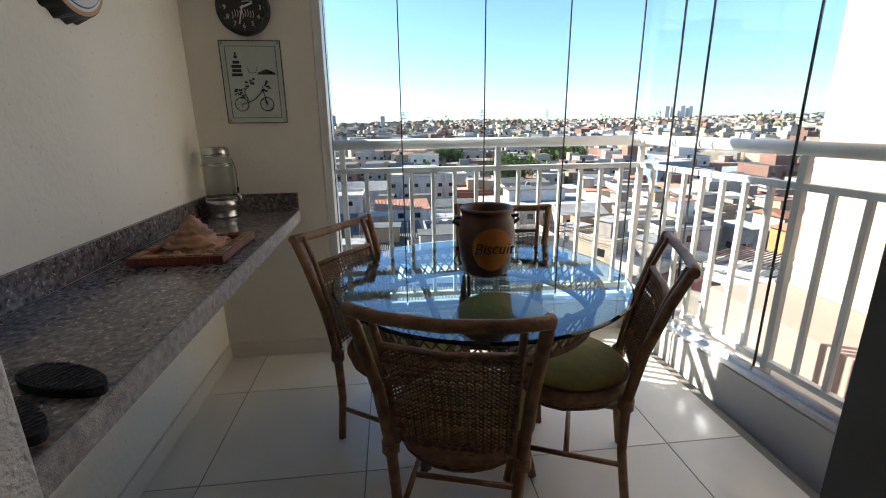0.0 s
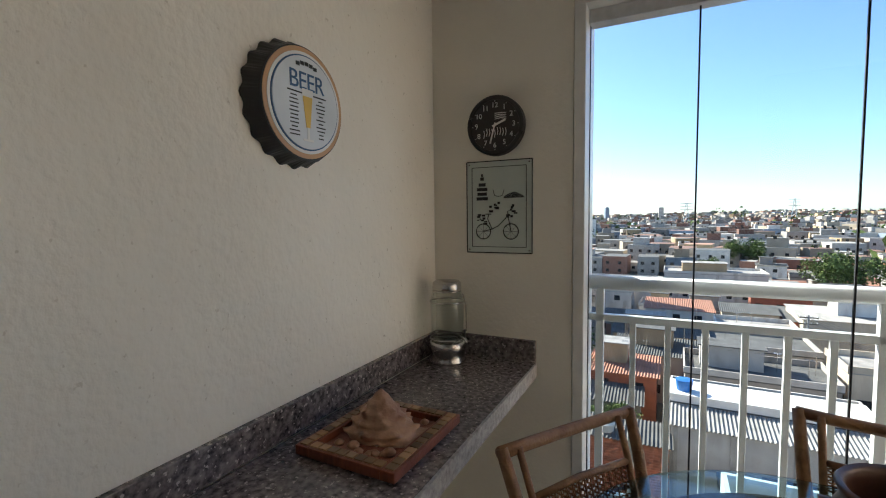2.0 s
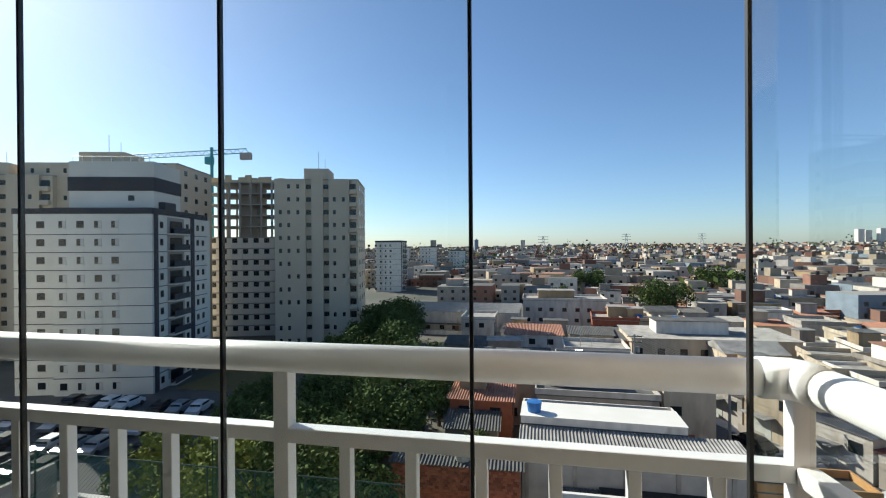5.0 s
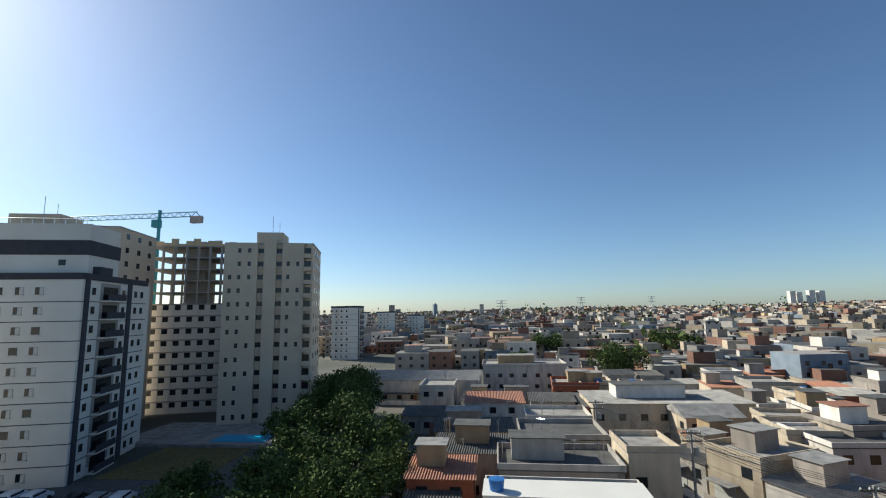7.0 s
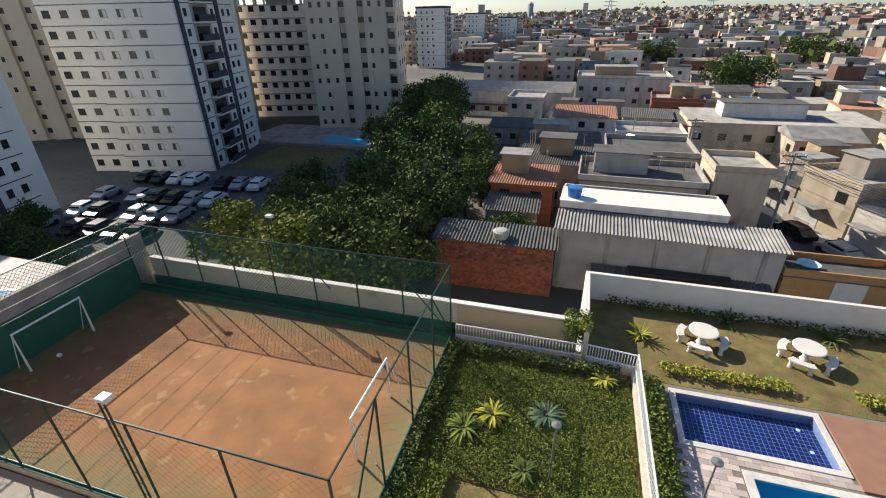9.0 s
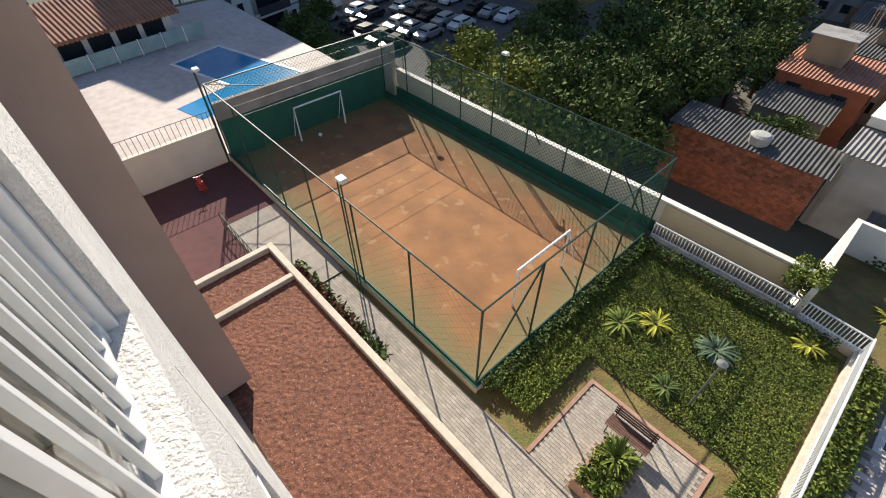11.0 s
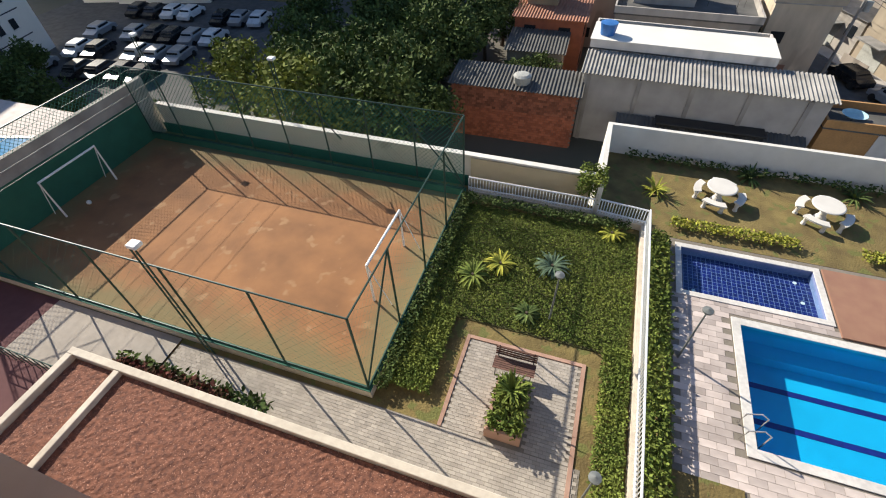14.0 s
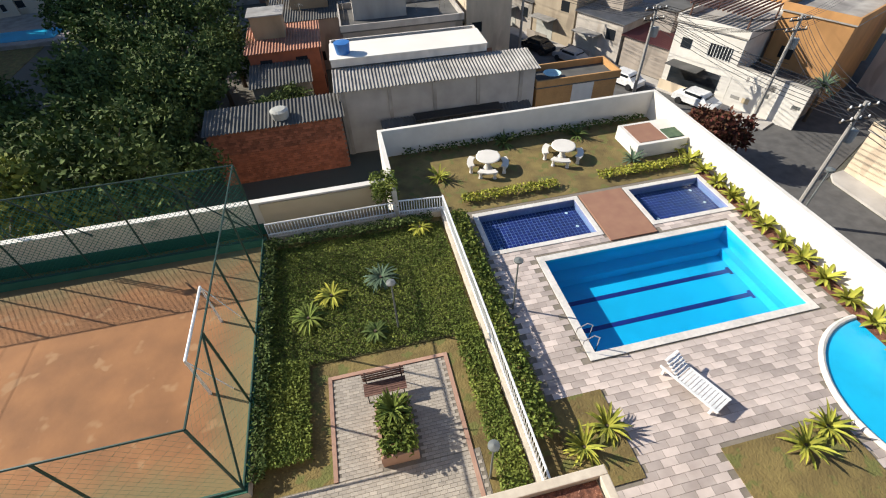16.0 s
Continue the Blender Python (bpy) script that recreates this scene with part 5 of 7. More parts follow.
rosette("yellow_palm", "yellow-green spiky plant in the garden bed", (0.1, 14.3, POD + 0.1), 46, 0.72, M["leaf_yellow"])
rosette("agave_plant", "grey-green agave plant in the garden bed", (-0.76, 13.45, POD + 0.1), 46, 0.75, M["leaf"])
rosette("agave_plant", "large grey-green bush in the garden bed", (2.0, 14.75, POD + 0.1), 60, 0.8, M["leaf_grey"], 0.05)
rosette("small_palm", "small yellow-green palm beside the fence", (4.0, 17.2, POD + 0.1), 36, 0.62, M["leaf_yellow"])
rosette("small_palm", "dark green shrub in the garden bed", (1.5, 12.3, POD + 0.1), 44, 0.6, M["leaf_dark"])

pb = thing("brick_planter", "brick planter box with a green plant on the square", "planter", (1.68, 8.7, POD - 0.008))
for b in ((-0.52, 0.52, -0.85, -0.75), (-0.52, 0.52, 0.75, 0.85), (-0.52, -0.42, -0.75, 0.75), (0.42, 0.52, -0.75, 0.75)):
    part("planter_wall", boxbm(*b, 0, 0.55, 0.01), M["paver_red"], pb)
part("soil", boxbm(-0.42, 0.42, -0.75, 0.75, 0, 0.48), M["mulch"], pb)
hedge("planter_shrub", "leafy green shrub filling the brick planter", 1.2, 2.16, 7.9, 9.5, 0.78, 1600, 0.14, M["leaf"], "")
rosette("planter_palm", "green palm growing in the brick planter", (1.68, 9.1, POD + 0.5), 70, 0.68, M["leaf"], 0.04, 1.1)

bench = thing("park_bench", "brown slatted wooden bench with steel legs", "bench", (1.55, 10.05, POD - 0.008))
for k in range(6):
    part("slat", boxbm(-0.65, 0.65, -0.22 + k * 0.075, -0.16 + k * 0.075, 0.43, 0.46), M["bench_wood"], bench)
for k in range(4):
    part("back_slat", boxbm(-0.65, 0.65, 0.24 + k * 0.022, 0.262 + k * 0.022, 0.52 + k * 0.085, 0.585 + k * 0.085), M["bench_wood"], bench)
for x in (-0.55, 0.55):
    part("leg_frame", tubebm([(x, -0.22, 0), (x, -0.2, 0.42), (x, 0.22, 0.42), (x, 0.34, 0.86)], 0.02, 6), M["black"], bench)
    part("rear_leg", tubebm([(x, 0.24, 0.42), (x, 0.28, 0)], 0.02, 6), M["black"], bench)


def garden_lamp(x, y, h=3.0):
    t = thing("garden_lamp", "slim dark garden lamp post with a small head", "lamp", (x, y, POD - 0.02), 0, "garden lamps")
    part("pole", tubebm([(0, 0, 0), (0, 0, h)], [0.04, 0.025], 8), M["dark_frame"], t)
    part("lamp_head", lathe([(0, h), (0.06, h), (0.15, h + 0.1), (0.15, h + 0.15), (0, h + 0.2)], 16), M["dark_frame"], t)


garden_lamp(2.3, 12.4, 2.3)
garden_lamp(6.45, 12.2, 2.4)
garden_lamp(19.0, 9.9 + 3.4, 2.8)
garden_lamp(3.95, 6.9, 2.0)

# white railings on the garden boundary
def bar_fence(name, label, p, q, base, h, step=0.13, kerb=True):
    t = thing(name, label, "fence")
    p, q = Vector((*p, base)), Vector((*q, base))
    d = q - p
    n = max(2, int(d.length / step))
    up = Vector((0, 0, h))
    s = Vector((-d.y, d.x, 0)).normalized() * 0.05
    if kerb:
        bm = bmesh.new()
        a = [bm.verts.new(c) for c in (p - s * 2.4, p + s * 2.4, q + s * 2.4, q - s * 2.4)]
        b = [bm.verts.new(v.co + Vector((0, 0, 0.35))) for v in a]
        bm.faces.new(b)
        bm.faces.new(a[::-1])
        for k in range(4):
            bm.faces.new((a[k], a[(k + 1) % 4], b[(k + 1) % 4], b[k]))
        bmesh.ops.recalc_face_normals(bm, faces=bm.faces)
        part("kerb", bm, M["rim"], t)
    for z in (0.42, 1.0):
        part("rail", tubebm([p + up * z + Vector((0, 0, 0.05)), q + up * z + Vector((0, 0, 0.05))], 0.035, 6), M["white_metal"], t)
    me = mesh_of("bar", tubebm([(0, 0, 0.3), (0, 0, h)], 0.018, 4), M["white_metal"])
    for k in range(n + 1):
        ob = new("bar", me)
        ob.parent = t
        ob.location = p + d * k / n
    return t


bar_fence("white_fence", "white steel bar fence between garden and pool terrace", (5.2, 5.9), (5.2, 17.9), POD - 0.05, 1.15)
bar_fence("white_fence", "white steel bar fence at the end of the garden", (-2.3, 18.2), (3.1, 18.2), POD - 0.05, 0.95)
bar_fence("white_fence", "white steel bar fence joining the garden corner", (3.3, 18.2), (5.2, 18.0), POD - 0.05, 1.0, 0.11)
structure("wall_terrace_west", boxbm(3.1, 3.3, 18.3, 23.5, LOW, POD + 1.5), M["white_paint"], "white boundary wall beside the terrace lawn")
structure("wall_terrace_north", boxbm(3.3, 18.3, 23.3, 23.5, LOW, POD + 1.5), M["white_paint"], "white boundary wall behind the terrace lawn")
structure("wall_terrace_east", boxbm(18.3, 18.5, -6, 23.5, LOW, POD + 1.5), M["white_paint"], "white boundary wall beside the street")
hedge("climbing_plant", "climbing plant hanging over the wall corner", 2.3, 3.35, 18.3, 19.6, 1.75, 2400, 0.13, M["leaf"])

# ---- pool terrace ----
structure("terrace_lawn", boxbm(3.3, 18.3, 17.85, 23.3, POD - 0.3, POD - 0.0), M["lawn"], "dry lawn of the pool terrace", "lawn")
structure("terrace_strip", boxbm(4.612, 6.25, -6, 17.85, POD - 1.34, POD - 0.02), M["lawn"], "planting strip beside the white fence", "lawn")
structure("terrace_bed_east", boxbm(17.65, 18.3, -6, 17.85, POD - 1.34, POD - 0.01), M["mulch"], "planting bed beside the street wall", "bed")
PX0, PX1, PY0, PY1 = 8.45, 16.55, 9.8, 14.1
KX = ((6.65, 11.2), (13.9, 17.45))
KY0, KY1 = 15.15, 17.4
# deck bed with the basins left open
for k, b in enumerate(((6.25, 17.65, -6, PY0 - 0.09), (6.25, PX0 - 0.09, PY0 - 0.09, PY1 + 0.09), (PX1 + 0.09, 17.65, PY0 - 0.09, PY1 + 0.09), (6.25, 17.65, PY1 + 0.09, KY0 - 0.09), (6.25, KX[0][0] - 0.09, KY0 - 0.09, 17.85), (KX[0][1] + 0.09, KX[1][0] - 0.09, KY0 - 0.09, 17.85), (KX[1][1] + 0.09, 17.65, KY0 - 0.09, 17.85), (KX[0][0] - 0.09, KX[0][1] + 0.09, KY1 + 0.09, 17.85), (KX[1][0] - 0.09, KX[1][1] + 0.09, KY1 + 0.09, 17.85))):
    structure("deck_bed", boxbm(*b, POD - 1.34, POD - 0.012), M["joint"], "mortar bed of the pool deck", "floor")
structure("brown_platform", boxbm(11.5, 13.6, 14.5, 17.6, POD - 0.012, POD + 0.06), M["brown_deck"], "brown rendered platform between the small pools", "floor")
big = pool("swimming_pool", PX0, PX1, PY0, PY1, 1.15, M["pool_tile"], "sky-blue swimming pool with dark lane lines")
for y in (11.35, 12.65):
    part("lane_line", boxbm(PX0 + 0.3, PX1 - 0.5, y - 0.10, y + 0.10, POD - 1.149, POD - 1.14), M["navy_tile"], big, "navy tile lane line")
    part("lane_cross", boxbm(PX1 - 0.5, PX1 - 0.35, y - 0.2, y + 0.2, POD - 1.149, POD - 1.14), M["navy_tile"], big, "navy tile lane end")
part("pool_step", boxbm(PX0, PX1, PY1 - 0.55, PY1, POD - 1.14, POD - 0.75), M["pool_tile"], big)
part("pool_step", boxbm(PX1 - 0.3, PX1, PY0, PY1 - 0.55, POD - 1.14, POD - 0.75), M["pool_tile"], big)
lad = thing("pool_ladder", "curved steel pool ladder at the pool edge", "ladder")
for y in (9.95, 10.45):
    part("ladder_rail", tubebm([(PX0 - 0.45, y, POD + 0.03), (PX0 - 0.42, y, POD + 0.6), (PX0 - 0.1, y, POD + 0.78), (PX0 + 0.12, y, POD + 0.6), (PX0 + 0.14, y, POD - 0.8)], 0.022, 8), M["steel"], lad)
for k in range(3):
    part("ladder_step", tubebm([(PX0 + 0.14, 9.95, POD - 0.25 - 0.25 * k), (PX0 + 0.14, 10.45, POD - 0.25 - 0.25 * k)], 0.02, 6), M["steel"], lad)
for (x0, x1) in KX:
    kp = pool("paddling_pool", x0, x1, KY0, KY1, 0.35, M["tile_joint"], "shallow paddling pool with navy tiles", 0.22)
    n, mrow = int((x1 - x0) / 0.165), int((KY1 - KY0) / 0.165)
    bm = bmesh.new()
    for i in range(n):
        for j in range(mrow):
            box(bm, x0 + i * (x1 - x0) / n + 0.012, x0 + (i + 1) * (x1 - x0) / n - 0.012, KY0 + j * (KY1 - KY0) / mrow + 0.012, KY0 + (j + 1) * (KY1 - KY0) / mrow - 0.012, POD - 0.35, POD - 0.344)
    tagged(part("tile_field", bm, M["navy_rest"], kp), kind="stuff")
    for qx, qy in ((x0 + 0.5, KY0 + 0.4), (x1 - 0.4, KY0 + 0.9), (x1 - 0.5, KY1 - 0.4)):
        part("pool_light", disc(bmesh.new(), (qx, qy, POD - 0.343), 0.07, "z", 0.012, 12), M["white_plastic"], kp)
# round pool
rp = thing("round_pool", "curved light blue pool at the terrace edge", "pool")
cxr, cyr, rr_ = 17.6, 5.9, 3.0
bm = bmesh.new()
arc = [(cxr + rr_ * math.cos(a), cyr + rr_ * math.sin(a)) for a in [math.pi / 2 + k * math.pi / 24 for k in range(25)]]
bm.faces.new([bm.verts.new((x, y, POD + 0.012)) for x, y in arc])
part("water_surface", bm, M["pool_tile"], rp, "light blue pool floor")
part("coping", tubebm([(x, y, POD + 0.015) for x, y in arc], 0.10, 8), M["pool_coping"], rp)


def picnic_table(x, y):
    t = thing("picnic_table", "round white concrete garden table with curved benches", "table", (x, y, POD), 20 * x, "garden tables")
    part("tabletop", lathe([(0, 0.66), (0.56, 0.66), (0.6, 0.69), (0.6, 0.72), (0.56, 0.74), (0, 0.74)], 32), M["white_paint"], t)
    part("pedestal", lathe([(0, 0), (0.26, 0), (0.14, 0.2), (0.12, 0.45), (0.25, 0.66), (0, 0.66)], 16), M["white_paint"], t)
    for k in range(4):
        a0 = k * math.pi / 2
        s = [(0.88 * math.cos(a0 + q * 0.1), 0.88 * math.sin(a0 + q * 0.1)) for q in range(-5, 6)]
        bm = bmesh.new()
        lo, hi = [], []
        for (cx, cy) in s:
            f = Vector((cx, cy)).normalized() * 0.15
            lo.append((bm.verts.new((cx - f.x, cy - f.y, 0.36)), bm.verts.new((cx + f.x, cy + f.y, 0.36))))
            hi.append((bm.verts.new((cx - f.x, cy - f.y, 0.43)), bm.verts.new((cx + f.x, cy + f.y, 0.43))))
        for i in range(len(s) - 1):
            bm.faces.new((hi[i][0], hi[i][1], hi[i + 1][1], hi[i + 1][0]))
            bm.faces.new((lo[i][0], lo[i + 1][0], lo[i + 1][1], lo[i][1]))
            bm.faces.new((lo[i][1], lo[i + 1][1], hi[i + 1][1], hi[i][1]))
            bm.faces.new((lo[i][0], hi[i][0], hi[i + 1][0], lo[i + 1][0]))
        bm.faces.new((lo[0][0], lo[0][1], hi[0][1], hi[0][0]))
        bm.faces.new((lo[-1][0], hi[-1][0], hi[-1][1], lo[-1][1]))
        part("curved_seat", bm, M["white_paint"], t)
        for q in (1, 9):
            part("seat_leg", lathe([(0, 0), (0.1, 0), (0.07, 0.15), (0.1, 0.36), (0, 0.36)], 10, *s[q]), M["white_paint"], t)


picnic_table(8.15, 20.85)
picnic_table(12.05, 20.75)
bx = thing("terrace_box", "white walled raised box with brown top on the lawn", "planter", (16.9, 20.6, POD))
part("box_wall", boxbm(-1.4, 1.35, -0.95, 1.1, 0, 0.75, 0.02), M["white_paint"], bx)
part("box_top", boxbm(-1.2, 0.3, -0.75, 0.9, 0.75, 0.77), M["brown_deck"], bx)
part("hatch", boxbm(0.4, 1.2, -0.75, 0.1, 0.75, 0.80), M["leaf_grey"], bx)
for k in range(2):
    tagged(hedge("border_hedge", "low yellow-green border hedge on the terrace lawn", (6.2, 13.0)[k], (10.9, 17.4)[k], 18.35, 18.85, 0.32, 1500, 0.13, M["leaf_yellow"], "border hedges"))
hedge("border_hedge", "dark leafy border along the white fence", 5.45, 6.1, 7.5, 17.6, 0.5, 4200, 0.16, M["leaf"], "border hedges")
hedge("border_hedge", "bushy plants along the terrace boundary wall", 4.2, 17.8, 22.8, 23.2, 0.35, 900, 0.18, M["leaf_dark"], "border hedges")
for k in range(14):
    rosette("yellow_shrub", "yellow-green leafy shrub beside the street wall", (17.95, 6.5 + k * 1.02, POD), 22, 0.62, M["leaf_yellow"], 0.09, 1.0)
for x, y, m_ in ((5.6, 20.6, "leaf_yellow"), (15.2, 19.4, "leaf_grey"), (13.6, 22.4, "leaf_dark"), (7.6, 7.4, "leaf_yellow"), (6.7, 7.0, "leaf_yellow"), (12.6, 5.6, "leaf_yellow"), (13.6, 5.9, "leaf_yellow"), (9.6, 22.7, "leaf_dark")):
    rosette("garden_palm", "small bushy palm on the terrace", (x, y, POD), 34, 0.75, M[m_], 0.05, 0.9)
structure("lawn_wedge", boxbm(6.2, 8.0, 5.9, 8.55, POD - 0.012, POD + 0.03), M["lawn"], "small patch of lawn in the deck", "lawn")
structure("lawn_patch", boxbm(10.4, 14.2, 3.6, 6.1, POD - 0.012, POD + 0.03), M["lawn"], "patch of lawn beside the round pool", "lawn")

lg = thing("sun_lounger", "white plastic sun lounger on the pool deck", "lounger", (10.7, 7.93, POD + 0.02), 22)
for k in range(12):
    y = -0.95 + k * 0.11
    part("seat_slat", boxbm(-0.30, 0.30, y, y + 0.09, 0.30, 0.33), M["white_plastic"], lg)
for k in range(6):
    y, z = 0.38 + k * 0.095, 0.33 + k * 0.06
    part("back_slat", boxbm(-0.30, 0.30, y, y + 0.08, z, z + 0.03), M["white_plastic"], lg)
for s in (-1, 1):
    part("side_rail", boxbm(s * 0.33 - 0.03, s * 0.33 + 0.03, -0.97, 0.95, 0.27, 0.34, 0.01), M["white_plastic"], lg)
    for y in (-0.8, 0.8):
        part("leg", boxbm(s * 0.31 - 0.03, s * 0.31 + 0.03, y - 0.04, y + 0.04, 0, 0.28), M["white_plastic"], lg)
hedge("red_shrub", "dark red leafy shrub beside the path", -10.4, -6.2, 5.75, 6.5, 0.8, 2200, 0.2, M["leaf_red"])
hedge("path_shrub", "green leafy shrub beside the path", -10.6, -5.0, 5.75, 6.7, 0.7, 1800, 0.2, M["leaf_dark"])
hedge("grass_edge", "low green grass edge along the path", -5.0, 0.4, 5.7, 6.0, 0.15, 1500, 0.1, M["leaf_yellow"])

# ---- trees ----


def tree(x, y, z, h, r, m, seed, group="trees in the grove", label="leafy dark green tree rising from the valley"):
    t = thing("tree", label, "tree", (x, y, z), seed * 37, group)
    rg = random.Random(seed)
    th = h * 0.5
    part("trunk", tubebm([(0, 0, 0), (0.1, 0.05, th * 0.5), (0, 0.1, th)], [0.28, 0.22, 0.16], 7), M["bark"], t)
    cl = []
    for k in range(16):
        a, q = rg.uniform(0, 6.28), math.sqrt(rg.random())
        zz = h * rg.uniform(0.48, 0.92)
        fall = 1 - 0.55 * abs((zz / h - 0.62) / 0.35)
        cl.append((Vector((math.cos(a) * q * r * fall, math.sin(a) * q * r * fall, zz)), r * rg.uniform(0.26, 0.46)))
    bm = bmesh.new()
    for c, cr in cl[:7]:
        tube(bm, [(0, 0.1, th * 0.8), c * 0.6 + Vector((0, 0, th * 0.35)), c], [0.12, 0.07, 0.03], 5)
    part("limb", bm, M["bark"], t)

    def place():
        c, cr = rg.choice(cl)
        d = Vector((rg.gauss(0, 1), rg.gauss(0, 1), rg.gauss(0, 1))).normalized()
        return c + d * cr * rg.uniform(0.6, 1.05)
    part("crown", leaves(bmesh.new(), 3600, place, 0.42, rg, 0.2), M[m], t)
    return t


tree(29.3, 28.5, LOW, 4.6, 2.3, "leaf_red", 12, "street trees", "small reddish leafy tree on the pavement")
base_trees = [tree(-17.5, 25.5, LOW, 9.6, 4.3, "leaf_light", 1, label="broad light green tree behind the court wall"), tree(-13.0, 28.5, LOW, 8.6, 4.0, "leaf_dark", 2), tree(-17.5, 39.0, LOW, 7.2, 3.4, "leaf_dark", 3)]
rgt = random.Random(17)
for x, y, k, s in ((-10.6, 32.5, 1, 0.72), (-11.0, 38.5, 1, 0.8), (-10.4, 43.5, 2, 0.95), (-9.6, 49.5, 1, 0.85), (-9.0, 55, 2, 0.9), (-14.5, 33, 1, 1.0), (-20, 34, 1, 0.95), (-13.0, 37, 2, 0.95), (-15, 42, 1, 1.0), (-20, 45, 2, 1.1), (-12.5, 47, 1, 1.0), (-17, 53, 2, 1.1), (-13, 60, 1, 1.1), (-22, 57, 2, 1.1), (-18, 68, 1, 1.2), (-25, 66, 2, 1.2), (-22, 78, 1, 1.25), (-27, 80, 2, 1.2), (-24, 90, 1, 1.3), (-29, 93, 2, 1.3), (-27, 102, 1, 1.2), (-25, 30, 0, 0.85), (-3.4, 41.6, 1, 0.58), (-24, 39, 1, 0.9), (-28, 48, 2, 0.9), (33, 128, 1, 1.5), (38, 131, 1, 1.4), (12, 150, 2, 1.2), (70, 190, 1, 1.6), (76, 185, 2, 1.6), (25, 190, 1, 1.5), (-33, 26, 2, 0.7), (-40, 24, 1, 0.75), (-47, 27, 2, 0.75), (-52, 32, 2, 0.7)):
    o = copy_thing(base_trees[k], pose(x, y, LOW, 0, 0, rgt.uniform(0, 360)))
    o.scale = (s, s, s)

# ---- apartment blocks ----


def windows_on(t, xs, zs, y, w, h, out=-1, axis="y", group_name="window"):
    """Windows with frame, glass and sill on a face of the tower."""
    me_g = mesh_of("window", boxbm(-w / 2, w / 2, -0.03, 0.03, 0, h), M["window_dark"])
    me_s = mesh_of("sill", boxbm(-w / 2 - 0.08, w / 2 + 0.08, -0.12, 0.06, -0.12, 0), M["white_paint"])
    for z in zs:
        for x in xs:
            ob = new("window", me_g)
            ob.parent = t
            sb = new("sill", me_s)
            sb.parent = ob
            ob.matrix_basis = pose(x, y, z) if axis == "y" else pose(y, x, z, 0, 0, 90 if out > 0 else -90)


def white_block(x, y, rz, floors, label, roofbox=True, W=20.0, D=17.8):
    """Pale slab block: a stepped front with thin dark floor lines, a side with balconies between dark stripes."""
    t = thing("apartment_block", label, "apartment building", (x, y, LOW), rz, "white apartment blocks")
    FH = 2.65
    Hh = floors * FH + 1.1
    part("wall", boxbm(-W * 0.70, 0, 0, D, 0, Hh), M["block_white"], t)
    part("recessed_wall", boxbm(-W, -W * 0.70, 0.7, D - 1, 0, Hh - 0.02), M["block_white"], t)
    part("end_wing", boxbm(-4.5, -0.4, D, D + 2.2, 0, Hh - 0.6), M["block_white"], t)
    part("parapet", boxbm(-W * 0.70 - 0.12, 0.14, -0.14, D + 0.14, Hh - 0.75, Hh + 0.15), M["block_dark"], t)
    part("recessed_parapet", boxbm(-W - 0.12, -W * 0.70 - 0.13, 0.56, D - 0.9, Hh - 0.7, Hh + 0.1), M["block_dark"], t)
    if roofbox:
        part("roof_house", boxbm(-13.2, -0.8, 2.2, 10, Hh + 0.15, Hh + 7.4), M["block_white"], t)
        part("roof_house_band", boxbm(-13.32, -0.68, 2.08, 10.12, Hh + 2.9, Hh + 5.0), M["block_dark"], t)
        part("roof_window", boxbm(-4.6, -3.7, 2.15, 2.22, Hh + 1.4, Hh + 2.2), M["window_dark"], t)
        for k in range(9):
            part("roof_rail", tubebm([(-12.8 + k * 1.4, 2.5, Hh + 7.4), (-12.8 + k * 1.4, 2.5, Hh + 8.2)], 0.04, 4), M["steel"], t)
        part("roof_rail", tubebm([(-12.8, 2.5, Hh + 8.2), (-1.6, 2.5, Hh + 8.2)], 0.04, 4), M["steel"], t)
        part("stair_head", boxbm(-0.9, 0.2, 3.4, 6.6, Hh + 0.15, Hh + 1.3), M["block_dark"], t)
    for k in range(1, floors):
        part("floor_line", boxbm(-W * 0.70 - 0.04, 0.04, -0.045, D + 0.04, k * FH - 0.08, k * FH + 0.03), M["block_dark"], t)
        part("floor_line", boxbm(-W - 0.04, -W * 0.70 - 0.05, 0.655, D - 0.96, k * FH - 0.08, k * FH + 0.03), M["block_dark"], t)
    for a, b in ((0.5, 1.5), (11.6, 12.8)):
        part("dark_stripe", boxbm(0.02, 0.16, a, b, 0, Hh), M["block_dark"], t)
    part("balcony_recess", boxbm(0.02, 0.06, 4.2, 9.4, 1, Hh - 1), M["raw_concrete"], t)
    zs = [0.95 + FH * k for k in range(floors)]
    windows_on(t, (-12.6, -10.1, -7.6, -5.2), zs, -0.02, 1.0, 1.0)
    windows_on(t, (-18.8, -16.2), zs, 0.68, 1.1, 1.0)
    windows_on(t, (2.6, 10.5, 14.2, 16.2), zs, 0.05, 0.8, 1.0, 1, "x")
    shutter = mesh_of("shutter", boxbm(0.05, 0.52, -0.06, -0.01, 0.03, 0.97), M["white_paint"])
    for i, z in enumerate(zs):
        for j, xx in enumerate((-12.6, -10.1, -7.6, -5.2)):
            if (i * 3 + j * 5) % 4:
                ob = new("shutter", shutter)
                ob.parent, ob.location = t, (xx, -0.03, z)
        b = part("balcony", boxbm(0.06, 1.1, 4.3, 9.3, z - 0.95, z - 0.75), M["block_white"], t)
        part("balcony_rail", boxbm(1.04, 1.09, 4.3, 9.3, z - 0.74, z + 0.2), M["block_dark"], b)
        part("balcony_door", boxbm(0.065, 0.10, 4.9, 8.7, z - 0.74, z + 1.25), M["window_dark"], b)
    return t


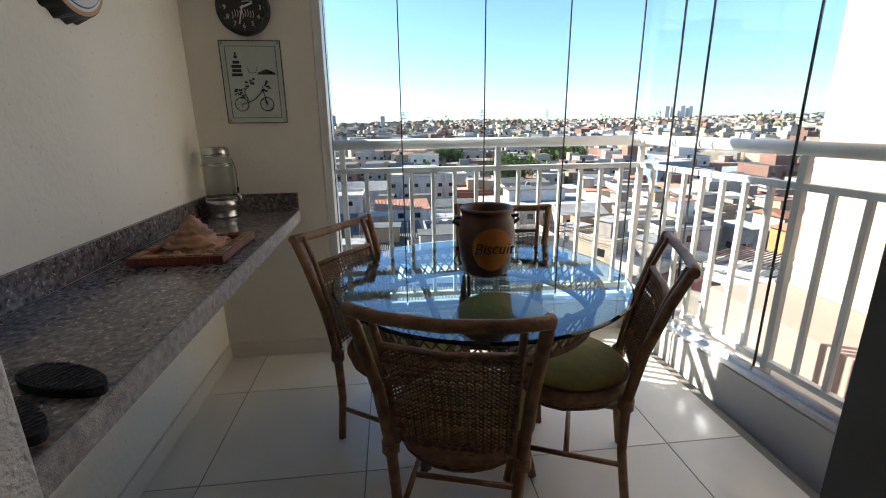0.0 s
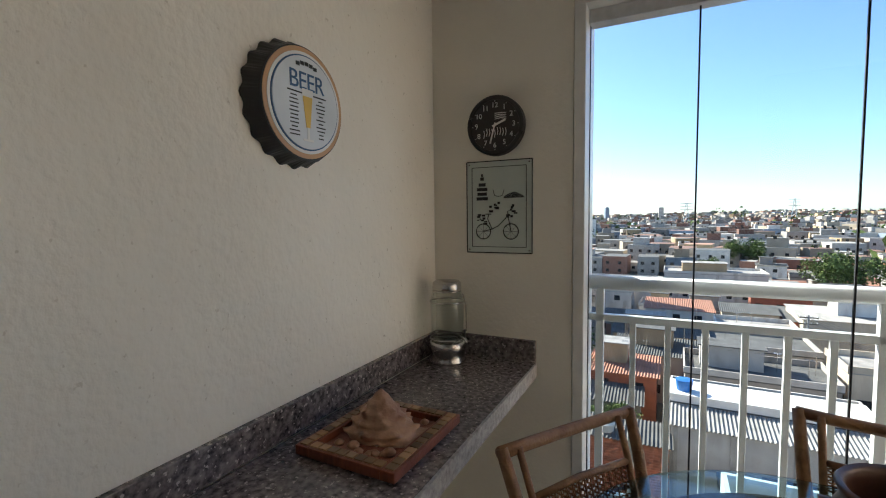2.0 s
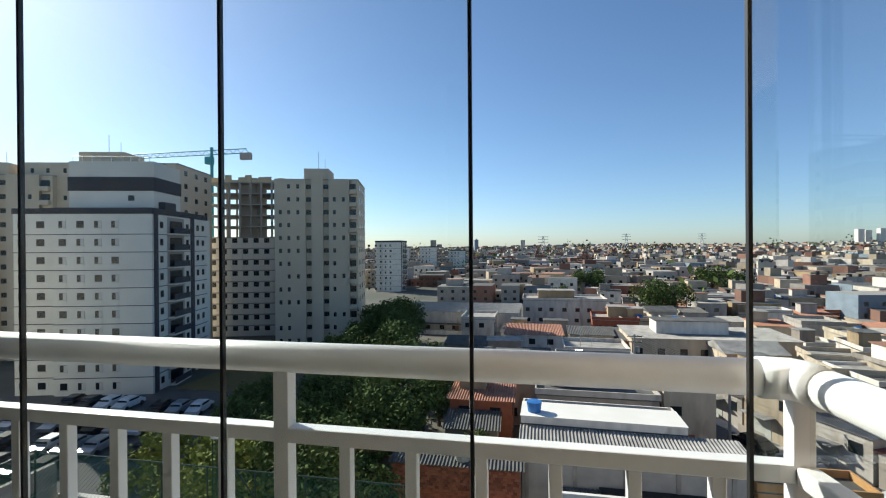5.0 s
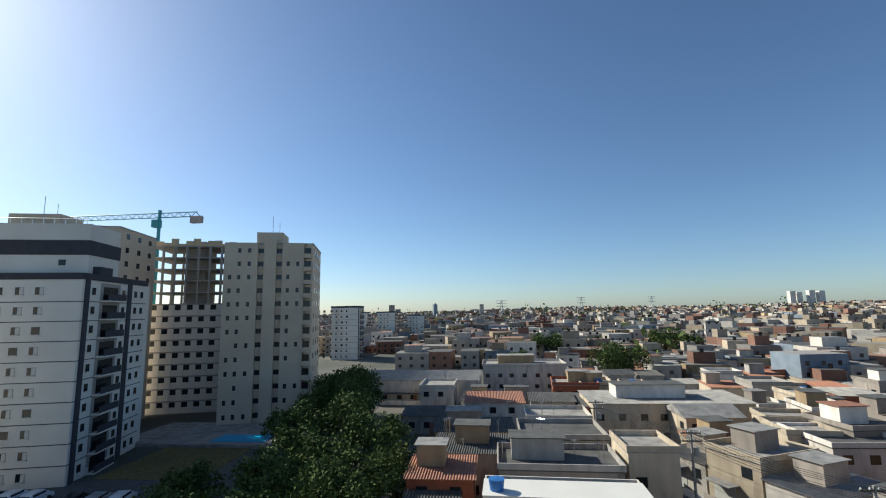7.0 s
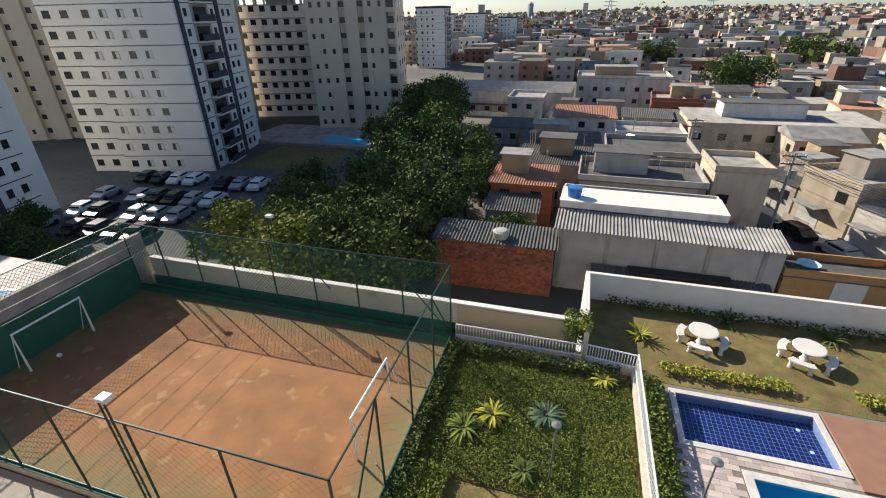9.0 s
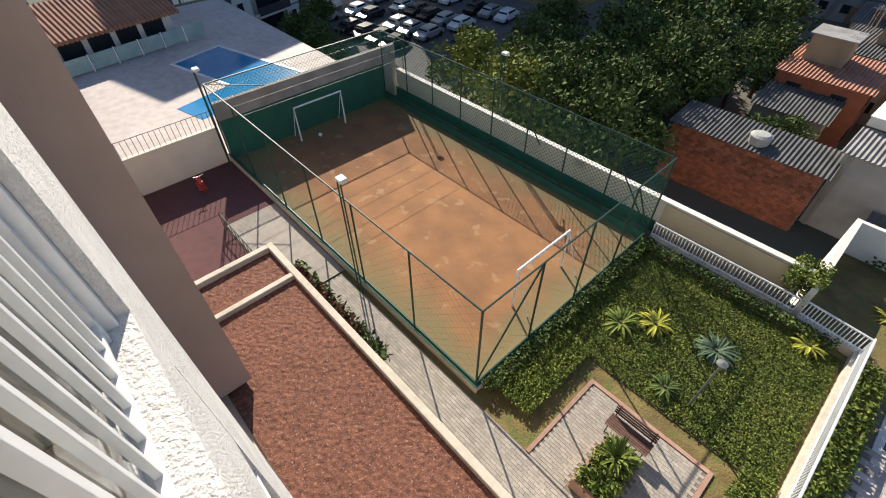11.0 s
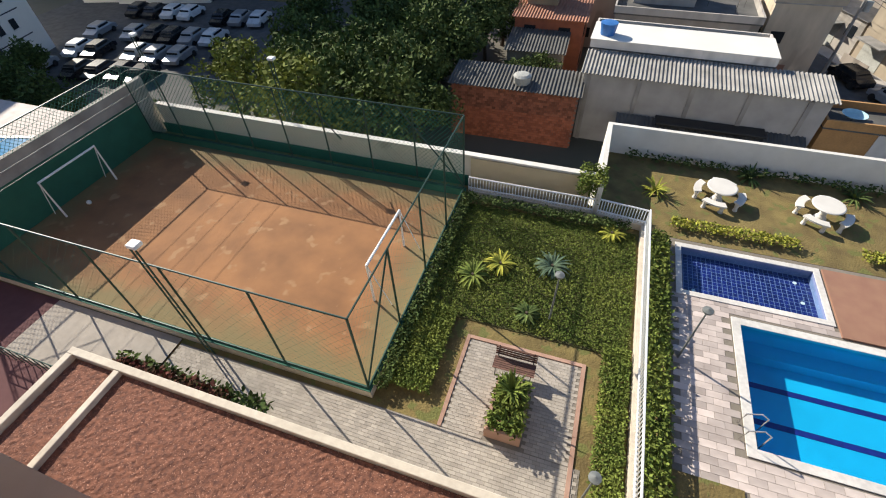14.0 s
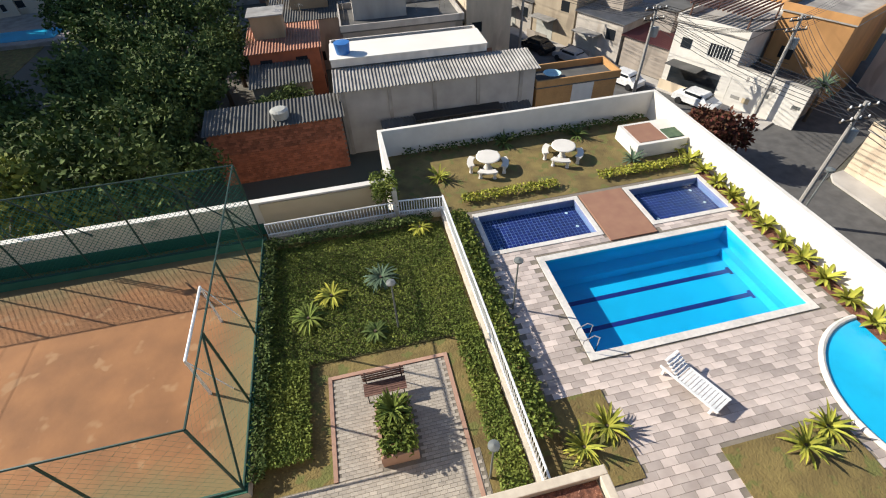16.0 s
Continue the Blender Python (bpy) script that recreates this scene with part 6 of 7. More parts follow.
def raw_tower(x, y, rz, floors, label, W=19.0, D=13.0):
    """Concrete frame: the lower storeys walled with window openings, the upper ones open."""
    t = thing("unfinished_tower", label, "apartment building", (x, y, LOW), rz, "tall towers")
    FH, closed = 2.7, floors - 5
    part("core", boxbm(-W * 0.62, -W * 0.40, 3, D - 2, 0, floors * FH + 1.6), M["raw_concrete"], t)
    for k in range(floors + 1):
        part("floor_slab", boxbm(-W, 0, 0, D, k * FH - 0.16, k * FH + 0.14), M["raw_concrete"], t)
    col = mesh_of("column", boxbm(-0.22, 0.22, 0.05, 0.5, 0.14, FH - 0.16), M["raw_concrete"])
    pan = mesh_of("wall_panel", boxbm(-0.62, 0.62, 0.02, 0.2, 0.14, FH - 0.16), M["block_white"])
    low = mesh_of("window_breast", boxbm(-0.85, 0.85, 0.06, 0.2, 0.14, 1.4), M["block_white"])
    glz = mesh_of("window", boxbm(-0.85, 0.85, 0.22, 0.26, 1.4, FH - 0.16), M["window_dark"])
    n = 7
    for k in range(floors):
        for j in range(n + 1):
            xx = -W + 0.65 + j * (W - 1.3) / n
            for mesh_, nm in (((pan, "wall_panel"),) if k < closed else ((col, "column"),)):
                ob = new(nm, mesh_)
                ob.parent, ob.location = t, (xx, 0, k * FH)
                if k >= closed:
                    o2 = new(nm, mesh_)
                    o2.parent, o2.location = t, (xx, D - 0.6, k * FH)
            if k < closed and j < n:
                for mesh_, nm in ((low, "window_breast"), (glz, "window")):
                    ob = new(nm, mesh_)
                    ob.parent, ob.location = t, (xx + (W - 1.3) / n / 2, 0, k * FH)
        if k < closed:
            part("side_wall", boxbm(-0.2, -0.02, 0.1, D - 0.1, k * FH + 0.14, (k + 1) * FH - 0.16), M["block_white"], t)
            part("side_wall", boxbm(-W + 0.02, -W + 0.2, 0.1, D - 0.1, k * FH + 0.14, (k + 1) * FH - 0.16), M["block_white"], t)
    rg = random.Random(9)
    for j in range(12):
        a = -W + j * W / 12
        part("formwork", boxbm(a, a + W / 12 - 0.05, 0.1, 0.4, floors * FH + 0.14, floors * FH + rg.uniform(0.6, 2.0)), M["tan_wall"], t)
    return t


def beige_tower(x, y, rz, floors, label, W=22.0, D=16.0, fh=2.75):
    t = thing("apartment_tower", label, "apartment building", (x, y, LOW), rz, "tall towers")
    Hh = floors * fh + 0.5
    wall = M["tower_beige"]
    part("wall", boxbm(-W, 0, 0.8, D, 0, Hh), wall, t)
    bays = ((0.0, 0.37), (0.44, 0.58), (0.65, 0.90))
    for a, b in bays:
        part("projecting_bay", boxbm(-W + W * a, -W + W * b, 0, 0.79, 0, Hh + (0.9 if a == 0.44 else 0.2)), wall, t)
    part("corner_bay", boxbm(-W * 0.07, 0.0, 0.2, 0.79, 0, Hh), wall, t)
    part("roof_house", boxbm(-W * 0.66, -W * 0.36, 1.2, 8, Hh, Hh + 2.6), wall, t)
    part("parapet", boxbm(-W - 0.1, 0.1, 0.7, D + 0.1, Hh, Hh + 0.25), M["raw_concrete"], t)
    part("antenna", tubebm([(-W * 0.5, 3, Hh + 2.6), (-W * 0.5, 3, Hh + 6.5)], 0.06, 5), M["steel"], t)
    part("antenna", tubebm([(-W * 0.42, 3, Hh + 2.6), (-W * 0.42, 3, Hh + 5)], 0.05, 5), M["steel"], t)
    zs = [1.3 + fh * k for k in range(floors)]
    rg = random.Random(int(x * 7))
    for u, w, keep in ((0.07, 0.6, 0.75), (0.17, 0.6, 0.75), (0.28, 0.6, 0.55), (0.72, 0.6, 0.8), (0.83, 0.6, 0.6)):
        windows_on(t, (-W + W * u,), [z for z in zs if rg.random() < keep], -0.02, w, 0.95)
    windows_on(t, (-W + W * 0.405, -W + W * 0.615), zs, 0.78, 1.25, 1.0)
    windows_on(t, (4, 8.5, 13), zs, 0.02, 1.2, 1.1, 1, "x")
    for z in zs:
        b = part("balcony", boxbm(-W * 0.095, -W * 0.012, -0.75, 0.19, z - 1.1, z - 0.2), wall, t)
        part("balcony_door", boxbm(-W * 0.09, -W * 0.02, 0.16, 0.198, z - 0.19, z + 1.1), M["window_dark"], b)
    part("entrance", boxbm(-W * 0.30, -W * 0.05, -0.05, -0.004, 0.3, 2.4), M["window_dark"], t)
    return t


white_block(-53.2, 59.3, 14.5, 10, "white apartment block with dark stripes and floor lines")
white_block(-56.9, 22.0, 14.5, 10, "white apartment block with dark balconies beside the car park", False)
beige_tower(-69, 82, 14, 14, "tall beige apartment tower behind the white block", 30)
beige_tower(-91, 75, 24, 13, "tall beige apartment tower beyond the car park")
beige_tower(-34.6, 94, 15, 13, "tall beige apartment tower with small windows", 17.5)
raw_tower(-57.5, 104.0, 16, 14, "unfinished concrete tower under construction")
structure("block_plinth", boxbm(-62, -31.5, 76.5, 91.5, LOW - 0.2, LOW + 0.5), M["old_concrete"], "pale concrete terrace below the beige tower", "terrace")
for k, (x, y, fl) in enumerate(((-60, 215, 9), (-66, 330, 8), (-88, 335, 8), (-46, 340, 7))):
    white_block(x, y, 5, fl, "distant pale apartment block beyond the valley", False, 13.0, 15.0)
crane = thing("tower_crane", "teal tower crane above the unfinished tower", "crane", (-84, 112, LOW - 2.5))
part("mast", tubebm([(0, 0, 0), (0, 0, 52)], 0.55, 4), M["teal_metal"], crane)
bm = bmesh.new()
for k in range(16):
    x = -27 + k * 2.4
    tube(bm, [(x, 0, 50.0), (x + 1.2, 0, 51.2), (x + 2.4, 0, 50.0)], 0.10, 4)
tube(bm, [(-27, 0, 50), (12, 0, 50)], 0.16, 4)
tube(bm, [(-25.8, 0, 51.2), (10.6, 0, 51.2)], 0.16, 4)
part("jib", bm, M["teal_metal"], crane)
part("counterweight", boxbm(9, 12, -0.6, 0.6, 48.2, 50), M["raw_concrete"], crane)
part("cab", boxbm(-1.6, 0.2, -0.8, 0.8, 47.4, 49.4), M["teal_metal"], crane)

# ---- car park ----
structure("car_park", boxbm(-75, -33, 33, 62, LOW, LOW + 0.06), M["asphalt"], "grey asphalt car park", "road")
structure("block_garden", boxbm(-52, -37, 62.1, 95, LOW, LOW + 0.05), M["lawn"], "lawn beside the apartment block", "lawn")
bp3 = thing("distant_pool", "bright blue pool below the beige tower", "pool")
part("water", boxbm(-45.5, -36.0, 78.0, 82.5, LOW + 0.56, LOW + 0.62), M["pool_tile"], bp3)
part("deck", boxbm(-48, -33, 76.8, 84.0, LOW + 0.5, LOW + 0.55), M["stone"], bp3)


def car(x, y, rz, colour, label, z=LOW + 0.06):
    t = thing("car", label, "car", (x, y, z), rz, "parked cars")
    bm = bmesh.new()
    prof = [(-2.05, 0.35), (-2.08, 0.75), (-1.35, 0.92), (-0.75, 1.42), (0.85, 1.44), (1.6, 0.95), (2.05, 0.82), (2.1, 0.35)]
    A = [bm.verts.new((px, -0.84 if pz < 1 else -0.66, pz)) for px, pz in prof]
    B = [bm.verts.new((px, 0.84 if pz < 1 else 0.66, pz)) for px, pz in prof]
    bm.faces.new(A)
    bm.faces.new(B[::-1])
    for k in range(len(prof)):
        bm.faces.new((A[k], B[k], B[(k + 1) % len(prof)], A[(k + 1) % len(prof)]))
    bmesh.ops.recalc_face_normals(bm, faces=bm.faces)
    part("body", bm, colour, t)
    part("windscreen", boxbm(-1.16, -1.1, -0.66, 0.66, 1.0, 1.3), M["window_dark"], t)
    part("rear_window", boxbm(1.18, 1.24, -0.62, 0.62, 1.02, 1.32), M["window_dark"], t)
    for s in (-1, 1):
        part("side_window", boxbm(-0.75, 0.95, s * 0.76 - 0.02, s * 0.76 + 0.02, 0.98, 1.34), M["window_dark"], t)
        for wx in (-1.3, 1.3):
            part("wheel", disc(bmesh.new(), (wx, s * 0.82 - 0.1, 0.32), 0.32, "y", 0.2, 16), M["black_rubber"], t)
    return t


paints = [mat("white_car_paint", (0.75, 0.75, 0.74), 0.25, spec=0.6), mat("silver_car_paint", (0.42, 0.43, 0.44), 0.3, metal=0.4), mat("black_car_paint", (0.02, 0.02, 0.022), 0.2), mat("red_car_paint", (0.4, 0.03, 0.03), 0.25)]
names = ["white parked car", "silver parked car", "black parked car", "red parked car"]
cars = [car(-41 - 0, 54, 100, paints[k], names[k] + " standing on the asphalt car park") for k in range(3)]
cars[1].matrix_basis = pose(-43.6, 53.6, LOW + 0.06, 0, 0, 98)
cars[2].matrix_basis = pose(-46.2, 53.2, LOW + 0.06, 0, 0, 101)
rgc = random.Random(2)
for r_, (y, n, x0) in enumerate(((48, 9, -37.5), (54.2, 5, -49), (42.5, 8, -38), (37, 7, -44))):
    for k in range(n):
        if rgc.random() < 0.85:
            copy_thing(rgc.choice(cars), pose(x0 - k * 2.75, y + rgc.uniform(-0.3, 0.3) - k * 0.3, LOW + 0.06, 0, 0, 98 + rgc.uniform(-3, 3)))

# ---- houses ----
hw = HOUSE
hr = [M["fibre"], M["fibre_dark"], M["terracotta"], M["old_concrete"], M["fibre_dark"], M["fibre_dark"]]
corr = {}


def corrugated(w, d, pitch=0.28, amp=0.05, rise=0.35):
    """Wavy sheet roof, waves across x, falling along y."""
    bm = bmesh.new()
    n = max(6, int(w / pitch) * 4)
    rows = []
    for k in range(n + 1):
        x = w * k / n
        z = amp * math.sin(k * math.pi / 2)
        rows.append([bm.verts.new((x, 0, z)), bm.verts.new((x, d, z + rise)), bm.verts.new((x, 0, z - 0.04)), bm.verts.new((x, d, z - 0.04 + rise))])
    for a, b in zip(rows, rows[1:]):
        bm.faces.new((a[0], b[0], b[1], a[1]))
        bm.faces.new((a[3], b[3], b[2], a[2]))
        bm.faces.new((a[2], b[2], b[0], a[0]))
    return bm


win_me = mesh_of("window", boxbm(-0.55, 0.55, -0.04, 0.04, 0, 1.0), M["window_dark"])
door_me = mesh_of("door", boxbm(-0.45, 0.45, -0.04, 0.04, 0, 2.05), M["brown_deck"])
tank_body = lathe([(0, 0), (0.55, 0), (0.66, 0.8), (0.68, 0.9), (0, 0.95)], 16)
tank_me = mesh_of("tank_body", tank_body, M["blue_plastic"])
tank_me2 = mesh_of("tank_body", lathe([(0, 0), (0.62, 0), (0.7, 0.5), (0.72, 0.62), (0.5, 0.75), (0, 0.78)], 16), M["tank_grey"])


def house(x, y, w, d, h, wall, roof, rz=0, z=LOW, kind=0, label="", slab=False, wins=True, seed=0):
    t = thing("house", label or "low rendered house with a sheet roof", "house", (x, y, z), rz, "houses of the town")
    part("wall", boxbm(0, w, 0, d, 0, h), wall, t)
    if kind == 0:
        ob = part("roof", corrugated(w + 0.6, d + 0.6), roof, t)
        ob.location = (-0.3, -0.3, h + 0.06)
    elif kind == 1:
        part("roof", boxbm(-0.15, w + 0.15, -0.15, d + 0.15, h, h + 0.12), M["old_concrete"] if seed % 3 else M["fibre_dark"], t)
        for b in ((-0.15, w + 0.15, -0.15, 0.0), (-0.15, w + 0.15, d, d + 0.15), (-0.15, 0.0, 0, d), (w, w + 0.15, 0, d)):
            part("parapet", boxbm(*b, h + 0.12, h + 0.7), wall, t)
    else:
        bm = bmesh.new()
        e = [bm.verts.new(p) for p in ((-0.4, -0.4, h), (w + 0.4, -0.4, h), (w + 0.4, d + 0.4, h), (-0.4, d + 0.4, h), (-0.4, d / 2, h + d * 0.18), (w + 0.4, d / 2, h + d * 0.18))]
        for q in ((0, 1, 5, 4), (2, 3, 4, 5), (0, 4, 3), (1, 2, 5), (3, 2, 1, 0)):
            bm.faces.new([e[k] for k in q])
        part("roof", bm, roof, t)
    r = random.Random(seed)
    if seed % 2 and w > 5 and d > 5:
        u, v = r.uniform(0.3, w * 0.4), r.uniform(d * 0.3, d * 0.5)
        part("roof_room", boxbm(u, u + w * 0.45, v, v + d * 0.42, h + 0.1, h + 2.3), HOUSE[r.choice((0, 0, 1, 2, 6, 6, 3))], t)
        part("roof_room_cover", boxbm(u - 0.25, u + w * 0.45 + 0.25, v - 0.25, v + d * 0.42 + 0.2, h + 2.3, h + 2.4), r.choice(hr), t)
    if seed % 3 == 1 and w > 5:
        part("porch_roof", boxbm(w * 0.1, w * 0.6, -1.5, 0.0, 2.55, 2.65), r.choice(hr), t)
        part("porch_wall", boxbm(w * 0.1, w * 0.6, -1.6, -1.5, 0, 1.1), r.choice(HOUSE), t)
    if wins:
        for fz in range(int(h // 2.8) or 1):
            for k in range(max(1, int(w / 3.2))):
                ob = new("window", win_me)
                ob.parent, ob.location = t, (1.4 + k * 3.2 + r.uniform(-0.3, 0.3), -0.02, 1.1 + fz * 2.8)
            for k in range(max(1, int(d / 4))):
                ob = new("window", win_me)
                ob.parent, ob.matrix_basis = t, pose(-0.02 if x > 0 else w + 0.02, 1.5 + k * 3.6, 1.1 + fz * 2.8, 0, 0, 90)
        ob = new("door", door_me)
        ob.parent, ob.location = t, (w * 0.5, -0.03, 0)
    return t


# near houses behind the garden wall
brick_house = house(-8.9, 36.0, 10.0, 3.0, 4.6, M["mortar"], M["fibre_dark"], 1, LOW, 0, "unplastered red brick house with dark sheet roof", wins=False)
brick_me = mesh_of("brick", boxbm(0.006, 0.297, -0.03, 0.01, 0.008, 0.200), M["brick_piece"])
bm = bmesh.new()
for j in range(22):
    for i in range(33):
        x0 = i * 0.303 + (0.15 if j % 2 else 0) - 0.1
        if j > 12:
            ob = new("brick", brick_me)
            ob.parent, ob.location = brick_house, (x0, 0, j * 0.207)
        else:
            box(bm, x0 + 0.006, x0 + 0.297, -0.03, 0.01, j * 0.207 + 0.008, j * 0.207 + 0.200)
tagged(part("joined_brickwork", bm, M["brick"], brick_house, "red hollow brick courses"), kind="stuff")
tk = thing("water_tank", "grey round cement water tank on the roof", "water tank", (-3.4, 37.0, LOW + 4.72))
ob = new("tank_body", tank_me2); ob.parent = tk
grey_shed = house(1.2, 38.0, 16.4, 3.0, 5.7, M["grey_render"], M["fibre"], -1.5, LOW, 0, "long grey rendered building with corrugated sheet roof", wins=False)
for k in range(5):
    part("wall_pier", boxbm(0.2 + k * 3.7, 0.5 + k * 3.7, -0.12, 0.0, 0, 5.6), M["old_concrete"], grey_shed)
tk = thing("water_tank", "blue plastic water tank on the roof", "water tank", (2.2, 42.6, LOW + 6.88), 0, "blue water tanks")
ob = new("tank_body", tank_me); ob.parent = tk
house(17.9, 37.6, 7.5, 3.0, 3.8, M["orange_wall"], M["old_concrete"], 0, LOW, 1, "low orange and brown painted building", wins=False)
ochre = thing("painted_panel", "pale painted panel on the low brown building", "wall panel", (21.2, 37.54, LOW))
part("panel", boxbm(0, 2.0, 0, 0.05, 0, 3.9), M["white_paint"], ochre)
near = [
    (1.2, 41.6, 13, 4.5, 6.1, 0, 0, 1, "white roofed rendered house behind the shed"), (-6.5, 48.5, 6.5, 6, 5.6, 5, 2, 0, "brick house with orange tile roof"), (-6.2, 44.2, 5.0, 4, 4.2, 6, 1, 0, "small weathered house with sheet roof"),
    (2.5, 50, 12, 7, 6.0, 1, 0, 1, "grey rendered two storey house"), (15.5, 52, 5, 6, 7.2, 2, 0, 1, "cream narrow two storey house"), (-5, 57, 9, 7, 5.5, 6, 1, 0, "weathered house with dark sheet roof"),
    (5.5, 60, 10, 8, 6.2, 1, 3, 1, "grey flat roofed house"), (-6, 68, 11, 7, 5.0, 2, 1, 0, "low cream house with sheet roof"), (7, 71, 9, 7, 6.0, 0, 0, 1, "white flat roofed house"),
    (18.2, 80, 25, 10, 6.5, 2, 0, 0, "long cream warehouse with sheet roof"), (-31, 113, 30, 16, 5.5, 0, 0, 0, "long pale warehouse with sheet roof"), (0, 128, 22, 12, 6.8, 0, 0, 1, "white office building with window bands"),
    (40, 60, 9, 9, 5.6, 0, 1, 1, "white house with flat roof"), (48.5, 41, 9, 10, 8.2, 4, 2, 2, "orange painted house with tile roof"), (38.6, 14.5, 9, 10, 3.6, 2, 0, 1, "low cream house at the street corner"), (51, 26, 9, 10, 6.5, 0, 2, 2, "white house with tile roof"),
    (38, 2, 9, 11, 5.5, 4, 1, 1, "ochre house across the street"), (50, 6, 10, 11, 6.8, 1, 0, 0, "grey house across the street"), (38, -12, 10, 11, 6.2, 0, 0, 1, "white house across the street"),
]
for k, (x, y, w, d, h, a, b, kd, lb) in enumerate(near):
    t_ = house(x, y, w, d, h, hw[a], hr[b], (k * 7) % 5 - 2, LOW, kd, lb, seed=k)
    if k == 0:
        part("roof_cover", boxbm(-0.2, w + 0.2, -0.2, d * 0.8, h + 0.705, h + 0.78), M["block_white"], t_)
lean = thing("lean_to", "low dark sheet lean-to along the grey building", "shed roof", (0, 0, LOW))
ob = part("roof_sheet", corrugated(13.0, 1.7, 0.28, 0.04, 0.5), M["fibre_dark"], lean)
ob.location = (4.2, 35.9, 2.45)
part("tarpaulin", boxbm(7.0, 14.5, 36.5, 37.7, 2.95, 3.12, 0.04), M["black"], lean, "black tarpaulin")
for x in (4.4, 8.6, 12.8, 17.0):
    part("post", boxbm(x - 0.06, x + 0.06, 35.95, 36.07, 0, 2.42), M["bench_wood"], lean)
rgh = random.Random(33)
for row in range(10):
    y = 63 + row * 10.5 + 0.6 * row * row
    x = 29 + row * 1.0 if row < 2 else 18 + row * 1.0
    while x < 75 + row * 14:
        w, d, h = rgh.uniform(4.5, 8.5), rgh.uniform(5, 8), rgh.choice((3.2, 3.4, 4.4, 5.8, 6.2, 6.4))
        if not (18 < x + w and x < 44 and 76 < y < 92):
            a = rgh.choice((0, 0, 0, 1, 1, 2, 2, 2, 3, 6, 6, 5))
            kd = rgh.choice((0, 0, 1, 1, 2))
            house(x, y + rgh.uniform(-2, 2), w, d, h, hw[a], rgh.choice(hr) if kd < 2 else rgh.choice((M["terracotta"], M["fibre"], M["fibre_dark"])), rgh.uniform(-8, 8), LOW, kd, ("white", "grey", "cream", "tan", "orange", "brick", "weathered")[a] + " town house with " + ("sheet roof", "flat roof", "tile roof")[kd], seed=row * 40 + int(x))
            if rgh.random() < 0.25:
                tk = thing("water_tank", "blue plastic water tank on the roof", "water tank", (x + w / 2, y + d / 2, LOW + h + 0.25), 0, "blue water tanks")
                ob = new("tank_body", tank_me); ob.parent = tk
        x += w + rgh.uniform(0.3, 2.5)
for row in range(5):
    y = 84 + row * 16
    x = -22 + row * 1
    while x < 16:
        w, d, h = rgh.uniform(6, 11), rgh.uniform(6, 11), rgh.choice((3.2, 5.6, 6.0))
        if not (y > 104 and x < 24):
            a = rgh.choice((0, 1, 1, 2, 5, 6))
            kd = rgh.choice((0, 0, 1))
            house(x + 8, y + rgh.uniform(-2, 2), w, d, h, hw[a], rgh.choice(hr), rgh.uniform(-6, 6), LOW, kd, "weathered town house with " + ("sheet roof", "flat roof")[kd], seed=row * 17 + int(x))
        x += w + rgh.uniform(0.3, 2.5)

rgk = random.Random(64)
for k in range(26):
    x, y = rgk.uniform(-4, 14), rgk.choice((52.0, 61.5, 72.5)) + rgk.uniform(0, 2)
    t = thing("roof_antenna", "thin grey television antenna on a house roof", "antenna", (x, y, LOW + 5.9), rgk.uniform(0, 180), "roof antennas")
    part("mast", tubebm([(0, 0, 0), (0, 0, 2.2)], 0.03, 5), M["steel"], t)
    for q in range(4):
        part("antenna_rod", tubebm([(-0.4, 0.2 * q - 0.3, 2.1), (0.4, 0.2 * q - 0.3, 2.1)], 0.012, 4), M["steel"], t)

# the far town, one sheet of small houses
rgf = random.Random(91)
town_mats = TOWN
verts, faces, mids = [], [], []


def add_box(x, y, z, w, d, h, c, s, wall_i, roof_i):
    k = len(verts)
    for zz in (z - 2, z + h):
        for px, py in ((-w, -d), (w, -d), (w, d), (-w, d)):
            verts.append((x + px * c - py * s, y + px * s + py * c, zz))
    for q, m_ in (((4, 5, 6, 7), roof_i), ((0, 1, 5, 4), wall_i), ((1, 2, 6, 5), wall_i), ((2, 3, 7, 6), wall_i), ((3, 0, 4, 7), wall_i)):
        faces.append([k + j for j in q])
        mids.append(m_)
    # a row of openings on the near face
    n = max(1, int(w * 2 / 3.2))
    for fl in range(max(1, int(h // 2.8))):
        for q in range(n):
            u0 = -w + (q + 0.3) * 2 * w / n
            u1 = u0 + 1.1
            k = len(verts)
            for u, zz in ((u0, z + 1.0 + fl * 2.8), (u1, z + 1.0 + fl * 2.8), (u1, z + 2.1 + fl * 2.8), (u0, z + 2.1 + fl * 2.8)):
                verts.append((x + u * c + (d + 0.05) * s, y + u * s - (d + 0.05) * c, zz))
            faces.append([k, k + 1, k + 2, k + 3])
            mids.append(5)


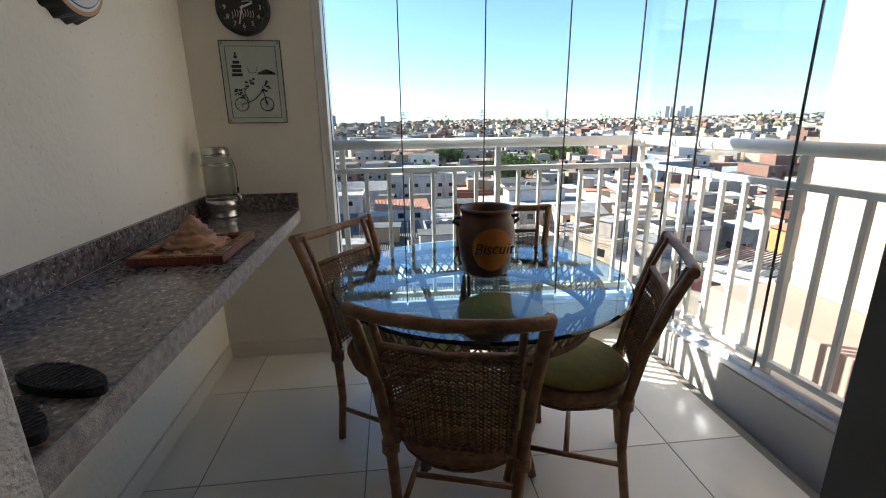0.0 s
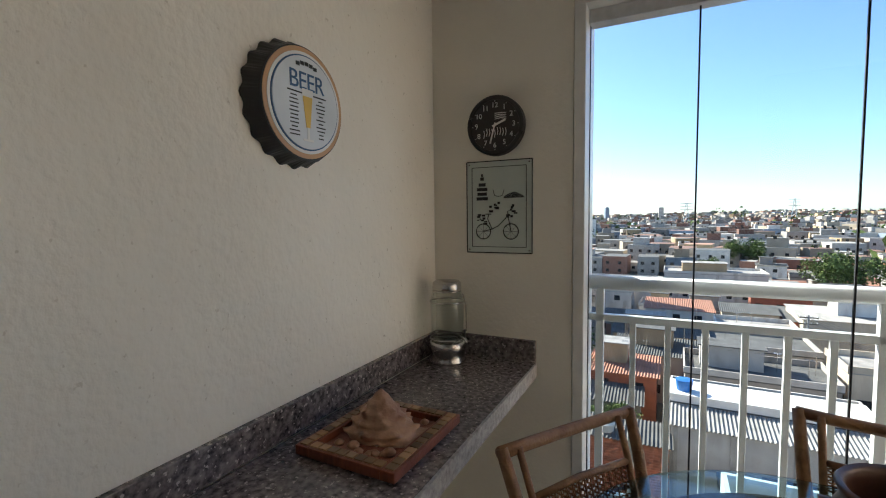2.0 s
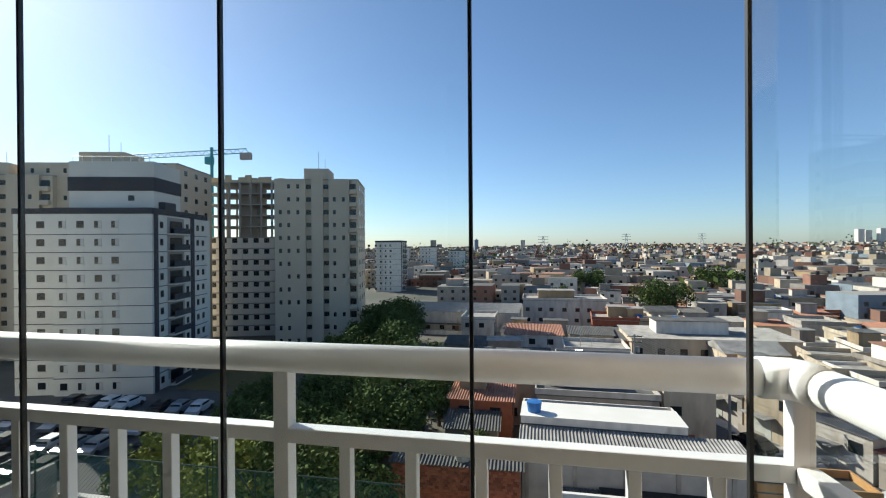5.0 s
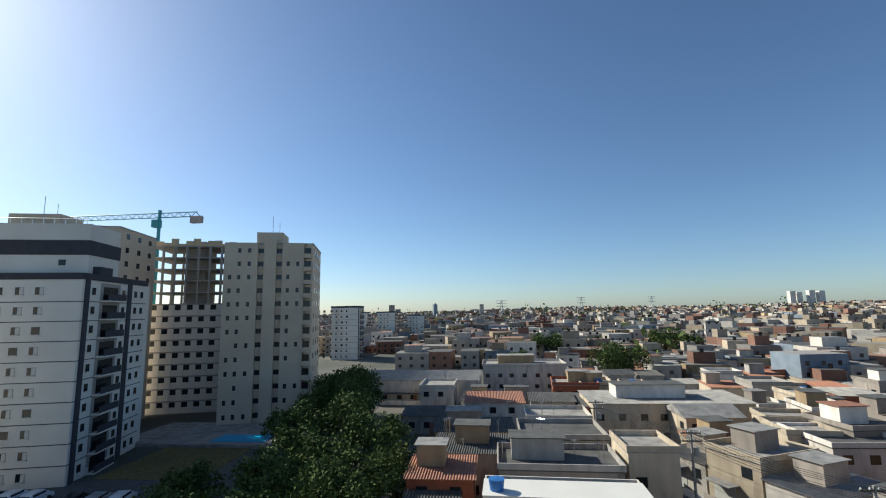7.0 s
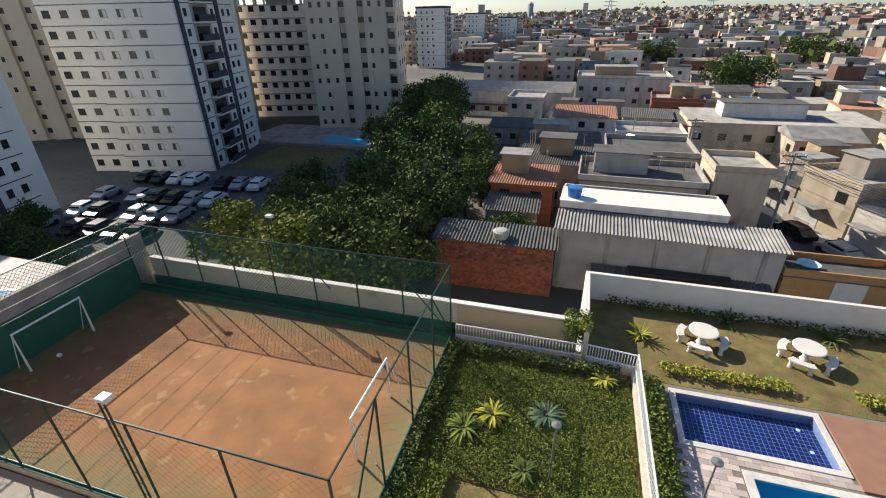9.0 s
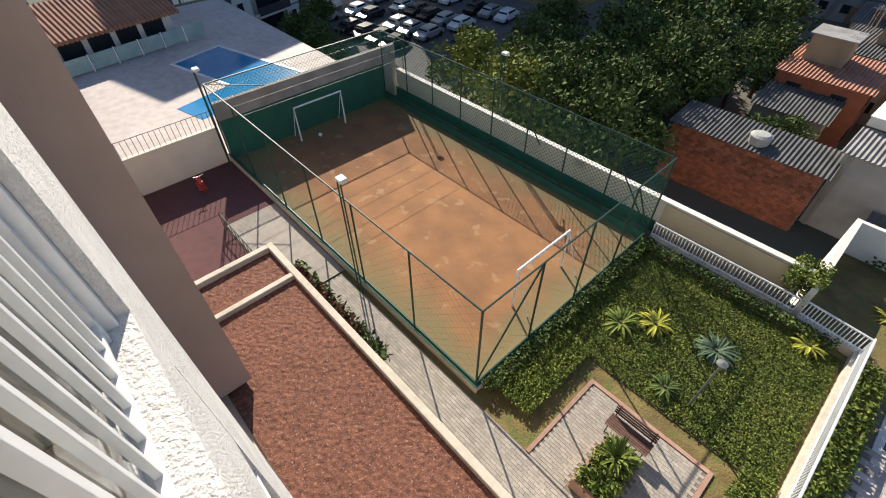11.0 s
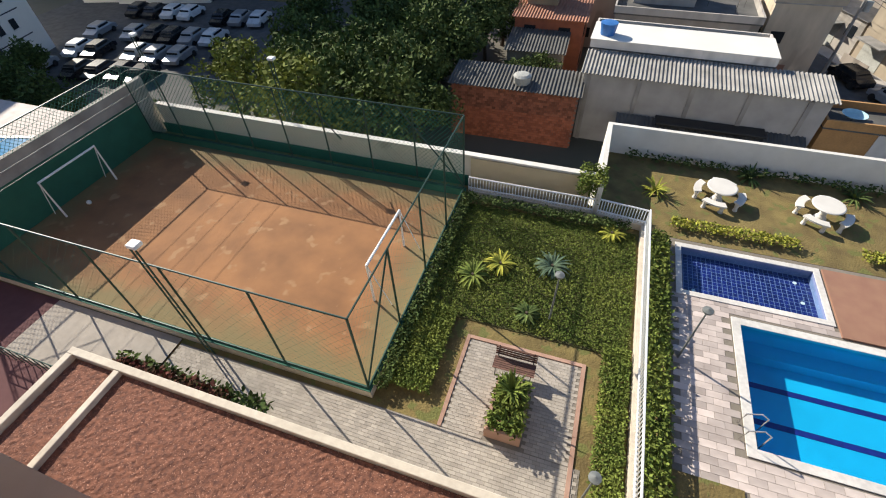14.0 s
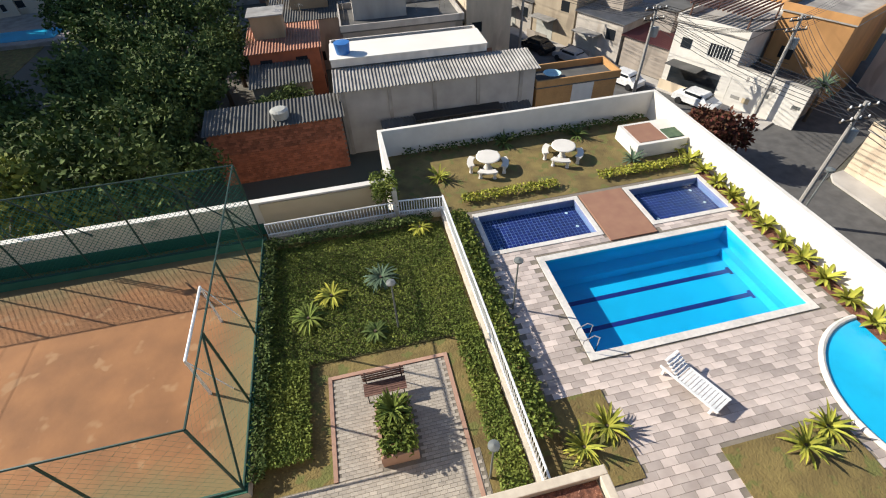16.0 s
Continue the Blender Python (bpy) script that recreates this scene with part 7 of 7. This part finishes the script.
d_ = 150.0
while d_ < 1900:
    step = 9.0 + d_ * 0.009
    a = -0.62
    while a < 1.35:
        x, y = d_ * math.sin(a) + rgf.uniform(-4, 4), d_ * math.cos(a) + rgf.uniform(-4, 4)
        a += (8.5 + d_ * 0.006) / d_ * rgf.uniform(0.8, 1.4)
        if y < 20 or (x < -28 and y < 240 and x > -130) or (d_ < 175 and x < 45) or rgf.random() < 0.08:
            continue
        g = 1 + d_ / 2500
        w, dd, h = rgf.uniform(3.2, 6.5) * g, rgf.uniform(3.2, 6) * g, rgf.choice((3.2, 3.4, 5.8, 6.2, 8.8)) * g
        if rgf.random() < 0.0008 and d_ > 900:
            h = rgf.uniform(25, 45)
        r_ = rgf.uniform(-0.3, 0.3) + (0.5 if int(x / 120) % 2 else 0)
        add_box(x, y, hill(x, y), w, dd, h, math.cos(r_), math.sin(r_), rgf.choice((0, 0, 0, 1, 1, 1, 2, 2, 2, 6, 6, 7, 9)), rgf.choice((8, 8, 4, 3, 1, 8, 4, 1)))
        if rgf.random() < 0.35:
            add_box(x + rgf.uniform(-1, 1), y + rgf.uniform(-1, 1), hill(x, y) + h + 2, w * 0.5, dd * 0.5, rgf.uniform(0.4, 1.6), math.cos(r_), math.sin(r_), rgf.choice((0, 1, 2, 6)), rgf.choice((8, 4, 1, 3)))
    d_ += step
me = bpy.data.meshes.new("far_town")
me.from_pydata(verts, [], faces)
for m_ in town_mats:
    me.materials.append(m_)
me.polygons.foreach_set("material_index", mids)
me.update()
tagged(new("far_town", me), "dense far town of pale and grey small houses", "houses", "", "stuff")
for k, (x, y, h) in enumerate(((930, 1500, 55), (955, 1510, 52), (985, 1500, 56), (1010, 1495, 54))):
    t = thing("distant_tower", "pale high-rise tower on the horizon", "apartment building", (x, y, hill(x, y)), 0, "towers on the horizon")
    part("wall", boxbm(-8, 8, -8, 8, 0, h), M["white_paint"], t)
for k, (x, y, h) in enumerate(((20, 640, 34), (160, 800, 40), (310, 900, 40))):
    t = thing("pylon", "grey lattice power pylon on the horizon", "pylon", (x, y, hill(x, y)), 0, "power pylons")
    bm = bmesh.new()
    for s in (-1, 1):
        tube(bm, [(s * 4, 0, 0), (s * 0.8, 0, h)], 0.35, 4)
    for q in range(6):
        z0, z1 = h * q / 6, h * (q + 1) / 6
        wa, wb = 4 - 3.2 * q / 6, 4 - 3.2 * (q + 1) / 6
        tube(bm, [(-wa, 0, z0), (wb, 0, z1)], 0.2, 4)
        tube(bm, [(wa, 0, z0), (-wb, 0, z1)], 0.2, 4)
    for z in (0.75, 0.87, 0.97):
        tube(bm, [(-7, 0, h * z), (7, 0, h * z)], 0.3, 4)
    part("lattice", bm, M["steel"], t)
bm = bmesh.new()
rgg = random.Random(77)
for _ in range(130):
    d0, a0 = rgg.uniform(160, 1500), rgg.uniform(-0.55, 1.3)
    x, y = d0 * math.sin(a0), d0 * math.cos(a0)
    if x < -28 and y < 240:
        continue
    hz, rr0 = hill(x, y), rgg.uniform(3, 6) * (1 + d0 / 900)
    leaves(bm, 60, lambda: (x + rgg.gauss(0, rr0 * 0.6), y + rgg.gauss(0, rr0 * 0.6), hz + 2 + abs(rgg.gauss(0, 1)) * rr0 * 0.7), rr0 * 0.5, rgg)
tagged(part("far_trees", bm, M["leaf_dark"]), "scattered dark trees between the far houses", "trees", "", "stuff")

# ---- street on the east side ----
def flat_sheet(name, pts, z0, z1, material, label, category):
    """A level slab with the given outline, counter-clockwise."""
    bm = bmesh.new()
    lo, hi = [bm.verts.new((x, y, z0)) for x, y in pts], [bm.verts.new((x, y, z1)) for x, y in pts]
    bm.faces.new(hi)
    bm.faces.new(lo[::-1])
    for k in range(len(pts)):
        bm.faces.new((lo[k], lo[(k + 1) % len(pts)], hi[(k + 1) % len(pts)], hi[k]))
    return structure(name, bm, material, label, category)


flat_sheet("street", [(20.3, -40), (36.4, -40), (36.4, 24.0), (60, 36), (60, 43), (37.0, 31.5), (23.2, 62), (14, 82), (6, 80), (20.3, 44)], LOW, LOW + 0.05, M["asphalt"], "grey asphalt street below the terrace wall", "road")
structure("pavement_west", boxbm(18.6, 20.3, -40, 37, LOW, LOW + 0.18), M["grey_render"], "grey concrete pavement along the street", "pavement")
flat_sheet("pavement_east", [(37.0, 31.5), (38.6, 32.2), (24.8, 62.8), (23.2, 62)], LOW, LOW + 0.18, M["grey_render"], "grey concrete pavement before the house fronts", "pavement")
flat_sheet("pavement_corner", [(36.4, -40), (38.6, -40), (38.6, 24.6), (37.2, 24.4), (36.6, 23.6)], LOW, LOW + 0.18, M["grey_render"], "pale kerbed pavement round the street corner", "pavement")
FRONT = Vector((0.407, -0.913, 0))
BACK = Vector((0.913, 0.407, 0))


def front_house(s, off, w, d, h, wall, roof, kind, label, seed, wins=True):
    """A house in the row along the street, s metres along its front line and off metres behind it."""
    p = Vector((34.0, 42.7, LOW)) + FRONT * s + BACK * off
    return house(p.x, p.y, w, d, h, wall, roof, -65.97, LOW, kind, label, wins=wins, seed=seed)


white_shop = front_house(0, 0, 6.6, 9, 6.0, M["white_paint"], M["fibre"], 1, "white two storey house with garage opening and barred window", 4, False)
# Flat dark sheet stands for the shade inside the open garage.
part("garage_opening_shade", boxbm(0.6, 5.6, -0.03, 0.02, 0.05, 2.5), M["window_dark"], white_shop)
part("upper_window", boxbm(3.6, 5.8, -0.05, 0.02, 3.9, 5.0), M["window_dark"], white_shop)
for k in range(8):
    part("window_bar", boxbm(3.65 + k * 0.29, 3.70 + k * 0.29, -0.10, -0.06, 3.85, 5.05), M["white_metal"], white_shop)
part("small_window", boxbm(0.9, 1.9, -0.05, 0.02, 3.9, 4.8), M["window_dark"], white_shop)
pergola = thing("roof_pergola", "dark slatted pergola over the flat roof", "pergola", tuple(Vector((34.0, 42.7, LOW + 6.7)) + FRONT * 0.4 + BACK * 1.0), -65.97)
for k in range(14):
    part("slat", boxbm(k * 0.44, k * 0.44 + 0.09, -0.8, 5.2, 0.9, 1.05), M["bench_wood"], pergola)
for px in (0.2, 5.6):
    for py in (-0.4, 4.8):
        part("post", boxbm(px - 0.06, px + 0.06, py - 0.06, py + 0.06, -0.6, 0.9), M["bench_wood"], pergola)
yard = thing("yard_wall", "white yard wall with faded painted patches beside the street", "wall", tuple(Vector((34.0, 42.7, LOW)) + FRONT * 6.62), -65.97)
part("wall", boxbm(0, 6.4, 0, 0.22, 0, 3.7), M["white_paint"], yard)
part("coping", boxbm(0, 6.4, -0.04, 0.26, 3.7, 3.8), M["old_concrete"], yard)
rgw = random.Random(12)
for k in range(9):
    u, v = rgw.uniform(0.4, 5.6), rgw.uniform(0.8, 2.9)
    part("painted_patch", boxbm(u, u + rgw.uniform(0.2, 0.9), -0.006, -0.001, v, v + rgw.uniform(0.1, 0.5)), rgw.choice((M["fibre"], M["tan_wall"], M["dark_frame"])), yard)
orange = front_house(6.9, 4.2, 5.6, 8.5, 7.6, HOUSE[4], M["fibre"], 1, "tall orange painted house behind the white yard wall", 8)
front_house(6.9, 0.5, 5.6, 3.4, 2.6, HOUSE[6], M["fibre_dark"], 0, "low sheet roofed annex in the yard", 2, False)
M["red_sheet"] = mat("dark_red_sheet_roof", (0.16, 0.045, 0.045), 0.8, (0.11, 0.035, 0.035), 0.8)
front_house(-5.6, 0.4, 5.4, 8, 3.2, HOUSE[6], M["red_sheet"], 0, "low garage with dark red sheet roof", 3, False)
for s0, w0, h0, a0, kd0, lb0 in ((-12.2, 6.3, 4.2, 0, 0, "white walled garage house with grey sheet roof"), (-19.0, 6.5, 5.6, 2, 1, "cream two storey house in the street row"), (-25.5, 6.2, 3.6, 1, 0, "grey low house in the street row")):
    hs = front_house(s0, 0.2, w0, 8.5, h0, HOUSE[a0], M["fibre"], kd0, lb0, 7, False)
    part("garage_gate", boxbm(0.7, 3.4, -0.04, 0.0, 0.05, 2.4), M["tank_grey"], hs)
    part("gate_rail", boxbm(0.6, 3.5, -0.08, 0.0, 2.4, 2.55), M["white_metal"], hs)
    part("window", boxbm(4.3, 5.5, -0.04, 0.0, h0 - 1.9, h0 - 0.8), M["window_dark"], hs)
for k, (x, y, rz) in enumerate(((30.0, 43.4, -66), (34.2, 37.2, 114), (27.3, 50.2, -66), (25.0, 54.5, -66), (19.6, 62.0, 114), (24.6, 41.5, 114))):
    o = copy_thing(cars[(0, 0, 1, 2, 1, 0)[k]], pose(x, y, LOW + 0.06, 0, 0, rz))


def utility_pole(x, y, h=9.0):
    t = thing("utility_pole", "grey concrete utility pole with cross arms and wires", "utility pole", (x, y, LOW), 0, "utility poles")
    part("pole", tubebm([(0, 0, 0), (0, 0, h)], [0.17, 0.11], 8), M["pole"], t)
    for z in (h - 0.4, h - 1.2):
        part("cross_arm", boxbm(-1.0, 1.0, -0.06, 0.06, z, z + 0.12), M["bark"], t)
        for q in (-0.9, -0.3, 0.3, 0.9):
            part("insulator", lathe([(0, z + 0.12), (0.05, z + 0.12), (0.06, z + 0.2), (0.02, z + 0.28), (0, z + 0.28)], 8, q, 0), M["white_plastic"], t)
    part("transformer", lathe([(0, h - 2.6), (0.26, h - 2.6), (0.28, h - 2.5), (0.28, h - 1.8), (0, h - 1.75)], 12, 0.42, 0), M["tank_grey"], t)


poles = [(30.5, 0), (30.0, 20.6), (28.5, 39), (22.5, 54), (16.5, 70)]
for p in poles + [(37.3, 33.2), (52, 41)]:
    utility_pole(*p)
wires = thing("overhead_wires", "sagging black overhead wires between the poles", "cables")
for (ax, ay), (bx_, by) in list(zip(poles, poles[1:])) + [((30.0, 20.6), (37.3, 33.2)), ((37.3, 33.2), (28.5, 39)), ((37.3, 33.2), (52, 41))]:
    for q in (-0.9, -0.3, 0.3, 0.9):
        for hz in (8.85, 8.05):
            part("wire", tubebm([(ax + q + (bx_ - ax) * u, ay + (by - ay) * u, LOW + hz - 0.6 * (1 - (2 * u - 1) ** 2)) for u in [k / 8 for k in range(9)]], 0.018, 4), M["black"], wires)
for p in poles[:4]:
    for k in range(4):
        part("service_wire", tubebm([(p[0], p[1], LOW + 8.0), (p[0] + 3, p[1] + 4 * k - 5, LOW + 7.0), (p[0] + 6, p[1] + 6 * k - 9, LOW + 6.8)], 0.015, 4), M["black"], wires)
street_palm = rosette("street_palm", "grey-green palm behind the yard wall", (41.5, 31.8, LOW + 3.2), 44, 1.5, M["leaf_grey"], 0.09, 0.9)
part("trunk", tubebm([(0, 0, -3.2), (0.1, 0, -1.5), (0, 0, 0.1)], [0.18, 0.14, 0.12], 8), M["bark"], street_palm)
dish = thing("satellite_dish", "blue-grey round satellite dish on a roof", "satellite dish", (19.6, 38.6, LOW + 3.92))
part("dish_bowl", lathe([(0, 0.4), (0.4, 0.46), (0.75, 0.66), (0.78, 0.66), (0.4, 0.42), (0, 0.36)], 20), M["blue_box"], dish)
part("mount", tubebm([(0, 0, 0), (0, 0, 0.4)], 0.05, 6), M["steel"], dish)

# ---- pieces: floor tiles, pavers, deck stones ----
floor_setting = structure("floor", boxbm(-3, 2.25, -3, 2.25, FLOOR - 0.006, FLOOR - 0.003), M["grout"], "cream porcelain tile floor with grey joints", "floor")
tile_me = mesh_of("tile", boxbm(-0.3155, 0.3155, -0.3155, 0.3155, -0.003, 0.0, 0.0012), M["tile"])
for i in range(-5, 4):
    for j in range(-5, 4):
        x, y = 0.02 - 0.02 + 0.3175 + i * 0.635, 1.16 + 0.3175 + j * 0.635
        x0, x1, y0, y1 = max(x - 0.3155, LW if y > 0.1 else -3), min(x + 0.3155, 2.25), max(y - 0.3155, -3), min(y + 0.3155, 2.25)
        if x1 - x0 < 0.03 or y1 - y0 < 0.03:
            continue
        ob = new("tile", tile_me)
        ob.parent = floor_setting
        ob.matrix_basis = Matrix.LocRotScale(((x0 + x1) / 2, (y0 + y1) / 2, FLOOR), None, ((x1 - x0) / 0.631, (y1 - y0) / 0.631, 1))

paver_me = mesh_of("paver", boxbm(-0.098, 0.098, -0.048, 0.048, -0.006, 0.006), M["paver"])
cnt = 0
verts_p = bmesh.new()
for j in range(int(3.15 / 0.104)):
    for i in range(int(3.68 / 0.204)):
        x, y = -0.1 + 0.104 + i * 0.204 + (0.1 if j % 2 else 0), 7.75 + 0.052 + j * 0.104
        if x > 3.48:
            continue
        if y < 9.4 and 1.1 < x < 2.25 and 7.8 < y:
            continue
        if cnt < 300:
            ob = new("paver", paver_me)
            ob.parent, ob.location = paved_slab, (x, y, POD - 0.002)
            cnt += 1
        else:
            box(verts_p, x - 0.098, x + 0.098, y - 0.048, y + 0.048, POD - 0.008, POD + 0.004)
for j in range(int(2.0 / 0.104)):
    for i in range(int(13.3 / 0.204)):
        x, y = -9.4 + i * 0.204 + (0.1 if j % 2 else 0), 5.80 + j * 0.104
        box(verts_p, x - 0.098, x + 0.098, y - 0.048, y + 0.048, POD - 0.008, POD + 0.004)
M["paver_rest"] = mat("grey_concrete_paver_joined", (0.40, 0.35, 0.29), 0.9, (0.33, 0.29, 0.24), 3, vary=0.14, island=True)
tagged(part("joined_pavers", verts_p, M["paver_rest"], paved_slab), kind="stuff")

deck = structure("pool_deck", boxbm(6.3, 17.6, PY0 - 0.5, PY0 - 0.45, POD - 0.02, POD - 0.014), M["joint"], "pale pinkish stone pool deck in mixed shades", "floor")
stone_me = mesh_of("stone", boxbm(-0.225, 0.225, -0.11, 0.11, -0.012, 0.0), M["stone"])
rest = bmesh.new()
cnt = 0


def free_spot(x, y):
    for x0, x1, y0, y1 in ((PX0 - 0.28, PX1 + 0.28, PY0 - 0.28, PY1 + 0.28), (KX[0][0] - 0.22, KX[0][1] + 0.22, KY0 - 0.22, KY1 + 0.22), (KX[1][0] - 0.22, KX[1][1] + 0.22, KY0 - 0.22, KY1 + 0.22), (11.5, 13.6, 14.5, 17.7), (6.2, 8.0, 5.9, 8.4), (10.4, 14.2, 3.6, 6.1)):
        if x0 < x + 0.1 and x - 0.1 < x1 and y0 < y + 0.05 and y - 0.05 < y1:
            return False
    return math.hypot(x - cxr, y - cyr) > rr_ + 0.1


for j in range(int(15.0 / 0.23)):
    y = 2.9 + j * 0.23
    for i in range(int(11.3 / 0.46)):
        x = 6.3 + 0.23 + i * 0.46 + (0.2 if j % 2 else 0)
        if x > 17.5 or y > 17.75 or not free_spot(x, y):
            continue
        if 7.0 < y < 10.0 and x < 15 and cnt < 300:
            ob = new("stone", stone_me)
            ob.parent, ob.location = deck, (x, y, POD + 0.001)
            cnt += 1
        else:
            box(rest, x - 0.225, x + 0.225, y - 0.11, y + 0.11, POD - 0.011, POD + 0.001)
tagged(part("joined_stones", rest, M["stone_rest"], deck), kind="stuff")
